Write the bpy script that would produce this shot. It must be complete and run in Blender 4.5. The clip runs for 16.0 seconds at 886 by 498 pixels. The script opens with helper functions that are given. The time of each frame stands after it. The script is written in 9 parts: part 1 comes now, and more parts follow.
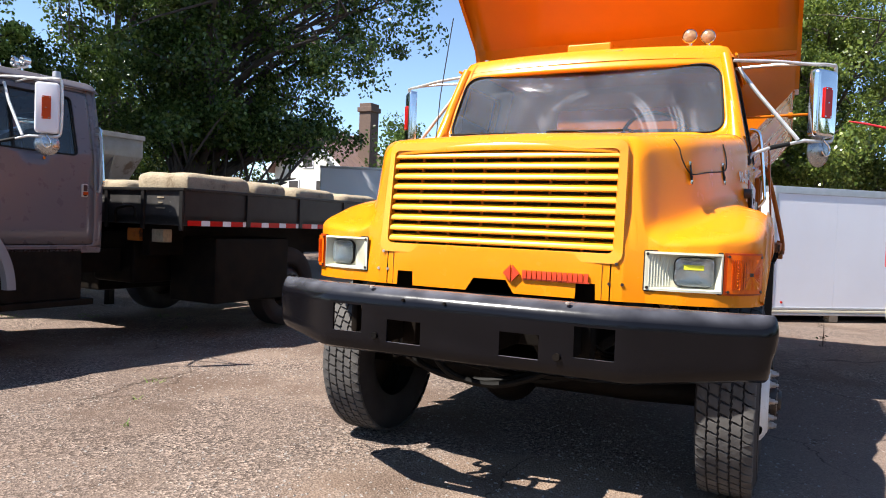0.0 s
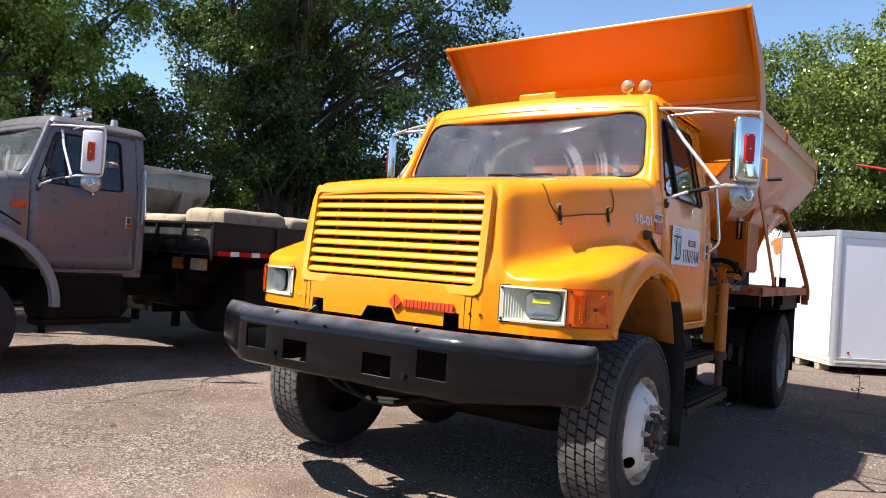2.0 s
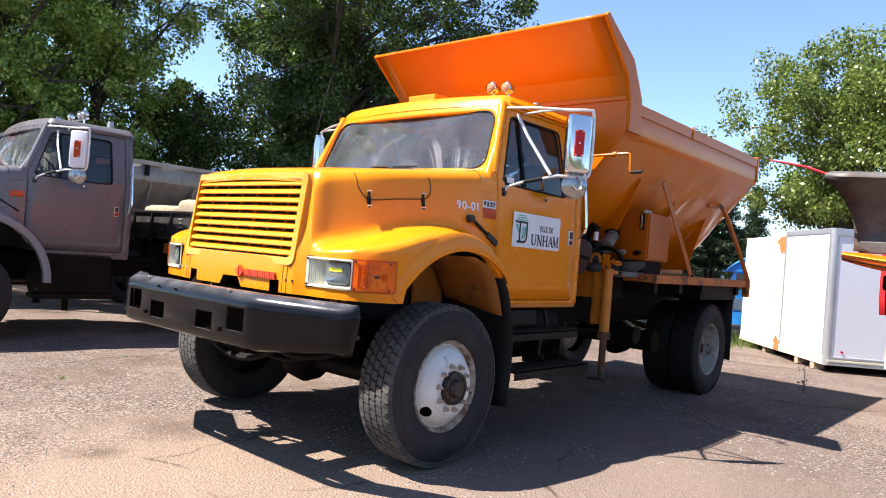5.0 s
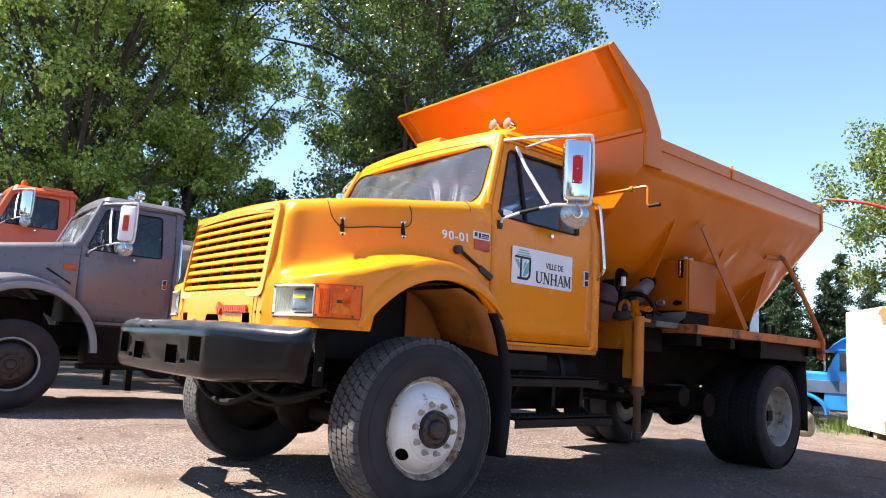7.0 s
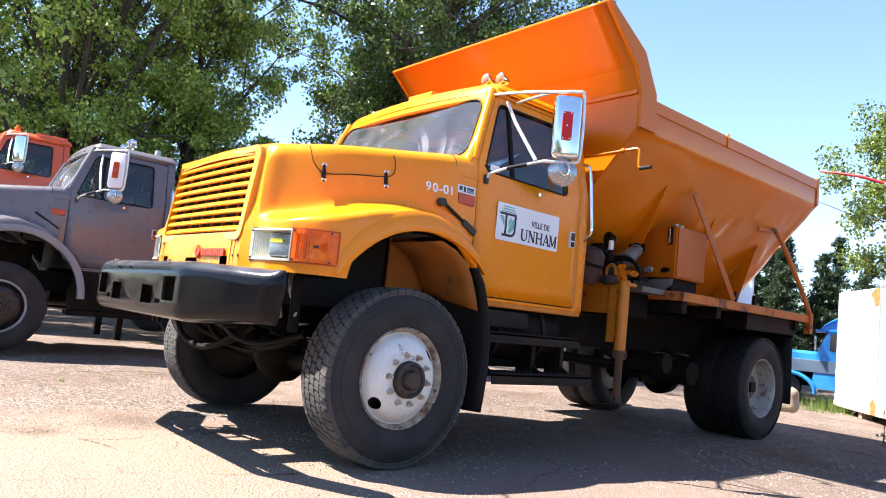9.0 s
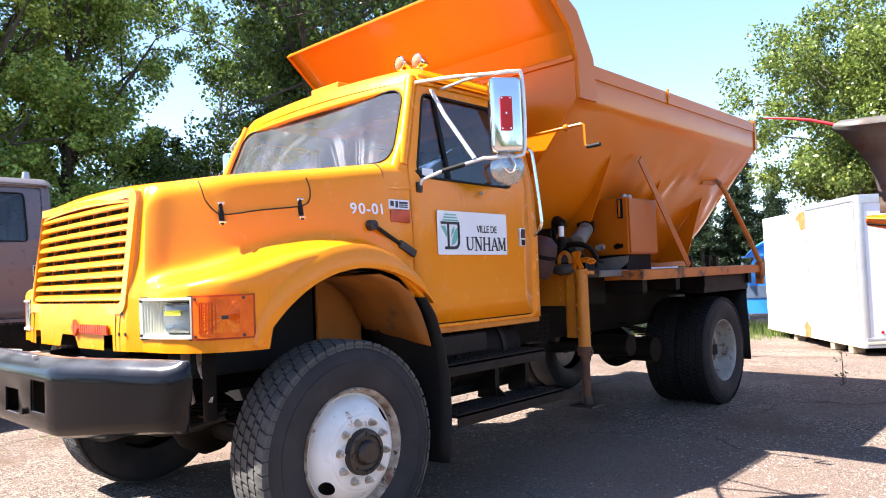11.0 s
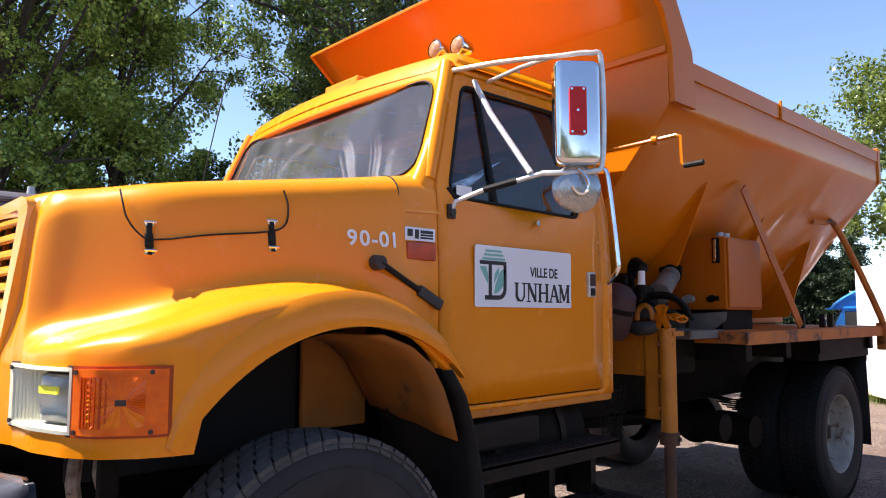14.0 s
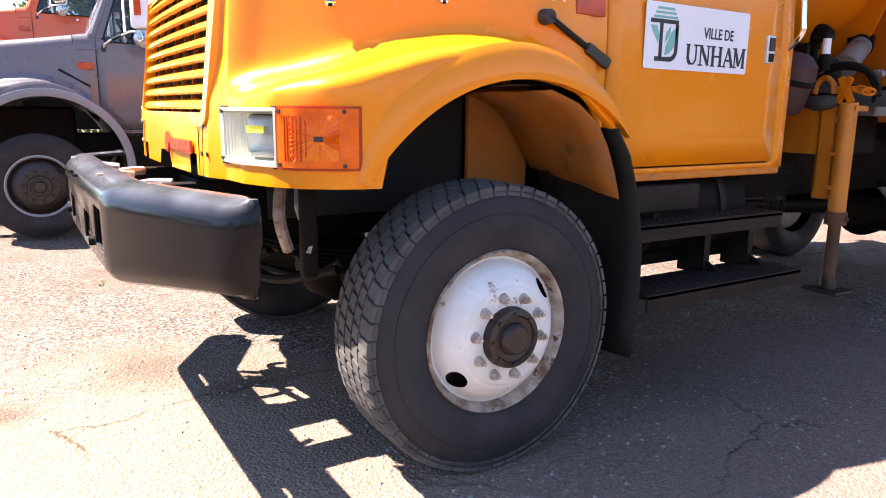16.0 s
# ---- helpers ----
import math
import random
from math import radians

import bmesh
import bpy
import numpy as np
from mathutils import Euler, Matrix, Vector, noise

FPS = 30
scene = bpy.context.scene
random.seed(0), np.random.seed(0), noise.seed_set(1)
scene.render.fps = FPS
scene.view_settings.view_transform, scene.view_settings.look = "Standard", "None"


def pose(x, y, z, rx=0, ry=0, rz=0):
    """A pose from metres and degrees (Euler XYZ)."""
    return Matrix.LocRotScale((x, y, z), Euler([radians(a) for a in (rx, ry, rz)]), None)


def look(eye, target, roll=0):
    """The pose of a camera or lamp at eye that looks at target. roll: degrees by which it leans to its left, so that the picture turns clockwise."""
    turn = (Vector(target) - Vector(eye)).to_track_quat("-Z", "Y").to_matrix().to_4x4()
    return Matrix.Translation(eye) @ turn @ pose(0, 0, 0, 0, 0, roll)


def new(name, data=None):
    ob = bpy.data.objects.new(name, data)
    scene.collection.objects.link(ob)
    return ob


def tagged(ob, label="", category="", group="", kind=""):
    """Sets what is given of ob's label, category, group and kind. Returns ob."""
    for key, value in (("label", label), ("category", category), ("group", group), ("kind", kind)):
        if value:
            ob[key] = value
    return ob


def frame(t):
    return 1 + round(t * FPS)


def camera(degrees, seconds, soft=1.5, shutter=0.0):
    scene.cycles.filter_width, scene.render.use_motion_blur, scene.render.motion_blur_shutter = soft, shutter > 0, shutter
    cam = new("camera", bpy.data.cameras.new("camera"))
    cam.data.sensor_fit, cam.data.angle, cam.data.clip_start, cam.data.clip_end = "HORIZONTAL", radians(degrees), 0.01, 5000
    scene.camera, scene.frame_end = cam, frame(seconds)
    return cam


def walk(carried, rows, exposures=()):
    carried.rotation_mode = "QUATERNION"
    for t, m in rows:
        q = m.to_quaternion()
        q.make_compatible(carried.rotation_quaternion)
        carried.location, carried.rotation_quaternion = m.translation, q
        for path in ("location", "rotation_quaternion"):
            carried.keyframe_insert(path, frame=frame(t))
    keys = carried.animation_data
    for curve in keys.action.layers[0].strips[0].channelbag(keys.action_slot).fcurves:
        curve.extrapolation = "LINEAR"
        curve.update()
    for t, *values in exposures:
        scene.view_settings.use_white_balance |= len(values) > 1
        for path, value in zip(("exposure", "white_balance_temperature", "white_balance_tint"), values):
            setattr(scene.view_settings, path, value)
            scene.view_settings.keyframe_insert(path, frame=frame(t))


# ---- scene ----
cam = camera(64.2, 16.0, 1.0)
SKY_STRENGTH, SUN_STRENGTH = 0.094, 5.0
PATH = [
    (0, (1.339, -4.158, 1.393), (0.465, -2.36, 1.327), 2.2),
    (0.5, (1.687, -4.186, 1.376), (0.768, -2.41, 1.332), 2.5),
    (1, (1.99, -4.12, 1.42), (1.078, -2.342, 1.328), 2.5),
    (1.5, (2.291, -3.929, 1.426), (1.193, -2.258, 1.407), 3.0),
    (2, (2.568, -3.927, 1.428), (1.419, -2.29, 1.454), 3.6),
    (2.5, (2.851, -3.958, 1.434), (1.813, -2.251, 1.331), 3.0),
    (3, (3.066, -3.871, 1.453), (1.999, -2.18, 1.386), 3.1),
    (3.5, (3.379, -3.657, 1.393), (2.18, -2.056, 1.402), 4.2),
    (4, (3.707, -3.627, 1.394), (2.479, -2.048, 1.426), 3.8),
    (4.2, (3.824, -3.618, 1.399), (2.576, -2.055, 1.414), 3.9),
    (6.3, (4.502, -3.057, 1.225), (3.07, -1.666, 1.347), 3.2),
    (6.5, (4.506, -2.96, 1.161), (3.055, -1.593, 1.329), 3.0),
    (7, (4.533, -2.738, 0.998), (3.021, -1.46, 1.278), 3.5),
    (7.5, (4.584, -2.664, 0.906), (3.038, -1.426, 1.188), 6.0),
    (8, (4.619, -2.622, 0.893), (3.091, -1.353, 1.127), 6.7),
    (8.2, (4.616, -2.614, 0.889), (3.101, -1.328, 1.116), 7.0),
    (10.3, (4.223, -2.512, 1.203), (2.751, -1.16, 1.283), 0.7),
    (10.5, (4.132, -2.472, 1.289), (2.702, -1.075, 1.349), -0.2),
    (11, (3.956, -2.211, 1.362), (2.591, -0.751, 1.437), -2.3),
    (11.5, (3.856, -1.916, 1.435), (2.436, -0.527, 1.669), 1.0),
    (12, (3.653, -1.749, 1.5), (2.242, -0.364, 1.802), 1.2),
    (12.5, (3.406, -1.573, 1.563), (2.049, -0.151, 1.93), 1.1),
    (13, (3.262, -1.342, 1.556), (1.928, 0.099, 1.938), 0.8),
    (13.5, (3.215, -1.241, 1.534), (1.794, 0.13, 1.856), 0.7),
    (14, (3.195, -1.31, 1.47), (1.729, 0.04, 1.643), 0.1),
    (14.5, (3.188, -1.371, 1.431), (1.646, -0.098, 1.433), -0.0),
    (15, (3.183, -1.419, 1.387), (1.559, -0.267, 1.204), -0.4),
    (15.5, (3.174, -1.455, 1.34), (1.504, -0.405, 1.013), -0.0),
    (16, (3.199, -1.44, 1.311), (1.529, -0.409, 0.924), 0.6),
]
EXPOSURES = [(0.0, 1.32, 6500, 9), (4.2, 1.48, 6500, 10), (6.3, 1.84, 6500, 11), (8.2, 2.02, 6500, 11), (10.3, 2.30, 6500, 10), (11.0, 2.31, 6500, 11), (12.0, 1.80, 6550, 13), (12.5, 1.60, 6550, 14), (13.5, 1.45, 6600, 14), (14.5, 1.82, 6700, 17), (15.3, 2.24, 6850, 18), (16.0, 2.50, 6900, 17)]
walk(cam, [(t, look(eye, target, roll)) for t, eye, target, roll in PATH], EXPOSURES)

# ---- light ----
world = bpy.data.worlds.new("sky")
scene.world = world
world.use_nodes = True
wn = world.node_tree.nodes
sky = wn.new("ShaderNodeTexSky")
sky.sky_type = "NISHITA"
sky.sun_disc = False
SUN_DIR = Vector((-0.45, -0.50, 1.0)).normalized()
sky.sun_elevation = math.asin(SUN_DIR.z)
sky.sun_rotation = math.atan2(SUN_DIR.x, SUN_DIR.y)
sky.air_density, sky.dust_density, sky.ozone_density = 1.0, 0.05, 2.3
sky.altitude = 1500.0
wn["Background"].inputs["Strength"].default_value = SKY_STRENGTH
world.node_tree.links.new(sky.outputs["Color"], wn["Background"].inputs["Color"])
sun_data = bpy.data.lights.new("sun", "SUN")
sun_data.energy, sun_data.angle, sun_data.color = SUN_STRENGTH, radians(0.53), (1.0, 0.95, 0.88)
sun = new("sun", sun_data)
sun.matrix_world = look(SUN_DIR * 60, (0, 0, 0))


# ---- materials ----
def mat(name, color, rough=0.5, metal=0.0, second=None, scale=3.0, amount=0.5, grain=0.0, grain_scale=120.0, bump=0.0,
        stain=None, stain_scale=2.0, stain_cut=0.6, coat=0.0, rough_var=0.0, spec=0.5):
    """A surface with slow colour drift, fine grain, relief and stains, in object space."""
    m = bpy.data.materials.new(name)
    m.use_nodes = True
    nt = m.node_tree
    n, l = nt.nodes, nt.links
    p = n["Principled BSDF"]
    p.inputs["Roughness"].default_value = rough
    p.inputs["Metallic"].default_value = metal
    p.inputs["Coat Weight"].default_value = coat
    p.inputs["Coat Roughness"].default_value = 0.08
    p.inputs["Specular IOR Level"].default_value = spec
    tc = n.new("ShaderNodeTexCoord")

    def noise_tex(s, detail=4.0, r=0.55):
        t = n.new("ShaderNodeTexNoise")
        t.inputs["Scale"].default_value = s
        t.inputs["Detail"].default_value = detail
        t.inputs["Roughness"].default_value = r
        l.new(tc.outputs["Object"], t.inputs["Vector"])
        return t.outputs["Fac"]

    def ramp(src, a, b):
        r = n.new("ShaderNodeMapRange")
        r.inputs["From Min"].default_value, r.inputs["From Max"].default_value = a, b
        l.new(src, r.inputs["Value"])
        return r.outputs["Result"]

    def mix(fac, a, b):
        x = n.new("ShaderNodeMix")
        x.data_type = "RGBA"
        if isinstance(fac, float):
            x.inputs["Factor"].default_value = fac
        else:
            l.new(fac, x.inputs["Factor"])
        for sock, v in ((x.inputs["A"], a), (x.inputs["B"], b)):
            if isinstance(v, tuple):
                sock.default_value = (*v, 1.0)
            else:
                l.new(v, sock)
        return x.outputs["Result"]

    col = color
    second = second or tuple(c * 0.82 for c in color)
    big = noise_tex(scale)
    k = n.new("ShaderNodeMath")
    k.operation = "MULTIPLY"
    k.inputs[1].default_value = amount
    l.new(ramp(big, 0.35, 0.7), k.inputs[0])
    col = mix(k.outputs["Value"], color, second)
    if grain:
        g = noise_tex(grain_scale, 2.0, 0.7)
        gm = n.new("ShaderNodeMath")
        gm.operation = "MULTIPLY"
        gm.inputs[1].default_value = grain
        l.new(ramp(g, 0.45, 0.75), gm.inputs[0])
        col = mix(gm.outputs["Value"], col, tuple(c * 0.45 for c in color))
    if stain:
        s = noise_tex(stain_scale, 8.0, 0.7)
        col = mix(ramp(s, stain_cut, stain_cut + 0.07), col, stain)
    l.new(col, p.inputs["Base Color"])
    if rough_var:
        rr = n.new("ShaderNodeMapRange")
        rr.inputs["To Min"].default_value, rr.inputs["To Max"].default_value = max(rough - rough_var, 0.03), min(rough + rough_var, 1)
        l.new(noise_tex(scale * 6, 6.0), rr.inputs["Value"])
        l.new(rr.outputs["Result"], p.inputs["Roughness"])
    if bump:
        b = n.new("ShaderNodeBump")
        b.inputs["Strength"].default_value = bump
        b.inputs["Distance"].default_value = 0.01
        l.new(noise_tex(grain_scale, 4.0, 0.65), b.inputs["Height"])
        l.new(b.outputs["Normal"], p.inputs["Normal"])
    return m


def glass_mat(name, tint=(1, 1, 1), dust=0.1, dust_color=(0.5, 0.5, 0.5), gloss_rough=0.02, streak=0.0):
    """A thin pane: see-through, mirrored by Fresnel, with a film of dust."""
    m = bpy.data.materials.new(name)
    m.use_nodes = True
    nt = m.node_tree
    n, l = nt.nodes, nt.links
    n.remove(n["Principled BSDF"])
    out = n["Material Output"]
    tr, gl, df = n.new("ShaderNodeBsdfTransparent"), n.new("ShaderNodeBsdfGlossy"), n.new("ShaderNodeBsdfDiffuse")
    tr.inputs["Color"].default_value = (*tint, 1)
    gl.inputs["Roughness"].default_value = gloss_rough
    df.inputs["Color"].default_value = (*dust_color, 1)
    fr = n.new("ShaderNodeFresnel")
    fr.inputs["IOR"].default_value = 1.75
    a, b = n.new("ShaderNodeMixShader"), n.new("ShaderNodeMixShader")
    l.new(fr.outputs["Fac"], a.inputs["Fac"])
    l.new(tr.outputs["BSDF"], a.inputs[1])
    l.new(gl.outputs["BSDF"], a.inputs[2])
    tc, tx = n.new("ShaderNodeTexCoord"), n.new("ShaderNodeTexNoise")
    mp = n.new("ShaderNodeMapping")
    mp.inputs["Scale"].default_value = (2.2, 1.5, 1.0) if streak else (3, 3, 3)
    l.new(tc.outputs["Object"], mp.inputs["Vector"])
    l.new(mp.outputs["Vector"], tx.inputs["Vector"])
    tx.inputs["Scale"].default_value, tx.inputs["Detail"].default_value = 2.0, 7.0
    mr = n.new("ShaderNodeMapRange")
    mr.inputs["From Min"].default_value, mr.inputs["From Max"].default_value = 0.35, 0.8
    mr.inputs["To Min"].default_value, mr.inputs["To Max"].default_value = dust * 0.5, dust * 1.5
    l.new(tx.outputs["Fac"], mr.inputs["Value"])
    if streak:
        # smears in arcs round the two wiper pivots
        near = None
        for px in (0.15, -0.59):
            d = n.new("ShaderNodeVectorMath")
            d.operation = "DISTANCE"
            d.inputs[1].default_value = (px, 0.60, 1.98)
            l.new(tc.outputs["Object"], d.inputs[0])
            if near is None:
                near = d.outputs["Value"]
            else:
                lo = n.new("ShaderNodeMath")
                lo.operation = "MINIMUM"
                l.new(near, lo.inputs[0])
                l.new(d.outputs["Value"], lo.inputs[1])
                near = lo.outputs["Value"]
        band = n.new("ShaderNodeTexNoise")
        band.noise_dimensions = "1D"
        band.inputs["Scale"].default_value, band.inputs["Detail"].default_value = 12.0, 5.0
        l.new(near, band.inputs["W"])
        br = n.new("ShaderNodeMapRange")
        br.inputs["From Min"].default_value, br.inputs["From Max"].default_value = 0.50, 0.66
        l.new(band.outputs["Fac"], br.inputs["Value"])
        mask = n.new("ShaderNodeTexNoise")
        mask.inputs["Scale"].default_value, mask.inputs["Detail"].default_value = 3.1, 4.0
        l.new(tc.outputs["Object"], mask.inputs["Vector"])
        ms = n.new("ShaderNodeMapRange")
        ms.inputs["From Min"].default_value, ms.inputs["From Max"].default_value = 0.48, 0.68
        ms.inputs["To Max"].default_value = streak
        l.new(mask.outputs["Fac"], ms.inputs["Value"])
        mu = n.new("ShaderNodeMath")
        mu.operation = "MULTIPLY_ADD"
        l.new(br.outputs["Result"], mu.inputs[0])
        l.new(ms.outputs["Result"], mu.inputs[1])
        l.new(mr.outputs["Result"], mu.inputs[2])
        mr = mu
    l.new(mr.outputs[0], b.inputs["Fac"])
    l.new(a.outputs["Shader"], b.inputs[1])
    l.new(df.outputs["BSDF"], b.inputs[2])
    l.new(b.outputs["Shader"], out.inputs["Surface"])
    return m


def pale_top(m, color, amount):
    """Dust with light from above put into the colour of upward faces, in uneven patches."""
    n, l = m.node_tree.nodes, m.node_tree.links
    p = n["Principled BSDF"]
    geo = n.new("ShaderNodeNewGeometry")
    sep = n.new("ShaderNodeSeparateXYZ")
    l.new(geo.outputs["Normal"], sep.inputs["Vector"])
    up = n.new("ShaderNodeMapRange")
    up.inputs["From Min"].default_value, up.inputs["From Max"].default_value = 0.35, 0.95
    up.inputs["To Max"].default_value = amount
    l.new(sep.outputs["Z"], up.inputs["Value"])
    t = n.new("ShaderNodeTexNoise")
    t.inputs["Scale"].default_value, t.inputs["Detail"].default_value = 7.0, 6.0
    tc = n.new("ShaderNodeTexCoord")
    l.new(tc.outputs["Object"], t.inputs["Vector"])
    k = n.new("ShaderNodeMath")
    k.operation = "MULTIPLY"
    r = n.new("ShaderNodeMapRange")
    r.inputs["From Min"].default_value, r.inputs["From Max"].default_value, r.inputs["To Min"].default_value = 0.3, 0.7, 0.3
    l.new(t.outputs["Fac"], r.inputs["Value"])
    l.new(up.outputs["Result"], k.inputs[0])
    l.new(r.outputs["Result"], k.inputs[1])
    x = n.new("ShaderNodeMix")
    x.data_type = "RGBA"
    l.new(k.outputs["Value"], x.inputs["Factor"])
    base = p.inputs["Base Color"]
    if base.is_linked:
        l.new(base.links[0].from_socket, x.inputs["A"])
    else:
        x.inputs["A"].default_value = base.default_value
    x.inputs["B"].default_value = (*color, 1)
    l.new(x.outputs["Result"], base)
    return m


def leaf_mat(name, color, color2, shine=0.35):
    m = bpy.data.materials.new(name)
    m.use_nodes = True
    nt = m.node_tree
    n, l = nt.nodes, nt.links
    p, out = n["Principled BSDF"], n["Material Output"]
    p.inputs["Roughness"].default_value = shine
    geo = n.new("ShaderNodeNewGeometry")
    cr = n.new("ShaderNodeValToRGB")
    cr.color_ramp.elements[0].color, cr.color_ramp.elements[1].color = (*color, 1), (*color2, 1)
    cr.color_ramp.elements.new(0.5).color = (*(a * 0.7 + b * 0.3 for a, b in zip(color, color2)), 1)
    l.new(geo.outputs["Random Per Island"], cr.inputs["Fac"])
    l.new(cr.outputs["Color"], p.inputs["Base Color"])
    tl = n.new("ShaderNodeBsdfTranslucent")
    l.new(cr.outputs["Color"], tl.inputs["Color"])
    mx = n.new("ShaderNodeMixShader")
    mx.inputs["Fac"].default_value = 0.36
    l.new(p.outputs["BSDF"], mx.inputs[1])
    l.new(tl.outputs["BSDF"], mx.inputs[2])
    l.new(mx.outputs["Shader"], out.inputs["Surface"])
    return m


BROWN_PATCHES = (((-0.50, -0.88), 0.40), ((-0.22, -1.56), 0.20), ((-2.6, -0.45), 0.22), ((-0.05, -0.55), 0.30))


def ground_mat(name):
    """Worn asphalt strewn with grit, with paler sandy and darker brown patches."""
    m = bpy.data.materials.new(name)
    m.use_nodes = True
    nt = m.node_tree
    n, l = nt.nodes, nt.links
    p = n["Principled BSDF"]
    p.inputs["Roughness"].default_value = 0.9
    p.inputs["Specular IOR Level"].default_value = 0.12
    tc = n.new("ShaderNodeTexCoord")

    def tex(kind, s, detail=4.0, r=0.6):
        t = n.new(kind)
        t.inputs["Scale"].default_value = s
        if kind == "ShaderNodeTexNoise":
            t.inputs["Detail"].default_value, t.inputs["Roughness"].default_value = detail, r
        l.new(tc.outputs["Object"], t.inputs["Vector"])
        return t

    def ramp(src, stops):
        r = n.new("ShaderNodeValToRGB")
        r.color_ramp.elements[0].position, r.color_ramp.elements[0].color = stops[0][0], (*stops[0][1], 1)
        r.color_ramp.elements[1].position, r.color_ramp.elements[1].color = stops[-1][0], (*stops[-1][1], 1)
        for pos, c in stops[1:-1]:
            r.color_ramp.elements.new(pos).color = (*c, 1)
        l.new(src, r.inputs["Fac"])
        return r.outputs["Color"]

    def mix(fac, a, b, blend="MIX"):
        x = n.new("ShaderNodeMix")
        x.data_type, x.blend_type = "RGBA", blend
        if isinstance(fac, float):
            x.inputs["Factor"].default_value = fac
        else:
            l.new(fac, x.inputs["Factor"])
        for sock, v in ((x.inputs["A"], a), (x.inputs["B"], b)):
            if isinstance(v, tuple):
                sock.default_value = (*v, 1.0)
            else:
                l.new(v, sock)
        return x.outputs["Result"]

    grit = tex("ShaderNodeTexVoronoi", 72.0)
    grit2 = tex("ShaderNodeTexVoronoi", 140.0)
    base = ramp(grit.outputs["Color"], [(0.12, (0.042, 0.036, 0.034)), (0.45, (0.125, 0.110, 0.101)), (0.72, (0.25, 0.219, 0.197)), (0.95, (0.42, 0.366, 0.322))])
    fine = ramp(grit2.outputs["Color"], [(0.15, (0.075, 0.063, 0.057)), (0.6, (0.185, 0.160, 0.143)), (0.95, (0.33, 0.285, 0.25))])
    col = mix(ramp(tex("ShaderNodeTexNoise", 1.3, 6).outputs["Fac"], [(0.44, (0, 0, 0)), (0.68, (0.85, 0.85, 0.85))]), base, fine)
    speck = ramp(tex("ShaderNodeTexNoise", 75.0, 6, 0.8).outputs["Fac"], [(0.32, (0.40, 0.40, 0.40)), (0.68, (1.46, 1.45, 1.44))])
    col = mix(1.0, col, speck, "MULTIPLY")
    sand = ramp(tex("ShaderNodeTexNoise", 0.45, 7, 0.62).outputs["Fac"], [(0.49, (0, 0, 0)), (0.66, (0.8, 0.8, 0.8))])
    col = mix(sand, col, mix(0.55, (0.28, 0.240, 0.203), fine))
    dark = ramp(tex("ShaderNodeTexNoise", 0.8, 8, 0.6).outputs["Fac"], [(0.48, (0, 0, 0)), (0.63, (0.85, 0.85, 0.85))])
    col = mix(dark, col, mix(0.35, (0.090, 0.064, 0.048), fine))
    # packed sand ahead of the truck, a finer tarmac patch beside it
    def spot(center, radius, soft, wander=1.6):
        d = n.new("ShaderNodeVectorMath")
        d.operation = "DISTANCE"
        d.inputs[1].default_value = center
        w = n.new("ShaderNodeVectorMath")
        w.operation = "MULTIPLY_ADD"
        l.new(tex("ShaderNodeTexNoise", 1.6, 6, 0.65).outputs["Color"], w.inputs[0])
        w.inputs[1].default_value = (wander, wander, 0.0)
        l.new(tc.outputs["Object"], w.inputs[2])
        l.new(w.outputs["Vector"], d.inputs[0])
        r = n.new("ShaderNodeMapRange")
        r.inputs["From Min"].default_value, r.inputs["From Max"].default_value = radius, radius - soft
        r.inputs["To Max"].default_value = 0.8
        l.new(d.outputs["Value"], r.inputs["Value"])
        return r.outputs["Result"]

    col = mix(spot((1.6, -0.4, 0), 1.8, 0.8), col, mix(0.40, (0.27, 0.218, 0.170), fine))
    for center, radius in BROWN_PATCHES:
        col = mix(spot((center[0] + 0.2, center[1] + 0.2, 0), radius, radius * 0.8, 0.4), col, mix(0.3, (0.075, 0.055, 0.042), fine))
    col = mix(spot((2.6, 2.6, 0), 2.0, 0.9), col, mix(0.5, (0.155, 0.130, 0.118), fine))
    # paler patch: lifts the ground in the truck's shade by its colour
    col = mix(spot((3.5, 1.2, 0), 1.9, 1.1), col, mix(0.4, (0.25, 0.210, 0.183), fine))
    # fine cracks that wander through the surface
    warp = n.new("ShaderNodeVectorMath")
    warp.operation = "MULTIPLY_ADD"
    l.new(tex("ShaderNodeTexNoise", 1.1, 5, 0.6).outputs["Color"], warp.inputs[0])
    warp.inputs[1].default_value = (0.9, 0.9, 0.0)
    l.new(tc.outputs["Object"], warp.inputs[2])
    cell = n.new("ShaderNodeTexVoronoi")
    cell.feature = "DISTANCE_TO_EDGE"
    cell.inputs["Scale"].default_value = 0.42
    l.new(warp.outputs["Vector"], cell.inputs["Vector"])
    crack = ramp(cell.outputs["Distance"], [(0.0, (0.85, 0.85, 0.85)), (0.006, (0, 0, 0))])
    patchy = ramp(tex("ShaderNodeTexNoise", 0.7, 3).outputs["Fac"], [(0.5, (0, 0, 0)), (0.56, (1, 1, 1))])
    col = mix(mix(1.0, crack, patchy, "MULTIPLY"), col, (0.035, 0.026, 0.020))
    slow = ramp(tex("ShaderNodeTexNoise", 0.12, 3).outputs["Fac"], [(0.35, (0.84, 0.735, 0.680)), (0.65, (1.14, 0.99, 0.905))])
    col = mix(1.0, col, slow, "MULTIPLY")
    l.new(col, p.inputs["Base Color"])
    b = n.new("ShaderNodeBump")
    b.inputs["Strength"].default_value, b.inputs["Distance"].default_value = 0.8, 0.009
    l.new(grit.outputs["Distance"], b.inputs["Height"])
    b2 = n.new("ShaderNodeBump")
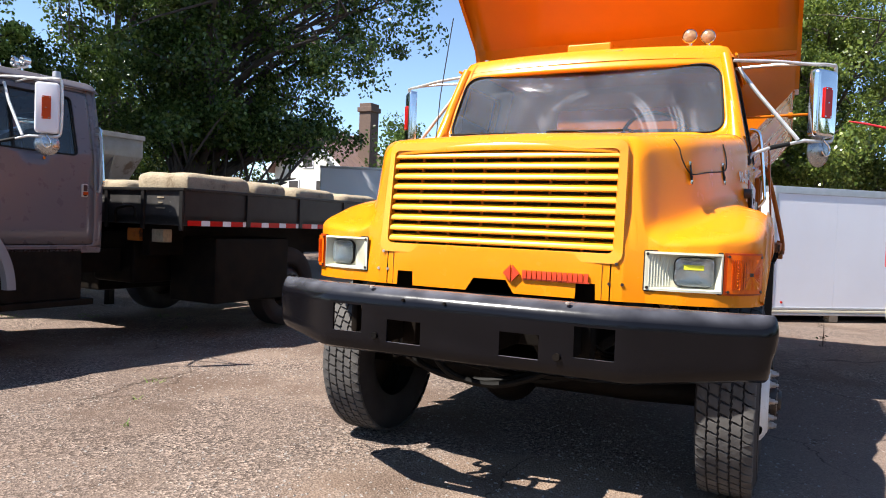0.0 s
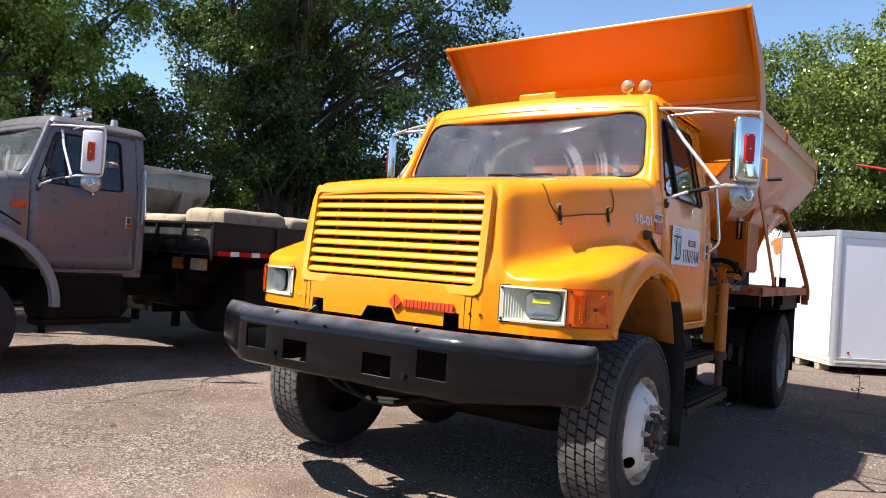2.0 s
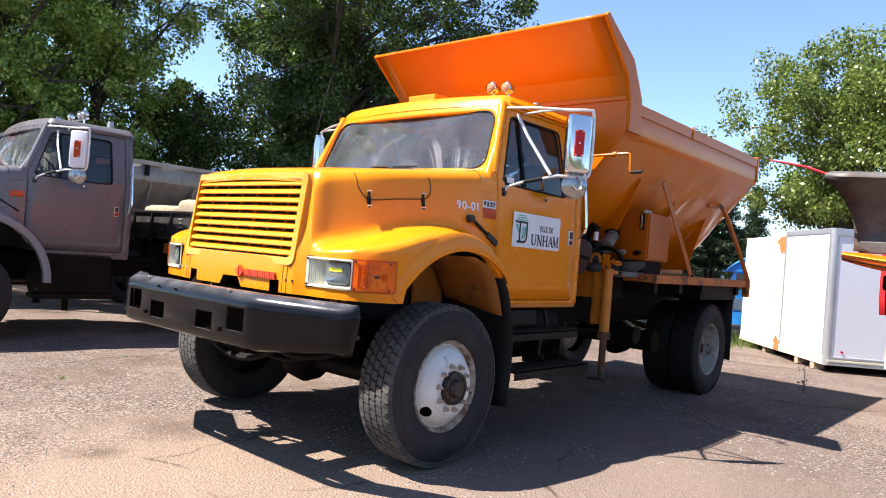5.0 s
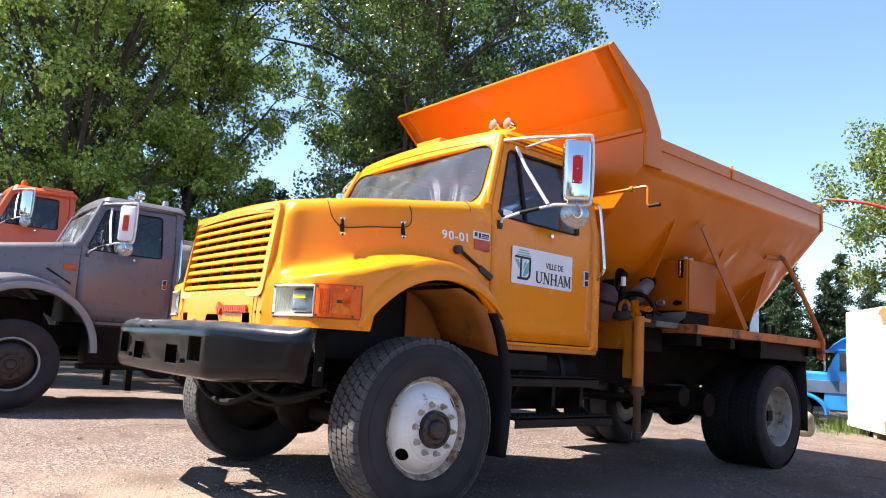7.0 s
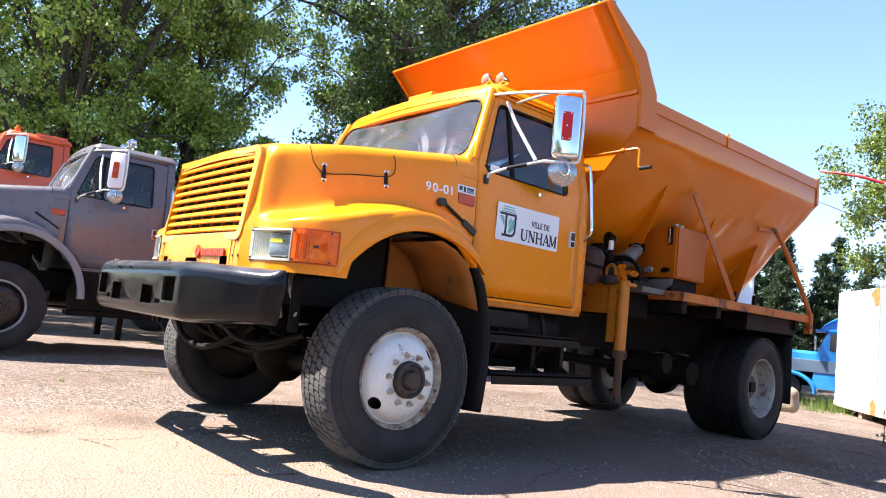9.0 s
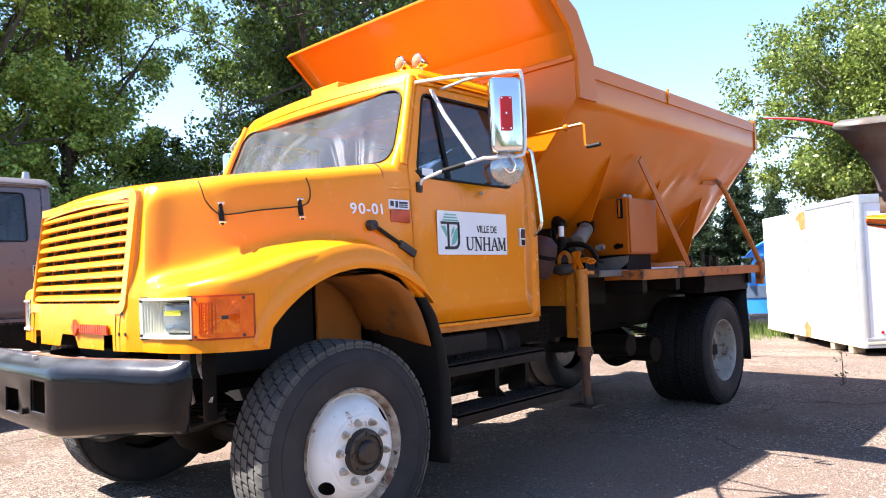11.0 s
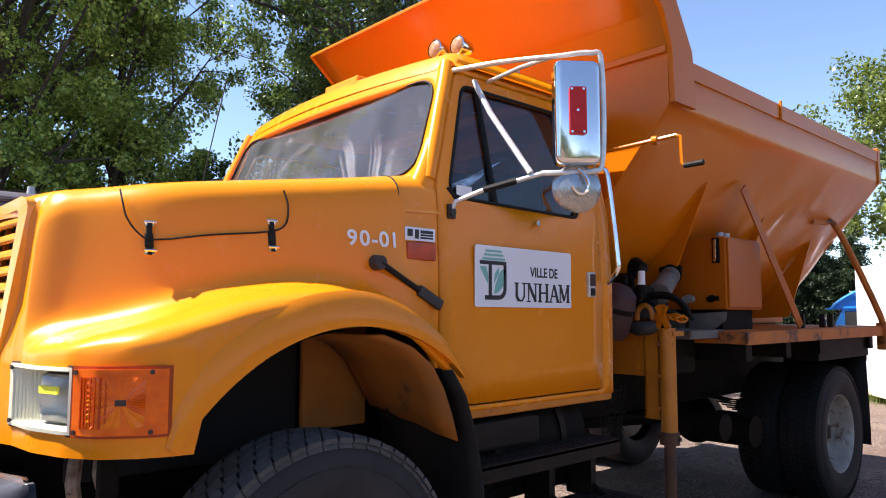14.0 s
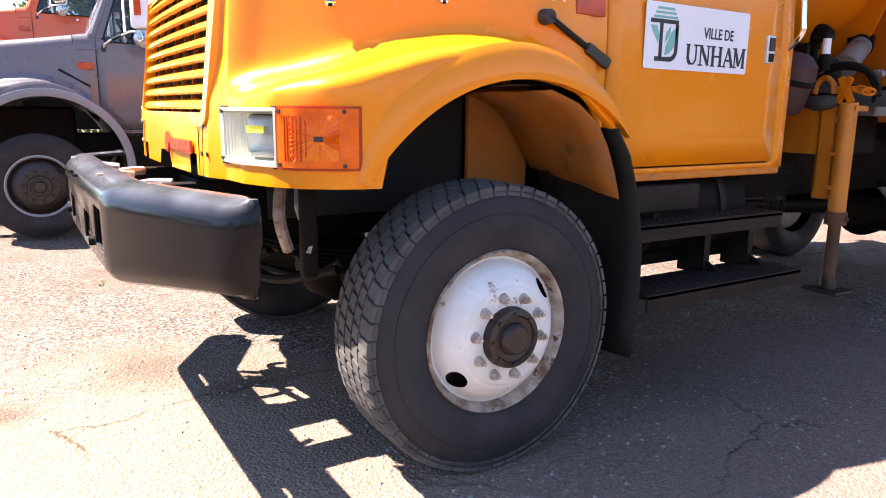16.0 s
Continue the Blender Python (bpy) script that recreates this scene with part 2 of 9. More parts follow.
    b2.inputs["Strength"].default_value, b2.inputs["Distance"].default_value = 0.6, 0.02
    l.new(tex("ShaderNodeTexNoise", 14.0, 6, 0.7).outputs["Fac"], b2.inputs["Height"])
    l.new(b.outputs["Normal"], b2.inputs["Normal"])
    l.new(b2.outputs["Normal"], p.inputs["Normal"])
    return m


M_YELLOW = mat("yellow_paint", (0.78, 0.240, 0.004), 0.26, second=(0.72, 0.210, 0.004), scale=1.6, amount=0.5, coat=0.08, rough_var=0.06, stain=(0.50, 0.155, 0.012), stain_scale=5.0, stain_cut=0.71, spec=0.30)
# mud, plus the wheel arch's shade put into a darker yellow
M_SPLASH = mat("muddy_shaded_yellow_paint", (0.36, 0.115, 0.008), 0.7, second=(0.22, 0.078, 0.014), scale=4, amount=1.0, stain=(0.09, 0.045, 0.020), stain_scale=2.2, stain_cut=0.60, bump=0.15)
M_GRILLE = mat("yellow_grille_paint", (0.78, 0.32, 0.012), 0.24, second=(0.72, 0.28, 0.010), coat=0.5)
M_ORANGE = mat("orange_body_paint", (0.57, 0.148, 0.003), 0.22, second=(0.47, 0.114, 0.003), scale=1.3, amount=0.6, rough_var=0.08, stain=(0.34, 0.09, 0.012), stain_scale=3.0, stain_cut=0.72, bump=0.05, grain_scale=3.5, spec=0.22)
M_RUSTY = mat("rust_streaked_orange_paint", (0.52, 0.150, 0.012), 0.6, second=(0.34, 0.09, 0.014), scale=4, amount=0.8, stain=(0.08, 0.03, 0.014), stain_scale=4.0, stain_cut=0.55, bump=0.15)
M_JACK = mat("worn_orange_steel_paint", (0.55, 0.185, 0.008), 0.5, second=(0.42, 0.125, 0.010), scale=5, amount=0.9, stain=(0.09, 0.034, 0.014), stain_scale=8.0, stain_cut=0.585, bump=0.15)
# pale top: dust and the sky's bluish sheen, both in the colour
M_BUMPER = pale_top(mat("black_bumper_paint", (0.0035, 0.0032, 0.0042), 0.17, second=(0.007, 0.0063, 0.008), scale=3, rough_var=0.08, stain=(0.11, 0.10, 0.095), stain_scale=13, stain_cut=0.73, bump=0.05, grain_scale=14, spec=0.22), (0.18, 0.18, 0.21), 0.55)
M_BLACK = mat("black_rubber", (0.006, 0.0055, 0.0055), 0.7, grain=0.3, bump=0.1, spec=0.3)
M_TYRE = mat("tyre_rubber", (0.022, 0.0208, 0.0228), 0.72, second=(0.044, 0.040, 0.041), scale=5, amount=0.8, grain=0.2, bump=0.1, stain=(0.045, 0.040, 0.037), stain_scale=7, stain_cut=0.66, spec=0.22)
M_LINER = mat("dusty_liner_plastic", (0.009, 0.008, 0.008), 0.85, second=(0.020, 0.017, 0.016), scale=4, amount=0.8, bump=0.15)
M_TREAD = mat("dusty_tread_rubber", (0.085, 0.079, 0.075), 0.9, second=(0.040, 0.037, 0.036), scale=9, amount=0.8, bump=0.3)
M_ZINC = mat("stained_zinc_sheet", (0.33, 0.31, 0.29), 0.55, 0.35, second=(0.20, 0.175, 0.15), scale=3, amount=0.9, stain=(0.14, 0.095, 0.065), stain_scale=2.2, stain_cut=0.60, bump=0.1)
M_ZINC_DARK = mat("grimy_grey_sheet", (0.17, 0.155, 0.14), 0.6, 0.2, second=(0.10, 0.085, 0.07), scale=4, amount=0.9, stain=(0.07, 0.045, 0.03), stain_scale=3.0, stain_cut=0.6, bump=0.1)
M_RIM = mat("white_wheel_paint", (0.72, 0.705, 0.685), 0.5, second=(0.58, 0.55, 0.50), scale=7, amount=0.7, stain=(0.20, 0.08, 0.028), stain_scale=13.0, stain_cut=0.615, bump=0.1)
M_RIM_RUST = mat("rusty_rim_edge", (0.40, 0.35, 0.29), 0.7, second=(0.14, 0.065, 0.03), scale=16, amount=1.0, stain=(0.05, 0.03, 0.02), stain_scale=18, stain_cut=0.56, bump=0.3)
M_RIM_REAR = mat("grimy_white_wheel_paint", (0.40, 0.37, 0.33), 0.6, second=(0.24, 0.20, 0.165), scale=6, amount=0.9, stain=(0.13, 0.065, 0.03), stain_scale=8.0, stain_cut=0.58, bump=0.15)
M_HUB = mat("greasy_black_hub", (0.010, 0.0085, 0.0085), 0.4, second=(0.045, 0.021, 0.012), scale=14, amount=0.7, bump=0.3)
M_NUT = mat("worn_rusty_steel", (0.56, 0.53, 0.49), 0.45, 0.4, second=(0.34, 0.24, 0.17), scale=24, amount=1.0)
M_BRIGHT = mat("worn_bright_tube", (0.72, 0.71, 0.69), 0.34, 0.55, second=(0.50, 0.48, 0.45), scale=18, amount=0.8)
M_LAMPAMBER = mat("smoky_amber_lens", (0.42, 0.25, 0.12), 0.18, second=(0.22, 0.10, 0.05), scale=40, amount=0.9, coat=0.5)
M_CHROME = mat("chrome", (0.82, 0.82, 0.82), 0.12, 1.0, second=(0.6, 0.6, 0.6), scale=8, amount=0.4, rough_var=0.08)
M_ROUND = mat("dull_mirror_steel", (0.42, 0.42, 0.43), 0.28, 0.85, second=(0.30, 0.29, 0.28), scale=9, amount=0.8, rough_var=0.08)
M_STEEL = mat("dull_galvanised_steel", (0.42, 0.43, 0.44), 0.5, 0.6, second=(0.3, 0.3, 0.3), scale=9, bump=0.1)
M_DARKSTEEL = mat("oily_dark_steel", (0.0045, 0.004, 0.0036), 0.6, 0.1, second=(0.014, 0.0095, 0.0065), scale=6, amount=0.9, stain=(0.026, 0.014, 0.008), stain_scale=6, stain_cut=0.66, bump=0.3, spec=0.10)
M_STEPSTEEL = pale_top(mat("worn_step_plate", (0.009, 0.0078, 0.0072), 0.55, 0.1, second=(0.024, 0.015, 0.011), scale=9, amount=0.9, bump=0.4, spec=0.18), (0.060, 0.046, 0.037), 0.3)
M_INTERIOR = mat("dark_cab_trim", (0.035, 0.03, 0.028), 0.7, grain=0.3)
M_SEAT = mat("worn_vinyl_seat", (0.06, 0.05, 0.045), 0.6, grain=0.2, bump=0.1)
# dust film and smears; its bluish tint also paints the sky's reflection
M_WINDSHIELD = glass_mat("dusty_sky_tinted_glass", (0.92, 0.94, 0.95), 0.09, (0.55, 0.58, 0.64), 0.03, 0.34)
M_SIDEGLASS = glass_mat("tinted_side_glass", (0.55, 0.58, 0.58), 0.025, (0.4, 0.4, 0.4), 0.02)
M_LENS = glass_mat("headlamp_lens", (0.95, 0.96, 0.93), 0.05, (0.75, 0.75, 0.68), 0.08)
M_LAMPWHITE = mat("yellowed_lamp_bezel", (0.62, 0.595, 0.465), 0.35, second=(0.54, 0.52, 0.40), scale=8)
M_REFLECTOR = mat("lamp_reflector", (0.88, 0.88, 0.86), 0.16, 0.9, second=(0.70, 0.71, 0.70), scale=30, amount=0.8, bump=0.4, grain_scale=60)
M_AMBER = mat("amber_lens", (0.50, 0.055, 0.002), 0.3, second=(0.38, 0.035, 0.002), scale=14, amount=0.6, spec=0.2)
M_AMBER_BRIGHT = mat("amber_lens_facet", (0.82, 0.135, 0.003), 0.25, second=(0.64, 0.085, 0.002), scale=22, amount=1.0, coat=0.2, spec=0.3)
M_AMBER_LIT = mat("lit_amber_facet", (0.86, 0.20, 0.005), 0.2, second=(0.72, 0.13, 0.003), scale=40, amount=0.8, spec=0.3)
M_AMBERMARK = mat("dusty_amber_marker", (0.52, 0.055, 0.005), 0.3, second=(0.30, 0.03, 0.005), scale=16, amount=0.9)
M_MAROON = mat("dull_maroon_paint", (0.048, 0.015, 0.015), 0.65, second=(0.032, 0.012, 0.012), scale=6, amount=0.8)
M_AMBERDARK = mat("amber_lens_frame", (0.36, 0.045, 0.004), 0.35, second=(0.24, 0.03, 0.004), scale=10, spec=0.3)
M_RED = mat("red_lens", (0.50, 0.010, 0.008), 0.25, second=(0.36, 0.008, 0.006), scale=20, spec=0.3)
M_REDPAINT = mat("red_plough_paint", (0.62, 0.025, 0.03), 0.4, second=(0.5, 0.02, 0.025), scale=3, stain=(0.2, 0.03, 0.02), stain_scale=5, stain_cut=0.66)
M_REDBADGE = mat("red_badge_plastic", (0.55, 0.05, 0.015), 0.4)
M_YELLOWLABEL = mat("yellow_sticker", (0.85, 0.78, 0.04), 0.5)
M_WHITE = mat("white_sign_panel", (0.74, 0.74, 0.78), 0.45, second=(0.68, 0.68, 0.72), scale=3)
M_WHITETEXT = mat("white_lettering", (0.85, 0.82, 0.78), 0.5)
M_INK = mat("black_lettering", (0.015, 0.015, 0.017), 0.5)
M_GREENINK = mat("teal_lettering", (0.16, 0.42, 0.37), 0.5)
M_CABLE = mat("black_hose", (0.005, 0.0045, 0.004), 0.6, spec=0.15)
M_SEAM = mat("dark_panel_gap", (0.012, 0.008, 0.005), 0.9)
M_GREY = mat("weathered_grey_truck_paint", (0.112, 0.104, 0.120), 0.30, second=(0.145, 0.118, 0.120), scale=1.5, amount=0.8, coat=0.25, rough_var=0.12, stain=(0.17, 0.125, 0.11), stain_scale=0.9, stain_cut=0.60, spec=0.45)
# the cab's grey, made lighter for the flares
M_GREYLIGHT = mat("lighter_grey_fender_paint", (0.20, 0.205, 0.235), 0.35, second=(0.16, 0.16, 0.185), scale=2, coat=0.2)
M_REDORANGE = mat("red_orange_truck_paint", (0.62, 0.085, 0.015), 0.35, second=(0.55, 0.07, 0.012), scale=2, coat=0.3)
M_BEDBLACK = mat("scuffed_black_bed_paint", (0.009, 0.0085, 0.009), 0.42, second=(0.022, 0.020, 0.019), scale=5, amount=0.8, stain=(0.12, 0.115, 0.11), stain_scale=4, stain_cut=0.67, bump=0.1, spec=0.35)
M_SCUFF = mat("scuffed_board_paint", (0.020, 0.019, 0.020), 0.5, second=(0.060, 0.056, 0.054), scale=4, amount=1.0, stain=(0.22, 0.21, 0.20), stain_scale=5, stain_cut=0.60, bump=0.15)
M_CONCRETE = mat("rough_pale_concrete", (0.40, 0.325, 0.225), 0.95, second=(0.27, 0.21, 0.14), scale=5, amount=1.0, grain=0.6, grain_scale=45, stain=(0.17, 0.125, 0.08), stain_scale=5.0, stain_cut=0.58, bump=1.0)
M_BOXWHITE = mat("white_box_panel", (0.78, 0.77, 0.80), 0.45, second=(0.72, 0.70, 0.73), scale=0.8, amount=0.6, stain=(0.52, 0.46, 0.40), stain_scale=1.2, stain_cut=0.69)
M_ALU = mat("aluminium_trim", (0.55, 0.55, 0.56), 0.4, 0.7, second=(0.42, 0.42, 0.43), scale=6)
M_RUST = mat("rust", (0.50, 0.17, 0.04), 0.9, second=(0.32, 0.10, 0.03), scale=9, amount=1.0, bump=0.4)
M_OLDRUST = mat("old_brown_rust", (0.12, 0.052, 0.024), 0.85, second=(0.065, 0.030, 0.018), scale=9, amount=1.0, stain=(0.22, 0.085, 0.012), stain_scale=7, stain_cut=0.62, bump=0.4)
M_BLUE = mat("bright_blue_truck_paint", (0.03, 0.27, 0.68), 0.3, second=(0.02, 0.18, 0.5), scale=2, coat=0.4)
M_BLUEGREY = mat("dull_blue_grey_panel", (0.10, 0.14, 0.20), 0.5)
M_PLOUGH = mat("weathered_plough_steel", (0.105, 0.095, 0.088), 0.55, 0.2, second=(0.05, 0.040, 0.034), scale=4, amount=0.9, stain=(0.10, 0.045, 0.025), stain_scale=3, stain_cut=0.55, bump=0.15)
M_STAINED = mat("rust_stained_white_paint", (0.74, 0.62, 0.42), 0.6, second=(0.80, 0.76, 0.66), scale=3, amount=1.0, stain=(0.55, 0.30, 0.10), stain_scale=3.0, stain_cut=0.62, bump=0.08)
M_ORANGE_DULL = mat("dull_orange_sheet_paint", (0.43, 0.102, 0.003), 0.45, second=(0.34, 0.078, 0.003), scale=2, amount=0.7, stain=(0.28, 0.09, 0.02), stain_scale=5.0, stain_cut=0.66, bump=0.06, spec=0.2)
M_CREAM = mat("cream_fender_paint", (0.72, 0.66, 0.50), 0.45, second=(0.6, 0.54, 0.40), scale=5)
M_HOUSE = mat("cream_house_siding", (0.62, 0.62, 0.55), 0.8, second=(0.55, 0.55, 0.50), scale=1)
M_ROOF = mat("brown_sheet_roof", (0.20, 0.125, 0.10), 0.6, second=(0.15, 0.095, 0.08), scale=1.2)
M_BRICK = mat("dark_brick", (0.13, 0.085, 0.065), 0.9, second=(0.09, 0.06, 0.05), scale=6, bump=0.4)
M_BARK = mat("grey_brown_bark", (0.085, 0.068, 0.055), 0.95, second=(0.05, 0.04, 0.033), scale=4, amount=1.0, grain=0.4, grain_scale=25, bump=0.8)
M_POPLAR = leaf_mat("poplar_leaves", (0.034, 0.066, 0.014), (0.150, 0.215, 0.046), 0.25)
# brighter copy of M_POPLAR: side light on these trees put into the colour
M_POPLAR_SUNLIT = leaf_mat("sunlit_poplar_leaves", (0.143, 0.236, 0.040), (0.549, 0.680, 0.165), 0.24)
M_WILLOW = leaf_mat("willow_leaves", (0.075, 0.118, 0.024), (0.24, 0.29, 0.060), 0.25)
M_CONIFER = leaf_mat("conifer_needles", (0.012, 0.030, 0.010), (0.03, 0.06, 0.018), 0.6)
M_GRASS = leaf_mat("grass_blades", (0.09, 0.15, 0.02), (0.20, 0.26, 0.05), 0.6)
M_PEBBLE = mat("sandy_grit", (0.31, 0.275, 0.245), 0.9, second=(0.12, 0.105, 0.092), scale=40, amount=1.0)
M_GROUND = ground_mat("gritty_worn_asphalt")


# ---- mesh tools ----
BEVELLED = []


def part(name, bm, material, parent=None, label="", sharp=35):
    """Links a bmesh as one mesh object under a thing or a part."""
    me = bpy.data.meshes.new(name)
    bmesh.ops.recalc_face_normals(bm, faces=bm.faces[:])
    bm.to_mesh(me)
    bm.free()
    for mm in (material if isinstance(material, (list, tuple)) else (material,)):
        me.materials.append(mm)
    me.shade_smooth()
    me.set_sharp_from_angle(angle=radians(sharp))
    ob = new(name, me)
    if BEVELLED:
        BEVELLED.clear()
        ob.modifiers.new("flat_faces", "WEIGHTED_NORMAL").keep_sharp = True
    ob.parent = parent
    if label:
        tagged(ob, label)
    return ob


def thing(name, label, category, m=None, group="", kind=""):
    ob = new(name)
    ob.empty_display_size = 0.1
    if m is not None:
        ob.matrix_world = m
    return tagged(ob, label, category, group, kind)


def box(bm, x0, x1, y0, y1, z0, z1, bev=0.0, seg=2, m=None):
    t = bmesh.new()
    bmesh.ops.create_cube(t, size=1.0)
    for v in t.verts:
        v.co = Vector(((x0 + x1) / 2 + v.co.x * (x1 - x0), (y0 + y1) / 2 + v.co.y * (y1 - y0), (z0 + z1) / 2 + v.co.z * (z1 - z0)))
    if bev:
        BEVELLED.append(1)
        bmesh.ops.bevel(t, geom=t.edges[:], offset=bev, segments=seg, profile=0.5, affect="EDGES")
    return merge(bm, t, m)


def merge(bm, t, m=None):
    if m is not None:
        bmesh.ops.transform(t, matrix=m, verts=t.verts[:])
    vs = [bm.verts.new(v.co) for v in t.verts]
    t.verts.index_update()
    for f in t.faces:
        try:
            nf = bm.faces.new([vs[v.index] for v in f.verts])
            nf.material_index = f.material_index
        except ValueError:
            pass
    t.free()
    return vs


def ring_faces(bm, a, b, closed=True):
    n = len(a)
    for i in range(n if closed else n - 1):
        j = (i + 1) % n
        bm.faces.new((a[i], a[j], b[j], b[i]))


def loft(bm, rings, closed=True, caps=False):
    rs = [[bm.verts.new(p) for p in r] for r in rings]
    for a, b in zip(rs, rs[1:]):
        ring_faces(bm, a, b, closed)
    if caps:
        bm.faces.new(rs[0][::-1])
        bm.faces.new(rs[-1])
    return rs


def cyl(bm, p0, p1, r0, r1=None, seg=20, caps=True):
    p0, p1 = Vector(p0), Vector(p1)
    q = (p1 - p0).to_track_quat("Z", "Y")
    r1 = r0 if r1 is None else r1
    rings = [[p + q @ Vector((r * math.cos(a), r * math.sin(a), 0)) for a in (2 * math.pi * i / seg for i in range(seg))] for p, r in ((p0, r0), (p1, r1))]
    loft(bm, rings, caps=caps)


def smooth_path(pts, n=6):
    """A Catmull-Rom curve through the points."""
    pts = [Vector(p) for p in pts]
    out = []
    for i in range(len(pts) - 1):
        a, b, c, d = pts[max(i - 1, 0)], pts[i], pts[i + 1], pts[min(i + 2, len(pts) - 1)]
        for k in range(n):
            t = k / n
            out.append(0.5 * ((2 * b) + (c - a) * t + (2 * a - 5 * b + 4 * c - d) * t * t + (3 * b - a - 3 * c + d) * t ** 3))
    return out + [pts[-1]]


def tube(bm, pts, r, seg=8, smooth=0, caps=True):
    pts = smooth_path(pts, smooth) if smooth else [Vector(p) for p in pts]
    rings, q = [], None
    for i, p in enumerate(pts):
        d = (pts[min(i + 1, len(pts) - 1)] - pts[max(i - 1, 0)]).normalized()
        q = d.to_track_quat("Z", "Y") if q is None else (q @ Vector((0, 0, 1))).rotation_difference(d) @ q
        rr = r[i] if isinstance(r, list) else r
        rings.append([p + q @ Vector((rr * math.cos(a), rr * math.sin(a), 0)) for a in (2 * math.pi * k / seg for k in range(seg))])
    loft(bm, rings, caps=caps)


def lathe(bm, profile, m, seg=48, caps=False):
    """Turns (radius, along) pairs round the local z axis of m."""
    rings = [[m @ Vector((r * math.cos(a), r * math.sin(a), z)) for a in (2 * math.pi * i / seg for i in range(seg))] for r, z in profile]
    return loft(bm, rings, caps=caps)


def rounded_loop(x0, x1, y0, y1, r, n=5):
    pts = []
    for cx, cy, a0 in ((x1 - r, y1 - r, 0), (x0 + r, y1 - r, 90), (x0 + r, y0 + r, 180), (x1 - r, y0 + r, 270)):
        pts += [(cx + r * math.cos(radians(a0 + 90 * k / n)), cy + r * math.sin(radians(a0 + 90 * k / n))) for k in range(n + 1)]
    return pts


def round_polygon(corners, r, n=5):
    """Rounds the corners of a 2D polygon; a corner may bring its own radius."""
    out = []
    m = len(corners)
    for i in range(m):
        rr = corners[i][2] if len(corners[i]) > 2 else r
        p, a, b = Vector(corners[i][:2]), Vector(corners[i - 1][:2]), Vector(corners[(i + 1) % m][:2])
        u, v = (a - p).normalized(), (b - p).normalized()
        s, e = p + u * rr, p + v * rr
        for k in range(n + 1):
            t = k / n
            out.append(((1 - t) ** 2 * s + 2 * t * (1 - t) * p + t * t * e)[:])
    return out


def plate(bm, loop, thick, m):
    """A flat plate from a 2D loop in the plane of m, with its thickness along m's z."""
    a = [bm.verts.new(m @ Vector((x, y, 0))) for x, y in loop]
    b = [bm.verts.new(m @ Vector((x, y, thick))) for x, y in loop]
    ring_faces(bm, a, b)
    bm.faces.new(a[::-1])
    bm.faces.new(b)


def interp(x, table):
    return float(np.interp(x, [a for a, _ in table], [b for _, b in table]))


def smoothstep(x):
    x = min(max(x, 0.0), 1.0)
    return x * x * (3 - 2 * x)


def solid(ob, t, off=-1.0):
    md = ob.modifiers.new("thickness", "SOLIDIFY")
    md.thickness, md.offset = t, off
    return ob


def text_part(name, body, size, m, material, parent, bold=0.0, narrow=1.0):
    """Lettering in the built-in font, turned into a mesh; m takes the text's plane to its place."""
    cu = bpy.data.curves.new(name, "FONT")
    cu.body, cu.size, cu.extrude, cu.offset = body, size, 0.0008, bold
    cu.align_x, cu.align_y = "CENTER", "CENTER"
    tmp = bpy.data.objects.new(name, cu)
    scene.collection.objects.link(tmp)
    me = bpy.data.meshes.new_from_object(tmp)
    bpy.data.objects.remove(tmp)
    me.transform(m @ Matrix.Diagonal((narrow, 1, 1, 1)))
    me.materials.clear()
    me.materials.append(material)
    ob = new(name, me)
    ob.parent = parent
    return ob


# ---- the conventional truck: cab, hood, wheels ----
XW = [(-0.88, 0.700), (-0.75, 0.735), (-0.6, 0.815), (-0.47, 0.885), (-0.3, 0.945), (-0.1, 1.0), (0.1, 1.045), (0.25, 1.075), (0.40, 1.10)]
ZT = [(-0.88, 1.868), (-0.75, 1.885), (-0.5, 1.915), (-0.2, 1.95), (0.1, 1.985), (0.4, 2.025), (0.6, 2.05)]
ZF = [(-0.88, 1.345), (-0.7, 1.395), (-0.5, 1.455), (-0.3, 1.515), (-0.1, 1.55), (0.05, 1.555), (0.2, 1.53), (0.35, 1.455), (0.55, 1.30)]
YF = [(0.0, -0.86), (0.5, -0.852), (0.66, -0.84), (0.76, -0.805), (0.92, -0.79), (1.06, -0.745), (1.15, -0.685), (1.21, -0.60), (1.238, -0.53), (1.25, -0.46)]
XS = [(1.0, 1.10), (1.6, 1.105), (1.95, 1.085), (2.2, 1.03), (2.5, 0.965), (2.62, 0.935)]


def curve(x, table):
    """A smooth curve through the table's points."""
    n = len(table)
    if x <= table[0][0]:
        return table[0][1]
    if x >= table[-1][0]:
        return table[-1][1]
    i = max(k for k in range(n - 1) if table[k][0] <= x)
    (x0, y0), (x1, y1) = table[i], table[i + 1]
    d = (y1 - y0) / (x1 - x0)
    a = d if i == 0 else (y1 - table[i - 1][1]) / (x1 - table[i - 1][0])
    b = d if i == n - 2 else (table[i + 2][1] - y0) / (table[i + 2][0] - x0)
    h = x1 - x0
    t = (x - x0) / h
    return y0 * (1 + 2 * t) * (1 - t) ** 2 + y1 * t * t * (3 - 2 * t) + h * (a * t * (1 - t) ** 2 - b * t * t * (1 - t))


def arch_z(y):
    return 0.715 + math.sqrt(max(0.497 - (y - 0.095) ** 2, 0.0))


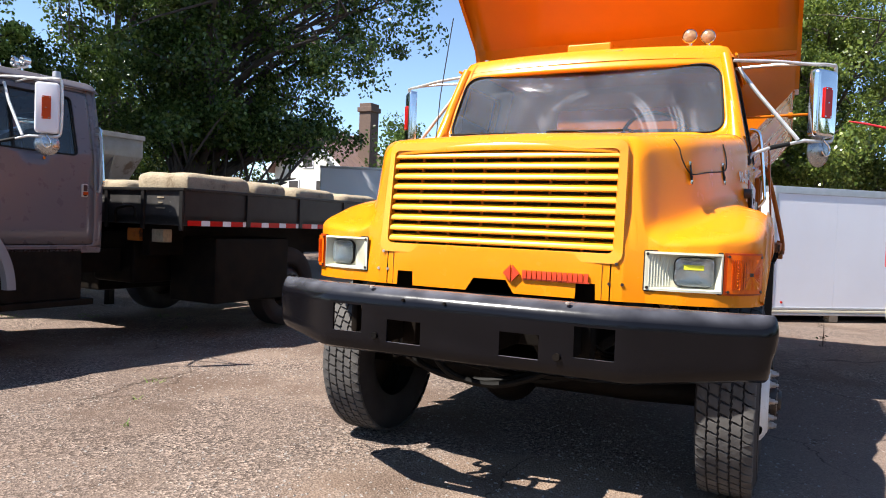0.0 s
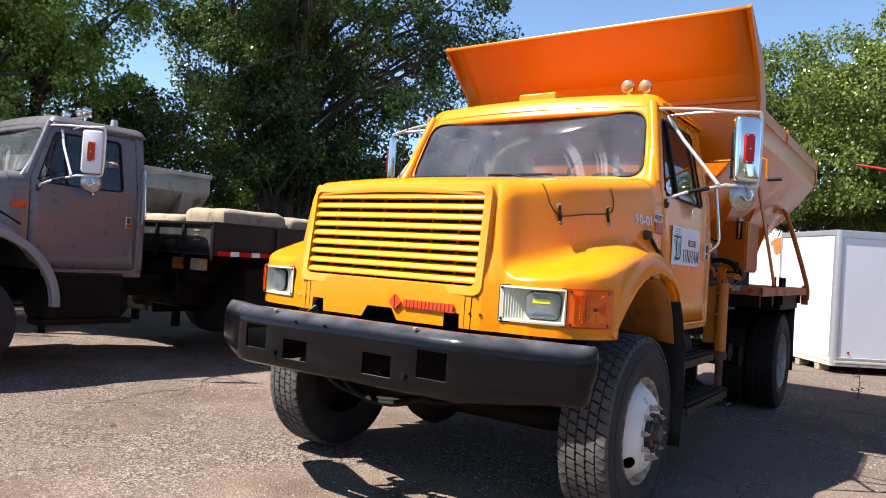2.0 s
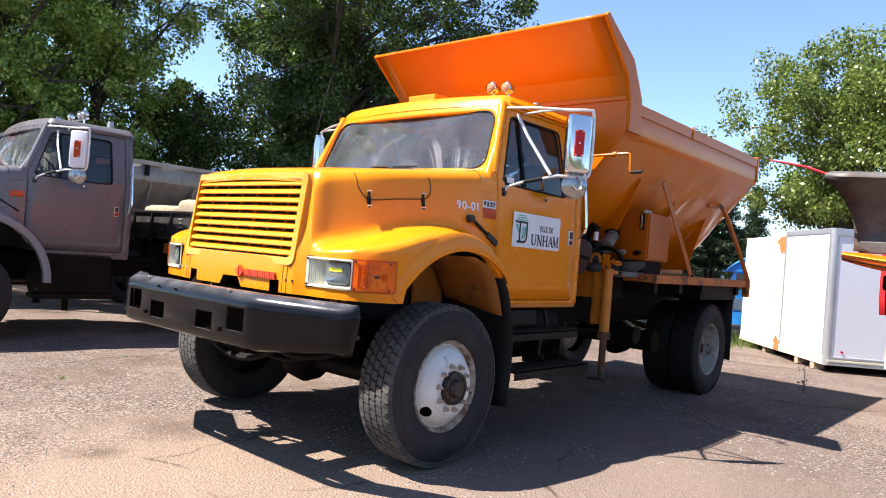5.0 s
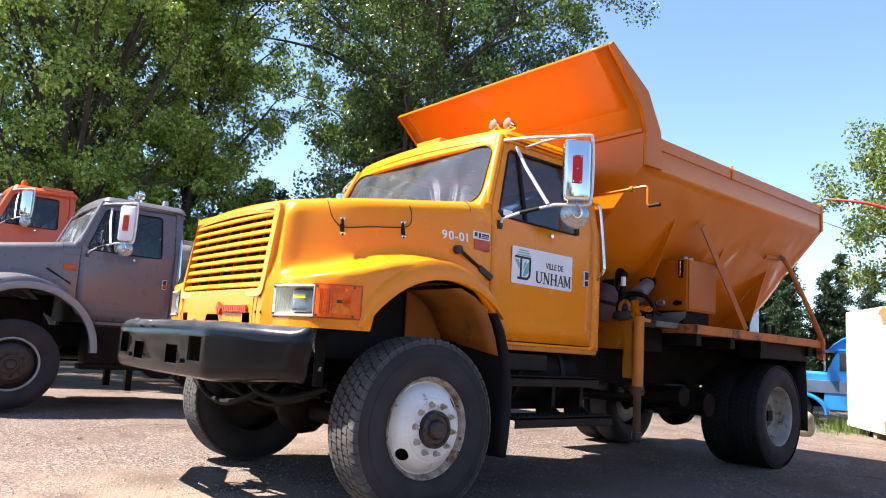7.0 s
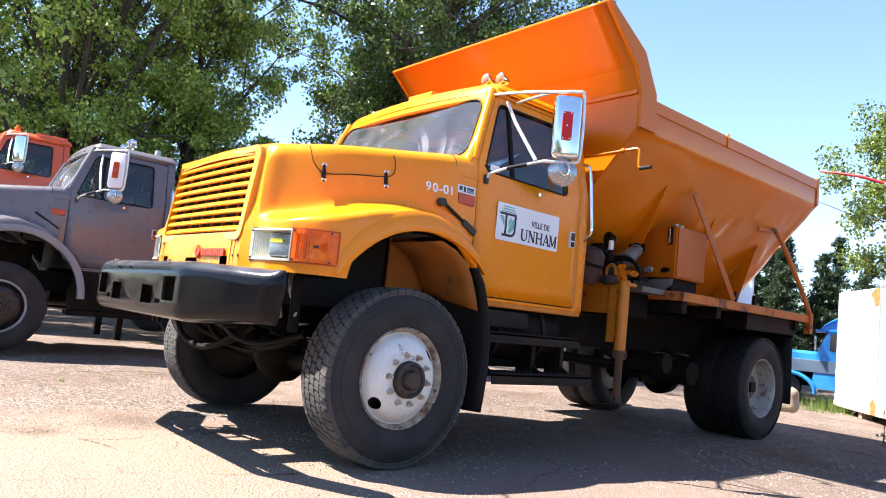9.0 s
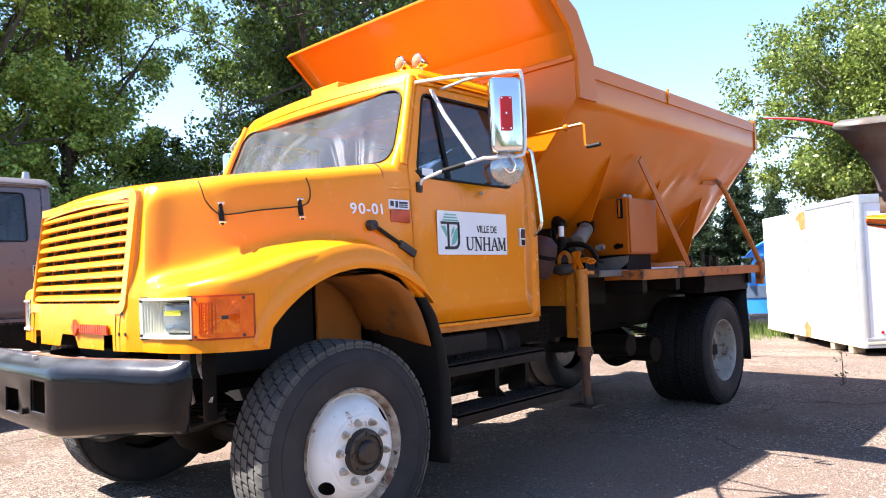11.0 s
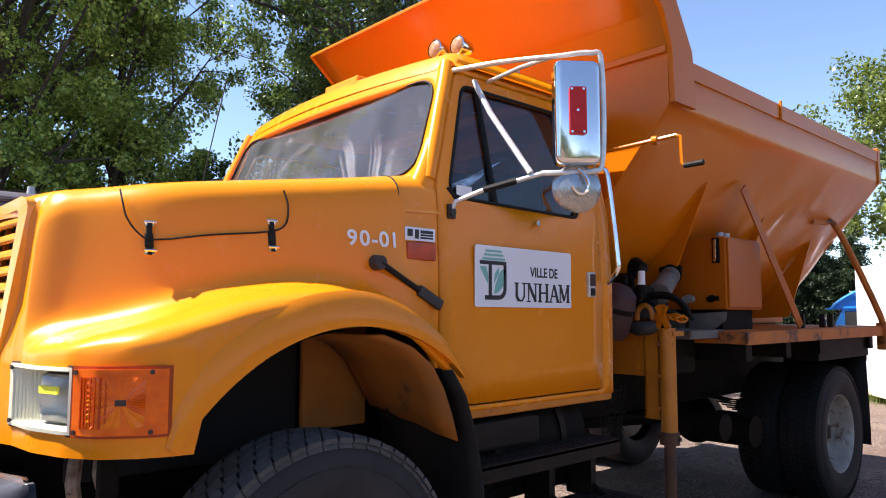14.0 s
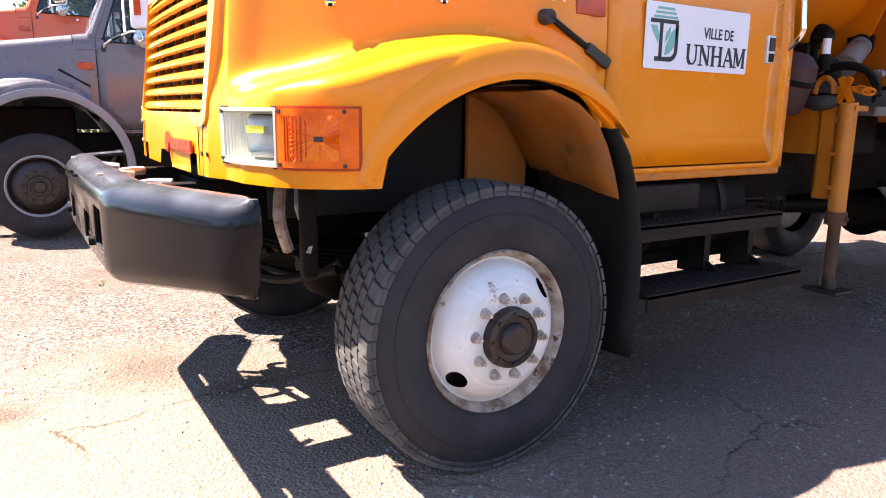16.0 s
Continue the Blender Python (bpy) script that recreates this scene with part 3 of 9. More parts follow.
def hood_z(x, y):
    """The height of the hood and its fenders over the plan, x to one side."""
    yf = interp(x, YF)
    xw = curve(y, XW)
    top = curve(y, ZT) - 0.03 * (x / xw) ** 2
    low = curve(y, ZF) - 0.02 * smoothstep((0.82 - x) / 0.15)
    d = y - yf
    if d < 0.10:
        top -= 0.070 * (1 - math.sqrt(max(1 - ((0.10 - d) / 0.10) ** 2, 0.0)))
    if d < 0.09:
        low -= 0.035 * (1 - math.sqrt(max(1 - ((0.09 - d) / 0.09) ** 2, 0.0)))
    de = 1.25 - x
    if de < 0.16:
        low -= 0.075 * (1 - math.sqrt(max(1 - ((0.16 - de) / 0.16) ** 2, 0.0)))
    e, r, f = xw - x, 0.095, 0.10
    if e >= r:
        return top
    if e >= 0:
        return top - r * (1 - math.sqrt(max(1 - ((r - e) / r) ** 2, 0.0)))
    if top - r < low + f:
        f = max(top - r - low, 0.0)
    if e > -0.03:
        return (top - r) + (low + f - top + r) * (-e / 0.03)
    g = -e - 0.03
    if g < f:
        return low + f - f * math.sqrt(max(1 - ((f - g) / f) ** 2, 0.0))
    return low


def hood_point(c, v):
    """Plan place of the hood's column c at v of its length: columns follow the wall between hood and fender."""
    x = c
    for _ in range(6):
        yf, ye = interp(x, YF), 0.388 + 0.13 * smoothstep((x - 1.095) / 0.03)
        y = yf + (ye - yf) * v
        xw = curve(y, XW)
        if c > 0.9:
            x = xw + (c - 0.9) * (1.25 - xw) / 0.35
        elif c > 0.6:
            x = 0.6 + (c - 0.6) * (xw - 0.6) / 0.3
    return x, y


def front_shape(bm):
    """Leans the hood's face back towards its top and rounds the two upright corners."""
    for v in bm.verts:
        x, y, z = abs(v.co.x), v.co.y, v.co.z
        up = smoothstep((z - 1.36) / 0.10)
        u, w, r = max(0.705 - x, -0.03), y + 0.856, 0.115
        du, dw = r - u, r - max(w, 0.0)
        if up > 0 and du > 0 and dw > 0:
            k = 1 - up * (1 - max(du, dw) / math.hypot(du, dw))
            x, y = x + du * (k - 1), y - dw * (k - 1)
            v.co.x = math.copysign(x, v.co.x)
        near = 1 - smoothstep((y + 0.80) / 0.50)
        v.co.y = y + 0.108 * max(z - 1.19, 0.0) * near * (1 - smoothstep((x - 0.74) / 0.08) * (1 - up))


def hood(root, paint):
    """Hood with both fenders in one moulding, open at the grille."""
    bm = bmesh.new()
    xs = sorted(set([round(v, 4) for v in np.linspace(0, 0.56, 8)] + [round(v, 4) for v in np.linspace(0.6, 0.84, 14)] + [round(v, 4) for v in np.linspace(0.845, 0.985, 40)] + [round(v, 4) for v in np.linspace(1.0, 1.16, 14)] + [0.085, 0.088, 0.13, 0.44, 0.443, 0.535, 0.538] + [round(1.25 - 0.09 * (1 - math.sin(a)), 4) for a in np.linspace(0, math.pi / 2, 10)]))
    vs = [round(v, 4) for v in (0.16 * np.linspace(0, 1, 13) ** 1.6)] + [round(v, 4) for v in np.linspace(0.19, 1, 46)]
    grid = {}
    for sx in (1, -1):
        for i, x in enumerate(xs):
            if sx == -1 and i == 0:
                for j in range(len(vs)):
                    grid[-1, 0, j] = grid[1, 0, j]
                continue
            for j, v in enumerate(vs):
                px, y = hood_point(x, v)
                grid[sx, i, j] = bm.verts.new((sx * px, y, hood_z(px, y)))
        for i in range(len(xs) - 1):
            for j in range(len(vs) - 1):
                bm.faces.new((grid[sx, i, j], grid[sx, i + 1, j], grid[sx, i + 1, j + 1], grid[sx, i, j + 1]))
    # the front skin below, with three notches in its lower edge and the opening for the grille
    cols = list(xs)

    def low_edge(x, s):
        if x <= 0.0855:
            return 1.135
        if 0.0879 <= x <= 0.13:
            return 1.135 - 0.065 * (x - 0.088) / 0.042
        if 0.4425 <= x <= 0.5355:
            return 1.145
        return 1.07

    for s in (1, -1):
        prev = None
        for c in cols:
            x, yf = hood_point(c, 0.0)
            zt = hood_z(x, yf)
            zl = low_edge(x, s)
            if c < 0.6045:
                col = [(zl, 0.0), (1.20, 0.0), (1.288, 0.0)]
            else:
                hi = zt
                col = [(zl + (hi - zl) * k / 8, 0.0) for k in range(9)]
            pts = [bm.verts.new((s * x, yf, z)) for z, _ in col]
            if c < 0.6045:
                top = [bm.verts.new((s * x, yf, zt)), bm.verts.new((s * x, yf + 0.002, zt - 0.012))]
            else:
                top = None
            if prev:
                pp, pt = prev
                if len(pp) == len(pts):
                    for k in range(len(pts) - 1):
                        bm.faces.new((pp[k], pts[k], pts[k + 1], pp[k + 1]))
                if pt and top:
                    bm.faces.new((pt[0], top[0], top[1], pt[1]))
            prev = (pts, top)
        # the outer skin over the wheel arch
        prev = None
        for y in [float(v) for v in np.linspace(-0.46, 0.518, 40)]:
            zt, zb = hood_z(1.25, y), max(arch_z(y), 1.07)
            if y < -0.455:
                zb = 1.07
            zb = min(zb, zt - 0.012)
            bulge = 0.004 * smoothstep((y + 0.46) / 0.3)
            pts = [bm.verts.new((s * (1.25 + bulge * math.sin(math.pi * k / 4) - (0.004 if k == 0 else 0)), y, zt + (zb - zt) * k / 4 + (0.006 if k == 0 else 0))) for k in range(5)]
            pts.append(bm.verts.new((s * 1.215, y, zb + 0.004)))
            if prev:
                for k in range(5):
                    bm.faces.new((prev[k], pts[k], pts[k + 1], prev[k + 1]))
            prev = pts
    bmesh.ops.remove_doubles(bm, verts=bm.verts[:], dist=0.0012)
    soft = [v for v in bm.verts if 0.68 < abs(v.co.x) < 1.19 and -0.72 < v.co.y < 0.34 and v.co.z > 1.25]
    for _ in range(9):
        bmesh.ops.smooth_vert(bm, verts=soft, factor=0.5, use_axis_x=True, use_axis_y=True, use_axis_z=True)
    front_shape(bm)
    # openings for the sunken headlamps
    for s in (1, -1):
        for co, no in (((s * 0.757, 0, 0), (1, 0, 0)), ((s * 1.078, 0, 0), (1, 0, 0)), ((0, 0, 1.137), (0, 0, 1)), ((0, 0, 1.307), (0, 0, 1))):
            near = [f for f in bm.faces if f.calc_center_median().y < -0.55 and 0.66 < s * f.calc_center_median().x < 1.16 and 1.05 < f.calc_center_median().z < 1.42]
            bmesh.ops.bisect_plane(bm, geom=near + list({e for f in near for e in f.edges}) + list({v for f in near for v in f.verts}), plane_co=co, plane_no=no)
    hole = [f for f in bm.faces if f.calc_center_median().y < -0.55 and 0.757 < abs(f.calc_center_median().x) < 1.078 and 1.137 < f.calc_center_median().z < 1.307]
    bmesh.ops.delete(bm, geom=hole, context="FACES")
    ob = part("hood", bm, paint, root, "", 50)
    # raised lip round each wheel arch
    for s in (1, -1):
        bm = bmesh.new()
        rings = []
        for k in range(33):
            a = radians(149 - 104 * k / 32)
            cy, cz = 0.095 + 0.705 * math.cos(a), 0.715 + 0.705 * math.sin(a)
            d = Vector((0, math.cos(a), math.sin(a)))
            f = smoothstep((k + 3) / 10) * smoothstep((33 - k) / 5)
            g = 1.1 - 0.7 * smoothstep((k - 17) / 15)
            rings.append([Vector((s * xx, cy, cz)) + d * rr for xx, rr in ((1.225, -0.004 * f), (1.252 + 0.018 * f, -0.004 * f), (1.252 + 0.022 * f, 0.004 + 0.014 * f), (1.251 + 0.011 * f, 0.006 + 0.070 * f * g), (1.238, 0.008 + 0.100 * f * g))])
        loft(bm, rings, caps=False)
        part("arch_lip", bm, paint, ob)
    return ob


def grille(root, paint, dark):
    """Surround, eight slats with upright bars behind and the dark core."""
    bm = bmesh.new()
    loop = [(x, z) for x, z in rounded_loop(-0.655, 0.655, 1.245, 1.835, 0.05)]
    inner = [(x, z) for x, z in rounded_loop(-0.612, 0.612, 1.292, 1.792, 0.03)]
    def place(p, d):
        return Vector((p[0], -0.866 + 0.012 * (p[0] / 0.65) ** 2 + d, p[1]))
    o0, o1 = [bm.verts.new(place(p, 0.03)) for p in loop], [bm.verts.new(place(p, 0.003)) for p in loop]
    i1, i0 = [bm.verts.new(place(p, 0.003)) for p in inner], [bm.verts.new(place(p, 0.06)) for p in inner]
    for a, b in ((o0, o1), (o1, i1), (i1, i0)):
        ring_faces(bm, a, b)
    front_shape(bm)
    g = part("grille", bm, paint, root)
    bm = bmesh.new()
    box(bm, -0.612, 0.612, -0.80, -0.78, 1.29, 1.795)
    front_shape(bm)
    part("core", bm, dark, g, "dark mesh core behind the slats")
    for i in range(9):
        z = 1.318 + i * 0.0555
        bm = bmesh.new()
        rings = []
        for x in np.linspace(-0.612, 0.612, 9):
            y = -0.850 + 0.012 * (x / 0.65) ** 2
            rings.append([Vector((x, y + dy, z + dz)) for dy, dz in ((0.0, -0.014), (-0.006, -0.008), (-0.004, 0.006), (0.004, 0.016), (0.035, 0.028), (0.04, 0.020), (0.012, -0.015))])
        loft(bm, rings, caps=True)
        front_shape(bm)
        part("slat", bm, paint, g)
    for x in (-0.45, -0.27, -0.09, 0.09, 0.27, 0.45):
        bm = bmesh.new()
        box(bm, x - 0.006, x + 0.006, -0.815, -0.799, 1.292, 1.792)
        front_shape(bm)
        part("upright", bm, M_RUSTY, g)
    return g


def headlamp(root, s, yellow_mark=True):
    """White bezel with a rounded lamp and a corner marker in amber."""
    def surf(x, z, d):
        y = interp(x, YF)
        dx = 0.01
        nx, ny = (interp(x + dx, YF) - interp(x - dx, YF)) / (2 * dx), -1.0
        k = math.hypot(nx, ny)
        return Vector((s * (x + d * nx / k), y + d * ny / k, z))
    def curved(bm, loop, d0, d1):
        a, b = [bm.verts.new(surf(x, z, d0)) for x, z in loop], [bm.verts.new(surf(x, z, d1)) for x, z in loop]
        ring_faces(bm, a, b)
        c = bm.verts.new(sum((v.co for v in b), Vector()) / len(b))
        for i in range(len(b)):
            bm.faces.new((b[i], b[(i + 1) % len(b)], c))
    def grid_panel(bm, x0, x1, z0, z1, d, n=10):
        rows = [[bm.verts.new(surf(x0 + (x1 - x0) * i / n, z, d)) for i in range(n + 1)] for z in (z0, z1)]
        for i in range(n):
            bm.faces.new((rows[0][i], rows[0][i + 1], rows[1][i + 1], rows[1][i]))
        edge = rows[0] + rows[1][::-1]
        back = [bm.verts.new(v.co + Vector((0, 0.03, 0))) for v in edge]
        ring_faces(bm, edge, back)
    def rect(bm, x0, x1, z0, z1, d, n=10):
        xz = [(x0 + (x1 - x0) * i / n, z0) for i in range(n)] + [(x1, z0 + (z1 - z0) * i / 4) for i in range(4)] + [(x1 + (x0 - x1) * i / n, z1) for i in range(n)] + [(x0, z1 + (z0 - z1) * i / 4) for i in range(4)]
        return [bm.verts.new(surf(x, z, d)) for x, z in xz]
    bm = bmesh.new()
    loops = [rect(bm, 0.752, 1.082, 1.132, 1.312, 0.0), rect(bm, 0.752, 1.082, 1.132, 1.312, 0.008), rect(bm, 0.762, 1.076, 1.142, 1.302, 0.009), rect(bm, 0.872, 1.070, 1.148, 1.296, -0.046)]
    for p, q in zip(loops, loops[1:]):
        ring_faces(bm, p, q)
    bm.faces.new(loops[-1])
    h = part("headlamp", bm, M_LAMPWHITE, root, "yellowed white sunken headlamp bezel", 30)
    bm = bmesh.new()
    curved(bm, rounded_loop(0.878, 1.066, 1.152, 1.292, 0.036), -0.048, -0.040)
    part("lamp_rim", bm, M_STEPSTEEL, h, "thin dark lamp rim")
    bm = bmesh.new()
    outer = rounded_loop(0.883, 1.061, 1.156, 1.288, 0.033)
    bowl = [[bm.verts.new(surf(0.972 + (x - 0.972) * k, 1.222 + (z - 1.222) * k, -0.038 + 0.008 * k * k)) for x, z in outer] for k in (1.0, 0.85, 0.7, 0.5, 0.3, 0.12)]
    for p, q in zip(bowl, bowl[1:]):
        ring_faces(bm, p, q)
    bm.faces.new(bowl[-1])
    part("reflector", bm, M_REFLECTOR, h)
    bm = bmesh.new()
    lens = [[bm.verts.new(surf(0.972 + (x - 0.972) * k, 1.222 + (z - 1.222) * k, -0.029 + 0.016 * (1 - k * k))) for x, z in outer] for k in (1.0, 0.8, 0.55, 0.25)]
    for p, q in zip(lens, lens[1:]):
        ring_faces(bm, p, q)
    bm.faces.new(lens[-1])
    part("lamp_lens", bm, M_LENS, h, "clear domed headlamp lens")
    for k in range(8):
        bm = bmesh.new()
        f0, f1 = (k + 0.7) / 9, (k + 1.05) / 9
        quad = []
        for f, lift in ((f0, 0.0), ((f0 + f1) / 2, 0.003), (f1, 0.0)):
            x, d = 0.762 + 0.110 * f, 0.009 - 0.055 * f + lift + 0.0005
            quad.append([bm.verts.new(surf(x, z, d)) for z in (1.150 + 0.004 * f, 1.294 - 0.004 * f)])
        for p, q in zip(quad, quad[1:]):
            bm.faces.new((p[0], p[1], q[1], q[0]))
        part("bezel_flute", bm, M_LAMPWHITE, h)
    bm = bmesh.new()
    edge = rounded_loop(0.749, 1.0845, 1.1285, 1.3155, 0.008)
    tube(bm, [surf(x, z, 0.003) for x, z in edge + edge[:1]], 0.003, 6)
    part("bezel_gap", bm, M_SEAM, h, "dark gap round the bezel")
    if yellow_mark:
        bm = bmesh.new()
        curved(bm, [(0.925, 1.234), (1.010, 1.234), (1.010, 1.256), (0.925, 1.256)], -0.016, -0.0115)
        part("lens_sticker", bm, M_YELLOWLABEL, h, "small yellow sticker across the lens")
    for x, z in ((0.764, 1.145), (0.764, 1.30)):
        bm = bmesh.new()
        cyl(bm, surf(x, z, 0.006), surf(x, z, 0.014), 0.007, seg=10)
        part("screw", bm, M_HUB, h)
    bm = bmesh.new()
    grid_panel(bm, 1.086, 1.231, 1.126, 1.318, 0.010, 14)
    am = part("corner_marker", bm, M_AMBERDARK, root, "amber wrap-round marker lens")
    bm = bmesh.new()
    grid_panel(bm, 1.094, 1.2275, 1.134, 1.310, 0.018, 12)
    part("marker_facet", bm, M_AMBER_BRIGHT, am)
    cx, cz, n_ray = 1.186, 1.222, 28
    for k in range(n_ray):
        bm = bmesh.new()
        fan = []
        for q, lift in ((k, 0.0195), (k + 0.5, 0.0235), (k + 1, 0.0195)):
            a = 2 * math.pi * q / n_ray
            u, v = math.cos(a), math.sin(a)
            r = min((0.030 if u > 0 else 0.052) / max(abs(u), 1e-3), 0.068 / max(abs(v), 1e-3))
            fan.append([bm.verts.new(surf(cx + u * w, cz + v * w, d)) for w, d in ((0.006, 0.0195), (r * 0.5, 0.5 * (0.0195 + lift)), (r, lift - 0.001))])
        for p, q in zip(fan, fan[1:]):
            for i in (0, 1):
                bm.faces.new((p[i], p[i + 1], q[i + 1], q[i]))
        # brighter amber on inner and lower facets paints the light they catch
        part("lens_facet", bm, M_AMBER_LIT if 11 < k < 24 and k % 3 else M_AMBER_BRIGHT, am)
    bm = bmesh.new()
    grid_panel(bm, 1.178, 1.192, 1.213, 1.229, 0.0225, 3)
    part("bulb_socket", bm, M_HUB, am)
    for k in range(7):
        bm = bmesh.new()
        x = 1.116 + 0.008 * k
        curved(bm, [(x - 0.0015, 1.153), (x + 0.0015, 1.153), (x + 0.0015, 1.289), (x - 0.0015, 1.289)], 0.017, 0.021)
        part("flute", bm, M_AMBER, am)
    for x, z in ((1.100, 1.142), (1.100, 1.302), (1.222, 1.142), (1.222, 1.302)):
        bm = bmesh.new()
        cyl(bm, surf(x, z, 0.008), surf(x, z, 0.022), 0.007, seg=8)
        part("screw", bm, M_HUB, am)


def star_rings(bm, outer, inner, fx, n_mid=3, center=None, flip=False):
    """A panel between two 2D loops seen from one centre; fx puts a 2D point into space."""
    c = Vector(center) if center else sum((Vector(p) for p in inner), Vector((0, 0))) / len(inner)
    def ray(loop, a):
        d = Vector((math.cos(a), math.sin(a)))
        best = None
        for i in range(len(loop)):
            p, q = Vector(loop[i]) - c, Vector(loop[(i + 1) % len(loop)]) - c
            e = q - p
            det = d.x * (-e.y) + e.x * d.y
            if abs(det) < 1e-12:
                continue
            t = (p.x * (-e.y) + e.x * p.y) / det
            u = (d.x * p.y - d.y * p.x) / det
            if t > 0 and -1e-6 <= u <= 1 + 1e-6 and (best is None or t > best):
                best = t
        return c + d * best
    angs = sorted(set(round(math.atan2(p[1] - c.y, p[0] - c.x), 4) for p in list(outer) + list(inner)))
    angs = sorted(set(angs + [round(-math.pi + 2 * math.pi * k / 96, 4) for k in range(96)]))
    rings = []
    for k in range(n_mid + 2):
        t = k / (n_mid + 1)
        rings.append([fx((ray(outer, a) * (1 - t) + ray(inner, a) * t)) for a in angs])
    return loft(bm, rings)


def disc_fill(bm, loop, fx, n=4):
    c = sum((Vector(p) for p in loop), Vector((0, 0))) / len(loop)
    rings = [[fx(Vector(p) * (1 - k / n) + c * (k / n)) for p in loop] for k in range(n)]
    rs = loft(bm, rings)
    v = bm.verts.new(fx(c))
    for i in range(len(loop)):
        bm.faces.new((rs[-1][i], rs[-1][(i + 1) % len(loop)], v))


def screen_y(x, z):
    return 0.515 + (z - 2.03) * 0.40 + 0.065 * (x / 0.93) ** 2


def cab(root, paint, detail=True):
    side_loop = [(0.575, 1.24), (0.50, 1.36), (0.392, 1.46), (0.392, 1.84), (0.50, 1.86), (0.57, 1.92), (0.612, 2.07), (0.80, 2.585), (1.80, 2.595), (1.80, 1.055), (0.78, 1.055), (0.62, 1.16)]
    door_loop = round_polygon([(0.598, 1.22), (0.598, 1.99), (0.815, 2.535), (1.70, 2.54), (1.705, 1.085), (0.75, 1.085)], 0.03)
    gap_loop = round_polygon([(0.590, 1.215), (0.590, 1.992), (0.809, 2.543), (1.708, 2.548), (1.713, 1.077), (0.746, 1.077)], 0.03)
    win_loop = round_polygon([(0.665, 1.965), (0.845, 2.475), (1.53, 2.475), (1.54, 1.925), (0.69, 1.94)], 0.05)
    ctr = (1.12, 2.0)
    body = None
    for s in (1, -1):
        fx = lambda p: Vector((s * interp(p[1], XS), p[0], p[1]))
        bm = bmesh.new()
        star_rings(bm, side_loop, gap_loop, fx, 1, ctr)
        body = solid(part("cab_side", bm, paint, root, "", 50), 0.02)
        bm = bmesh.new()
        star_rings(bm, door_loop, win_loop, lambda p: fx(p) + Vector((s * 0.004, 0, 0)), 5, ctr)
        door = solid(part("door", bm, paint, root, "", 50), 0.03)
        bm = bmesh.new()
        star_rings(bm, [(y, z) for y, z in side_loop], win_loop, lambda p: fx(p) - Vector((s * 0.045, 0, 0)), 3, ctr)
        part("door_lining", bm, M_INTERIOR, root)
        bm = bmesh.new()
        disc_fill(bm, win_loop, lambda p: fx(p) - Vector((s * 0.012, 0, 0)))
        part("door_window", bm, M_SIDEGLASS, door, "dark side window glass")
        bm = bmesh.new()
        tube(bm, [fx(Vector(p)) + Vector((s * 0.003, 0, 0)) for p in win_loop] + [fx(Vector(win_loop[0])) + Vector((s * 0.003, 0, 0))], 0.008, 6)
        part("window_seal", bm, M_BLACK, door)
        bm = bmesh.new()
        tube(bm, [fx(Vector((0.945, 1.94 + 0.535 * k / 5))) + Vector((-s * 0.003, 0, 0)) for k in range(6)], 0.013, 6)
        part("vent_bar", bm, M_BLACK, door)
        # door lamp with bright bezel, lock and grab handle
        bm = bmesh.new()
        box(bm, min(s * 1.10, s * 1.125), max(s * 1.10, s * 1.125), 1.575, 1.635, 1.535, 1.66, 0.008)
        lamp = part("door_handle", bm, M_BRIGHT, door, "worn bright door latch plate with dark red inset")
        bm = bmesh.new()
        box(bm, min(s * 1.12, s * 1.131), max(s * 1.12, s * 1.131), 1.585, 1.625, 1.59, 1.65, 0.004)
        part("latch_insert", bm, M_MAROON, lamp)
        bm = bmesh.new()
        box(bm, min(s * 1.12, s * 1.130), max(s * 1.12, s * 1.130), 1.587, 1.623, 1.543, 1.58, 0.003)
        part("latch_pull", bm, M_BLACK, lamp)
        bm = bmesh.new()
        cyl(bm, (s * 1.10, 1.20, 1.87), (s * 1.118, 1.20, 1.87), 0.013, seg=12)
        part("door_lock", bm, M_CHROME, door)
        bm = bmesh.new()
        tube(bm, [(s * 1.04, 1.765, 2.22), (s * 1.10, 1.765, 2.20), (s * 1.125, 1.765, 2.10), (s * 1.165, 1.765, 1.75), (s * 1.16, 1.765, 1.67), (s * 1.10, 1.765, 1.61)], 0.013, 8, 5)
        part("grab_handle", bm, M_CHROME, root, "curved bright grab handle behind the door")
        bm = bmesh.new()
        box(bm, min(s * 1.10, s * 1.122), max(s * 1.10, s * 1.122), 0.415, 0.565, 1.665, 1.735, 0.008)
        part("side_marker", bm, M_AMBERMARK, root, "amber side marker lamp")
    # rounded corner posts
    for s in (1, -1):
        bm = bmesh.new()
        pts = [(s * (interp(z, XS) - 0.028), screen_y(0.95, z) + 0.008, z) for z in np.linspace(2.0, 2.575, 8)]
        tube(bm, pts, 0.036, 12)
        part("corner_post", bm, paint, root)
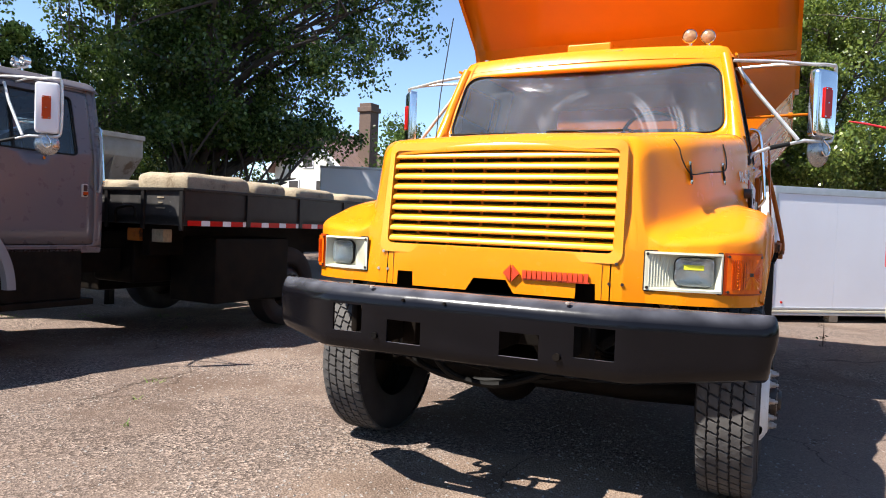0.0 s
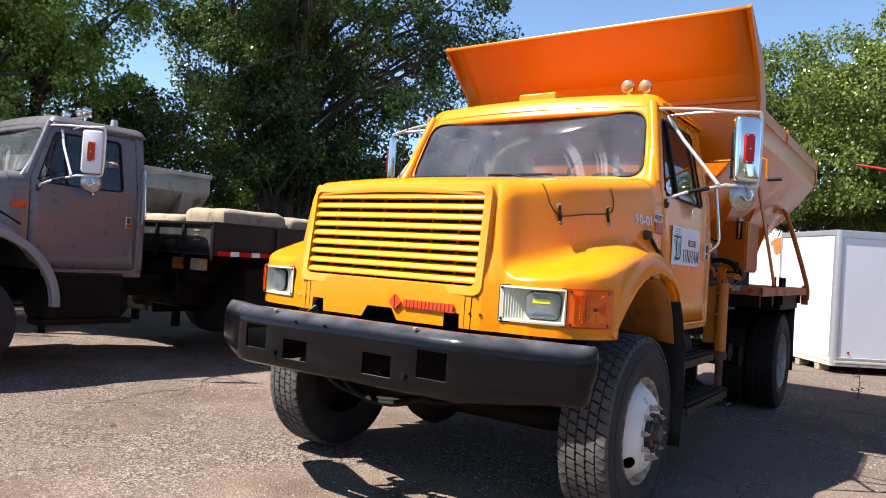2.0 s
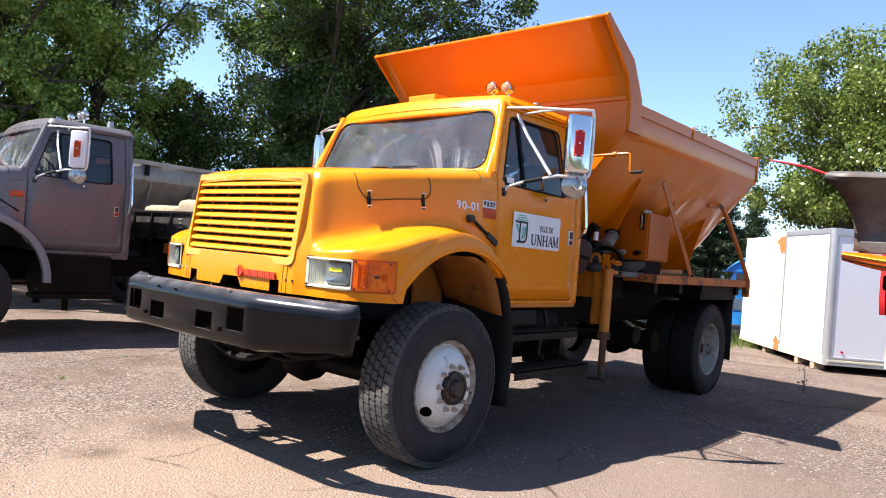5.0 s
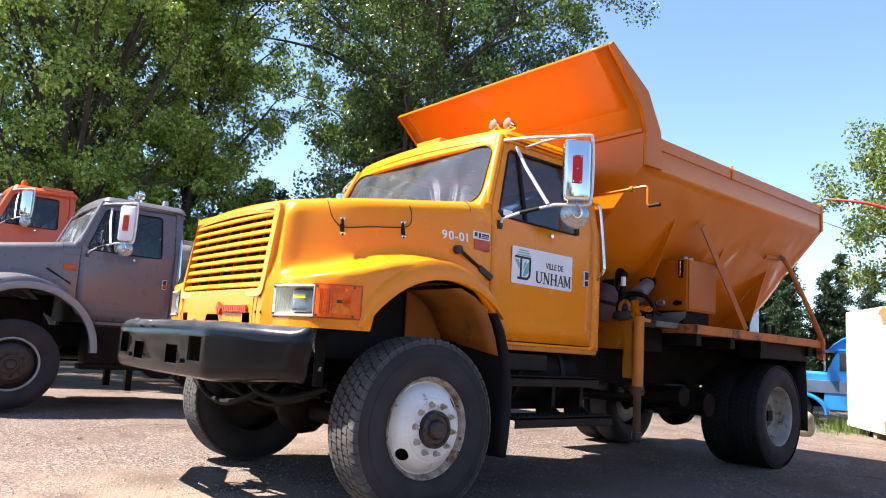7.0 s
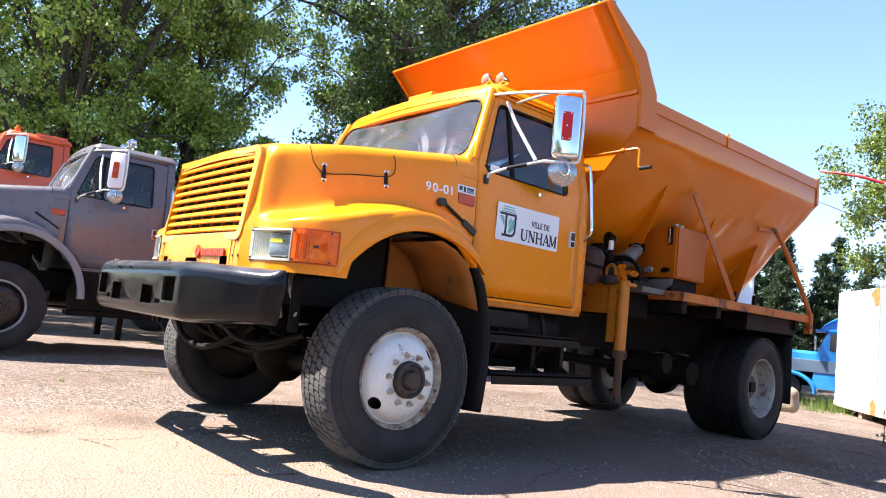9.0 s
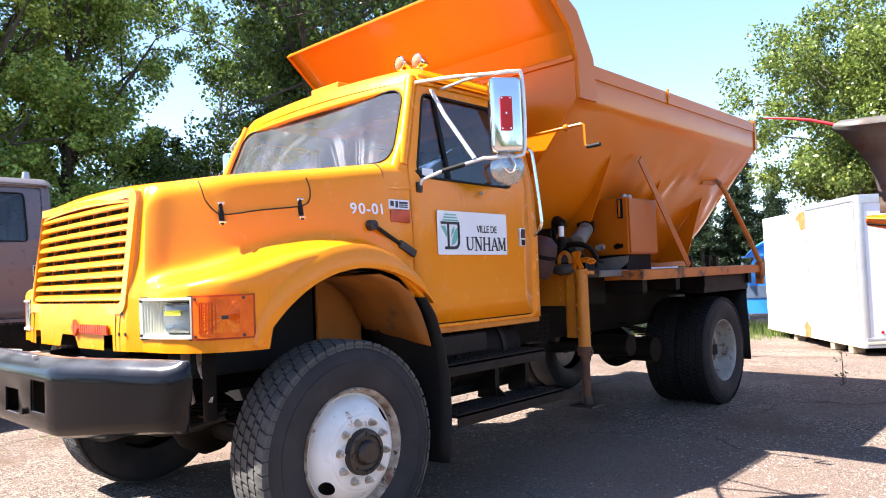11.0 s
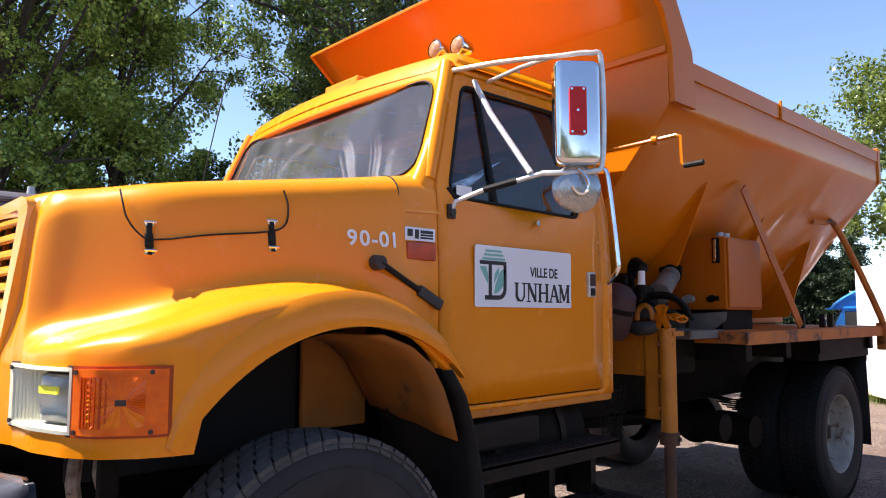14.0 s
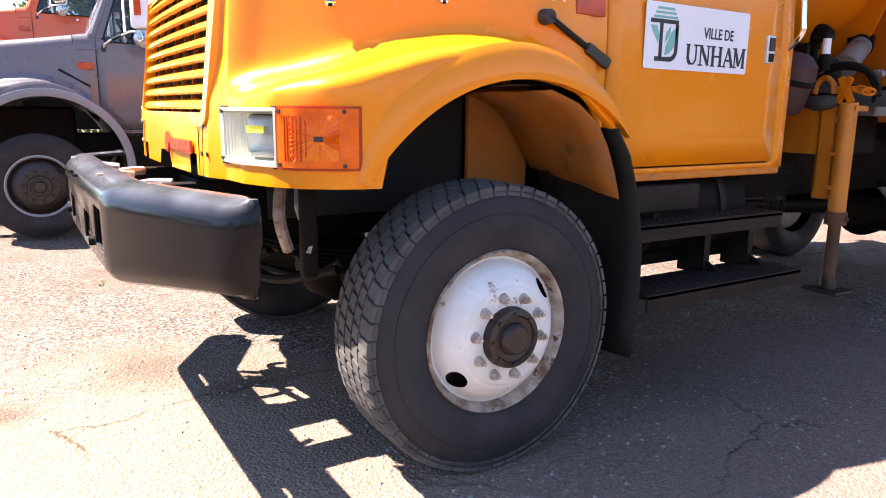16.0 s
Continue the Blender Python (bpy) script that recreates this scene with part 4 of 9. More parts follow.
    # the cowl's flanks carry the hood's section back to the doors and swell into the posts
    for s in (1, -1):
        bm = bmesh.new()
        rings = []
        for y in (0.396, 0.43, 0.47, 0.51, 0.55, 0.588):
            f = (y - 0.396) / 0.192
            r, top = 0.095 + 0.035 * f, 2.000 + 0.035 * f
            ring = [Vector((s * (interp(z, XS) + 0.0025), y, z)) for z in (1.47 - 0.20 * f, 1.55, 1.65, 1.75)]
            xo = interp(1.85, XS) + 0.0025
            for q in range(9):
                a = radians(90 * q / 8)
                ring.append(Vector((s * (xo - r + r * math.cos(a)), y, top - r + r * math.sin(a))))
            ring += [Vector((s * (xo - r - d), y, top + 0.012 * d)) for d in (0.05, 0.12)]
            rings.append(ring)
        loft(bm, rings, closed=False)
        part("cowl_flank", bm, paint, root, "", 60)
        bm = bmesh.new()
        tube(bm, [p + Vector((0, -0.003, 0)) for p in rings[0]], 0.0032, 6)
        part("hood_gap", bm, M_SEAM, root, "dark gap between hood and cowl")
        bm = bmesh.new()
        rings = []
        for k in range(13):
            t = k / 12
            z = 1.93 + 0.40 * t
            c = Vector((s * (interp(z, XS) - 0.030 - 0.012 * (1 - t)), screen_y(0.95, z) + 0.010, z))
            r = 0.036 + 0.055 * (1 - t) ** 2.2
            rings.append([c + Vector((min(r, 0.036 + 0.004 * (1 - t)) * math.cos(a) * (1 if s * math.cos(a) > 0 else r / 0.04), r * math.sin(a), 0)) for a in (2 * math.pi * q / 20 for q in range(20))])
        loft(bm, rings)
        part("post_root", bm, paint, root, "", 60)
    # screen frame, glass and seal
    fz = lambda p: Vector((p[0], screen_y(p[0], p[1]), p[1]))
    outer = [(-0.97, 2.575), (-0.985, 2.43), (-1.055, 2.15), (-1.085, 2.02), (-0.6, 1.985), (0.6, 1.985), (1.085, 2.02), (1.055, 2.15), (0.985, 2.43), (0.97, 2.575)]
    outer = [(x * 0.972, z) for x, z in outer]
    inner = round_polygon([(-0.895, 2.515), (-0.955, 2.045), (0.955, 2.045), (0.895, 2.515)], 0.115, 8)
    bm = bmesh.new()
    star_rings(bm, outer, inner, fz, 2, (0, 2.28))
    solid(part("screen_frame", bm, paint, root, "", 50), 0.03)
    bm = bmesh.new()
    disc_fill(bm, inner, lambda p: fz(p) + Vector((0, 0.006, 0)), 6)
    ws = part("windscreen", bm, M_WINDSHIELD, root, "dusty windscreen with wiper streaks")
    bm = bmesh.new()
    tube(bm, [fz(Vector(p)) + Vector((0, -0.002, 0)) for p in inner] + [fz(Vector(inner[0])) + Vector((0, -0.002, 0))], 0.0055, 8)
    part("screen_seal", bm, M_BLACK, ws)
    # cowl between hood and screen
    bm = bmesh.new()
    rows = []
    for y in (0.392, 0.45, 0.52, 0.62):
        row = []
        for k in range(41):
            x = -1.1 + 2.2 * k / 40
            ax = abs(x)
            z = 2.022 + 0.05 * (y - 0.39) - 0.035 * (ax / 1.1) ** 2
            e = 1.1 - ax
            if e < 0.14:
                z -= 0.14 * (1 - math.sqrt(max(1 - ((0.14 - e) / 0.14) ** 2, 0)))
            row.append(Vector((x, y, z)))
        rows.append(row)
    loft(bm, rows, closed=False)
    part("cowl", bm, paint, root, "", 60)
    # roof
    bm = bmesh.new()
    xs, ys = np.linspace(-0.975, 0.975, 41), np.concatenate([0.715 + 0.13 * np.linspace(0, 1, 13) ** 1.4, np.linspace(0.88, 1.70, 14), np.linspace(1.73, 1.83, 9)])
    rows = []
    for y in ys:
        row = []
        for x in xs:
            front = 0.726 + 0.062 * (x / 0.93) ** 2
            yy = front + (1.83 - front) * (y - 0.715) / 1.115
            z = 2.655 + 0.02 * (1 - (x / 0.97) ** 2)
            for e, r, h in ((0.975 - abs(x), 0.10, 0.085), (1.83 - yy, 0.09, 0.085)):
                if e < r:
                    z -= h * (1 - math.sqrt(max(1 - ((r - e) / r) ** 2, 0)))
            z -= 0.104 * max(1 - (yy - front) / 0.10, 0.0) ** 2
            row.append(Vector((x, yy, max(z, 2.556))))
        rows.append(row)
    loft(bm, rows, closed=False)
    part("roof", bm, paint, root, "", 60)
    for s in (1, -1):
        bm = bmesh.new()
        tube(bm, [(s * 0.985, y, 2.575 + 0.012 * math.sin(math.pi * (y - 0.75) / 1.05)) for y in np.linspace(0.80, 1.78, 9)], 0.010, 6)
        part("rain_gutter", bm, paint, root)
    # back wall with its window, floor, dash, seat, wheel
    bm = bmesh.new()
    star_rings(bm, [(-1.07, 1.06), (1.07, 1.06), (1.06, 2.0), (0.95, 2.6), (-0.95, 2.6), (-1.06, 2.0)], round_polygon([(-0.5, 2.02), (0.5, 2.02), (0.5, 2.42), (-0.5, 2.42)], 0.05), lambda p: Vector((p[0], 1.79, p[1])), 2, (0, 2.2))
    solid(part("cab_back", bm, paint, root), 0.02)
    bm = bmesh.new()
    disc_fill(bm, round_polygon([(-0.5, 2.02), (0.5, 2.02), (0.5, 2.42), (-0.5, 2.42)], 0.05), lambda p: Vector((p[0], 1.785, p[1])), 2)
    part("back_window", bm, M_SIDEGLASS, root)
    bm = bmesh.new()
    box(bm, -1.03, 1.03, 0.70, 1.78, 1.06, 1.12)
    box(bm, -1.03, 1.03, 0.42, 0.46, 1.44, 1.96)
    box(bm, -1.03, 1.03, 0.46, 0.74, 1.42, 1.46)
    box(bm, -1.03, 1.03, 0.70, 0.74, 1.10, 1.44)
    part("cab_floor", bm, M_INTERIOR, root)
    bm = bmesh.new()
    box(bm, -1.0, 1.0, 0.58, 0.86, 1.82, 2.0, 0.05, 3)
    part("dashboard", bm, M_INTERIOR, root)
    for x0, x1 in ((-0.95, -0.05), (0.15, 0.75)):
        bm = bmesh.new()
        box(bm, x0, x1, 1.15, 1.65, 1.4, 1.58, 0.05, 3)
        box(bm, x0, x1, 1.55, 1.72, 1.5, 2.22, 0.06, 3)
        part("seat", bm, M_SEAT, root)
    bm = bmesh.new()
    mw = Matrix.Translation((0.47, 1.0, 2.04)) @ Matrix.Rotation(radians(-52), 4, "X")
    ring = [mw @ Vector((0.235 * math.cos(a), 0.235 * math.sin(a), 0)) for a in (2 * math.pi * k / 36 for k in range(37))]
    tube(bm, ring, 0.014, 8)
    for a in (90, 210, 330):
        cyl(bm, mw @ Vector((0, 0, -0.02)), mw @ Vector((0.23 * math.cos(radians(a)), 0.23 * math.sin(radians(a)), 0)), 0.012, seg=6)
    cyl(bm, mw @ Vector((0, 0, 0)), mw @ Vector((0, 0, -0.3)), 0.03, seg=10)
    part("steering_wheel", bm, M_BLACK, root)
    # wipers
    for x0, x1 in ((0.12, 0.02), (-0.62, -0.75)):
        bm = bmesh.new()
        tube(bm, [(x0 + 0.03, screen_y(x0, 2.03) - 0.04, 2.035), (x0 - 0.1, screen_y(x0, 2.06) - 0.035, 2.062), (x0 - 0.28, screen_y(x0 - 0.28, 2.065) - 0.02, 2.068)], 0.008, 6)
        box(bm, x0 - 0.30, x0 + 0.22, screen_y(x0, 2.055) - 0.022, screen_y(x0, 2.055) - 0.010, 2.052, 2.068, 0.003)
        part("wiper", bm, M_BLACK, ws, "thin black wiper")


def mirror(root, s, lamp=True, back=None):
    """West-coast mirror: tall head in a tube bracket, with a round convex mirror below."""
    c = Vector((1.503, 0.98, 2.265))
    right, nrm = Vector((0.63, 0.777, 0)).normalized(), Vector((0.777, -0.63, 0)).normalized()
    def w(u, n, z):
        p = c + right * u + nrm * n + Vector((0, 0, z))
        return Vector((s * p.x, p.y, p.z))
    m4 = Matrix(((s * right.x, 0, s * nrm.x, s * c.x), (right.y, 0, nrm.y, c.y), (0, 1, 0, c.z), (0, 0, 0, 1)))
    bm = bmesh.new()
    lo = rounded_loop(-0.094, 0.094, -0.215, 0.215, 0.03)
    rings = []
    for k, d in ((1.0, -0.03), (1.0, 0.0), (0.985, 0.016), (0.93, 0.027), (0.85, 0.031)):
        rings.append([m4 @ Vector((x * k, y if k == 1 else y * (1 - (1 - k) * 0.5), d)) for x, y in lo])
    rs = loft(bm, rings)
    bm.faces.new(rs[-1])
    bm.faces.new(rs[0][::-1])
    h = part("mirror_head", bm, back or M_CHROME, root, "tall bright mirror head")
    bm = bmesh.new()
    plate(bm, rounded_loop(-0.085, 0.085, -0.205, 0.205, 0.025), -0.003, m4 @ Matrix.Translation((0, 0, -0.031)))
    part("mirror_glass", bm, M_REFLECTOR, h)
    if lamp:
        bm = bmesh.new()
        plate(bm, rounded_loop(-0.034, 0.034, -0.097, 0.097, 0.008), 0.014, m4 @ Matrix.Translation((-0.003, 0.0, 0.029)))
        lens = part("mirror_lamp", bm, M_RED if lamp is True else M_AMBER, h, "small red lamp on the mirror back" if lamp is True else "small amber lamp on the mirror back")
        for u, v in ((-0.024, -0.107), (0.024, -0.107), (-0.024, 0.067), (0.024, 0.067), (0, -0.02)):
            bm = bmesh.new()
            cyl(bm, m4 @ Vector((u - 0.005, v + 0.02, 0.042)), m4 @ Vector((u - 0.005, v + 0.02, 0.047)), 0.005, seg=8)
            part("screw", bm, M_CHROME, lens)
    bm = bmesh.new()
    p = lambda x, y, z: (s * x, y, z)
    tube(bm, [p(0.97, 0.80, 2.535), p(1.2, 0.87, 2.53), p(1.42, 0.95, 2.515), tuple(w(0.06, 0.0, 0.252)), tuple(w(0.106, 0.0, 0.21)), tuple(w(0.106, 0.0, -0.18)), tuple(w(0.06, 0, -0.238)), tuple(w(-0.05, 0.0, -0.245)), p(1.40, 0.88, 2.020)], 0.0115, 8, 5)
    tube(bm, [p(1.41, 0.885, 2.020), p(1.20, 0.735, 1.955), p(1.115, 0.675, 1.915), p(1.10, 0.665, 1.87)], 0.0105, 8)
    br = part("mirror_bracket", bm, M_BRIGHT, root, "bright bent tube mirror bracket")
    bm = bmesh.new()
    tube(bm, [p(1.0, 0.90, 2.50), p(1.13, 0.87, 2.32), p(1.37, 0.85, 2.02)], 0.013, 8)
    part("diagonal_stay", bm, M_BRIGHT, br)
    bm = bmesh.new()
    tube(bm, [p(0.97, 1.02, 2.53), p(1.2, 0.98, 2.53), p(1.40, 0.95, 2.517)], 0.010, 8)
    part("upper_stay", bm, M_BRIGHT, br)
    bm = bmesh.new()
    cyl(bm, p(1.08, 0.665, 1.87), p(1.115, 0.665, 1.87), 0.022, 0.016, 12)
    box(bm, min(s * 1.090, s * 1.108), max(s * 1.090, s * 1.108), 0.645, 0.685, 1.845, 1.905, 0.004)
    part("bracket_foot", bm, M_HUB, br)
    bm = bmesh.new()
    tube(bm, [p(1.32, 0.821, 1.993), p(1.21, 0.742, 1.959)], 0.014, 8)
    part("cable_wrap", bm, M_BLACK, br)
    cc = c + nrm * -0.01 + Vector((0, 0, -0.305))
    m5 = Matrix(((s * right.x, 0, s * nrm.x, s * cc.x), (right.y, 0, nrm.y, cc.y), (0, 1, 0, cc.z), (0, 0, 0, 1)))
    bm = bmesh.new()
    lathe(bm, [(0.0005, 0.03), (0.05, 0.024), (0.085, 0.010), (0.10, -0.006), (0.098, -0.014), (0.0005, -0.012)], m5, 32)
    rd = part("round_mirror", bm, M_ROUND, root, "round convex mirror of dull steel")
    bm = bmesh.new()
    tube(bm, [m5 @ Vector((0.0, 0.07, 0.03)), m5 @ Vector((0.03, 0.03, 0.045)), m5 @ Vector((0.035, -0.015, 0.045)), m5 @ Vector((0.0, -0.03, 0.04)), m5 @ Vector((-0.03, 0.0, 0.04))], 0.007, 6, 5)
    part("mirror_clamp", bm, M_CHROME, rd)


def axis_x(x, y, z, s):
    """Local z along the world's x, outwards on side s."""
    return Matrix.Translation((x, y, z)) @ Matrix.Rotation(radians(90 * s), 4, "Y")


def tyre(parent, x_out, y, z, s, width=0.28, r=0.525, rim_r=0.292, blocks=True, tread_rows=5, n_around=54, tread=None):
    """A heavy truck tyre with cut tread; x_out is the outer sidewall."""
    m = axis_x(s * x_out, y, z, s)
    bm = bmesh.new()
    w = width
    prof = [(rim_r - 0.006, -0.03), (rim_r + 0.008, -0.012), (rim_r + 0.035, 0.0), (rim_r + 0.085, 0.008), (0.40, 0.012), (0.455, 0.002), (r - 0.042, -0.012), (r - 0.020, -0.026), (r - 0.014, -0.05),
            (r - 0.012, -w / 2), (r - 0.014, -w + 0.05), (r - 0.020, -w + 0.026), (r - 0.042, -w + 0.012), (0.455, -w - 0.002), (0.40, -w - 0.012), (rim_r + 0.05, -w), (rim_r, -w + 0.03)]
    lathe(bm, prof, m, 72)
    t = part("tyre", bm, M_TYRE, parent, "worn black truck tyre", 40)
    # raised bands on the outer wall
    bm = bmesh.new()
    lathe(bm, [(0.430, 0.004), (0.430, 0.009), (0.434, 0.009), (0.434, 0.003)], m, 64)
    part("wall_rib", bm, M_TYRE, t)
    if not blocks:
        return t
    verts, faces = [], []
    rw = (w - 0.012) / tread_rows
    middle = [(-0.40, -0.34), (-0.10, -0.46), (0.16, -0.37), (0.46, -0.46), (0.40, -0.02), (0.46, 0.36), (0.12, 0.46), (-0.14, 0.37), (-0.46, 0.46), (-0.40, 0.06)]
    outer = [(-0.44, -0.47), (0.0, -0.44), (0.40, -0.47), (0.46, -0.05), (0.40, 0.30), (0.46, 0.47), (0.0, 0.44), (-0.40, 0.47), (-0.46, 0.10), (-0.40, -0.20)]
    for row in range(tread_rows):
        zc = -0.006 - rw * (row + 0.5)
        for k in range(n_around):
            a0 = 2 * math.pi * (k + 0.5 * (row % 2)) / n_around
            da = 2 * math.pi / n_around
            outline = outer if row in (0, tread_rows - 1) else middle
            base = len(verts)
            for rr, shrink in ((r - 0.014, 1.0), (r, 0.96)):
                for u, v in outline:
                    zz = zc + v * rw * shrink
                    edge = max(0.0, abs(zz + w / 2) - (w / 2 - 0.035)) / 0.035
                    rad = rr - 0.017 * edge ** 2
                    a = a0 + (u + 0.35 * v) * da * shrink
                    verts.append(m @ Vector((rad * math.cos(a), rad * math.sin(a), zz)))
            faces.append([base + 10 + q for q in range(10)])
            for q in range(10):
                faces.append([base + q, base + (q + 1) % 10, base + 10 + (q + 1) % 10, base + 10 + q])
    for k in range(n_around):
        a0, da = 2 * math.pi * (k + 0.17) / n_around, 2 * math.pi / n_around
        base = len(verts)
        for rad, zz, half in ((r - 0.012, -0.024, 0.485), (r - 0.026, -0.014, 0.48), (r - 0.040, -0.006, 0.44), (r - 0.044, -0.016, 0.44), (r - 0.030, -0.034, 0.48)):
            for side in (-1, 1):
                a = a0 + side * half * da
                verts.append(m @ Vector((rad * math.cos(a), rad * math.sin(a), zz)))
        faces += [(base, base + 1, base + 3, base + 2), (base + 2, base + 3, base + 5, base + 4), (base + 4, base + 5, base + 7, base + 6), (base, base + 2, base + 8), (base + 2, base + 4, base + 6, base + 8), (base + 1, base + 9, base + 3), (base + 3, base + 9, base + 7, base + 5)]
    me = bpy.data.meshes.new("tread")
    me.from_pydata(verts, [], faces)
    me.materials.append(tread or M_TREAD)
    ob = new("tread", me)
    ob.parent = t
    tagged(ob, "deep worn block tread")
    return t


def front_rim(parent, y, z, s, x0=1.235, paint=None, rust=None, bright_ring=False):
    """A steel disc wheel: bulged disc with hand holes, ten studs and a hub."""
    paint, rust = paint or M_RIM, rust or M_RIM_RUST
    m = axis_x(s * x0, y, z, s)
    bm = bmesh.new()
    lathe(bm, [(0.298, -0.028), (0.302, 0.004), (0.297, 0.014), (0.288, 0.008), (0.281, -0.012), (0.272, -0.03)], m, 64)
    rim = part("rim", bm, paint if bright_ring else rust, parent, "" if bright_ring else "rust-edged white steel rim", 50)
    bm = bmesh.new()
    prof = [(0.276, -0.034), (0.262, -0.030), (0.25, -0.012), (0.235, 0.012), (0.215, 0.032), (0.195, 0.047), (0.182, 0.052), (0.176, 0.058), (0.168, 0.060), (0.11, 0.060)]
    fine = []
    for (r0, z0), (r1, z1) in zip(prof, prof[1:]):
        fine += [(r0 + (r1 - r0) * k / 3, z0 + (z1 - z0) * k / 3) for k in range(3)]
    fine.append(prof[-1])
    rs = lathe(bm, fine, m, 120)
    inv = m.inverted()
    gone = []
    for f in bm.faces:
        p = inv @ f.calc_center_median()
        rr, a = math.hypot(p.x, p.y), math.degrees(math.atan2(p.y, p.x))
        for hole in (HOLE_A, HOLE_A + 180):
            da = (a - hole + 180) % 360 - 180
            if ((rr - 0.232) / 0.024) ** 2 + (radians(da) * 0.232 / 0.042) ** 2 < 1:
                gone.append(f)
    bmesh.ops.delete(bm, geom=gone, context="FACES")
    for e in bm.edges:
        if len(e.link_faces) == 1:
            for v in e.verts:
                p = inv @ v.co
                rr, a = math.hypot(p.x, p.y), math.degrees(math.atan2(p.y, p.x))
                for hole in (HOLE_A, HOLE_A + 180):
                    u, w = (rr - 0.232) / 0.024, radians((a - hole + 180) % 360 - 180) * 0.232 / 0.042
                    k = math.hypot(u, w)
                    if 0.6 < k < 1.6 and abs(k - 1) > 1e-4:
                        r2, a2 = 0.232 + 0.024 * u / k, radians(hole) + w / k * 0.042 / 0.232
                        v.co = m @ Vector((r2 * math.cos(a2), r2 * math.sin(a2), p.z + (rr - r2) * 0.9))
    part("disc", bm, paint, rim)
    bm = bmesh.new()
    lathe(bm, [(0.285, -0.06), (0.12, -0.065), (0.0005, -0.065)], m, 32)
    part("brake_drum", bm, M_HUB, rim)
    bm = bmesh.new()
    lathe(bm, [(0.108, 0.055), (0.108, 0.085), (0.104, 0.095), (0.085, 0.099), (0.080, 0.092), (0.06, 0.09), (0.052, 0.112), (0.045, 0.118), (0.0005, 0.118)], m, 40)
    hub = part("hub", bm, M_HUB, parent, "greasy dark wheel hub with rusty cap")
    for k in range(8):
        a = 2 * math.pi * k / 8
        bm = bmesh.new()
        cyl(bm, m @ Vector((0.09 * math.cos(a), 0.09 * math.sin(a), 0.09)), m @ Vector((0.09 * math.cos(a), 0.09 * math.sin(a), 0.104)), 0.008, seg=6)
        part("hub_bolt", bm, M_HUB, hub)
    for k in range(10):
        a = 2 * math.pi * (k + 0.3) / 10
        c = Vector((0.143 * math.cos(a), 0.143 * math.sin(a), 0))
        bm = bmesh.new()
        cyl(bm, m @ (c + Vector((0, 0, 0.058))), m @ (c + Vector((0, 0, 0.068))), 0.021, 0.018, 14)
        cyl(bm, m @ (c + Vector((0, 0, 0.066))), m @ (c + Vector((0, 0, 0.088))), 0.015, 0.014, 6)
        cyl(bm, m @ (c + Vector((0, 0, 0.086))), m @ (c + Vector((0, 0, 0.102))), 0.008, 0.007, 8)
        part("wheel_nut", bm, M_NUT if not bright_ring else M_HUB, rim)
    return rim


HOLE_A = 128.0


def rear_rim(parent, x_out, y, z, s):
    """A dished dual wheel, its disc set deep inside."""
    m = axis_x(s * x_out, y, z, s)
    bm = bmesh.new()
    lathe(bm, [(0.300, -0.03), (0.303, 0.002), (0.297, 0.012), (0.288, 0.006), (0.282, -0.03), (0.275, -0.12), (0.262, -0.155), (0.20, -0.175), (0.12, -0.178)], m, 64)
    rim = part("rim", bm, M_RIM_REAR, parent, "deep grimy white steel wheel", 50)
    bm = bmesh.new()
    lathe(bm, [(0.13, -0.178), (0.13, -0.13), (0.118, -0.115), (0.0005, -0.112)], m, 32)
    hub = part("hub", bm, M_HUB, parent)
    for k in range(10):
        a = 2 * math.pi * k / 10
        c = Vector((0.155 * math.cos(a), 0.155 * math.sin(a), 0))
        bm = bmesh.new()
        cyl(bm, m @ (c + Vector((0, 0, -0.178))), m @ (c + Vector((0, 0, -0.145))), 0.016, seg=6)
        part("wheel_nut", bm, M_NUT, rim)
    return rim


def wall(y, z):
    """How far out the hood's side stands at a height."""
    lo, hi = 0.6, 1.25
    for _ in range(30):
        mid = (lo + hi) / 2
        if hood_z(mid, y) > z:
            lo = mid
        else:
            hi = mid
    return lo


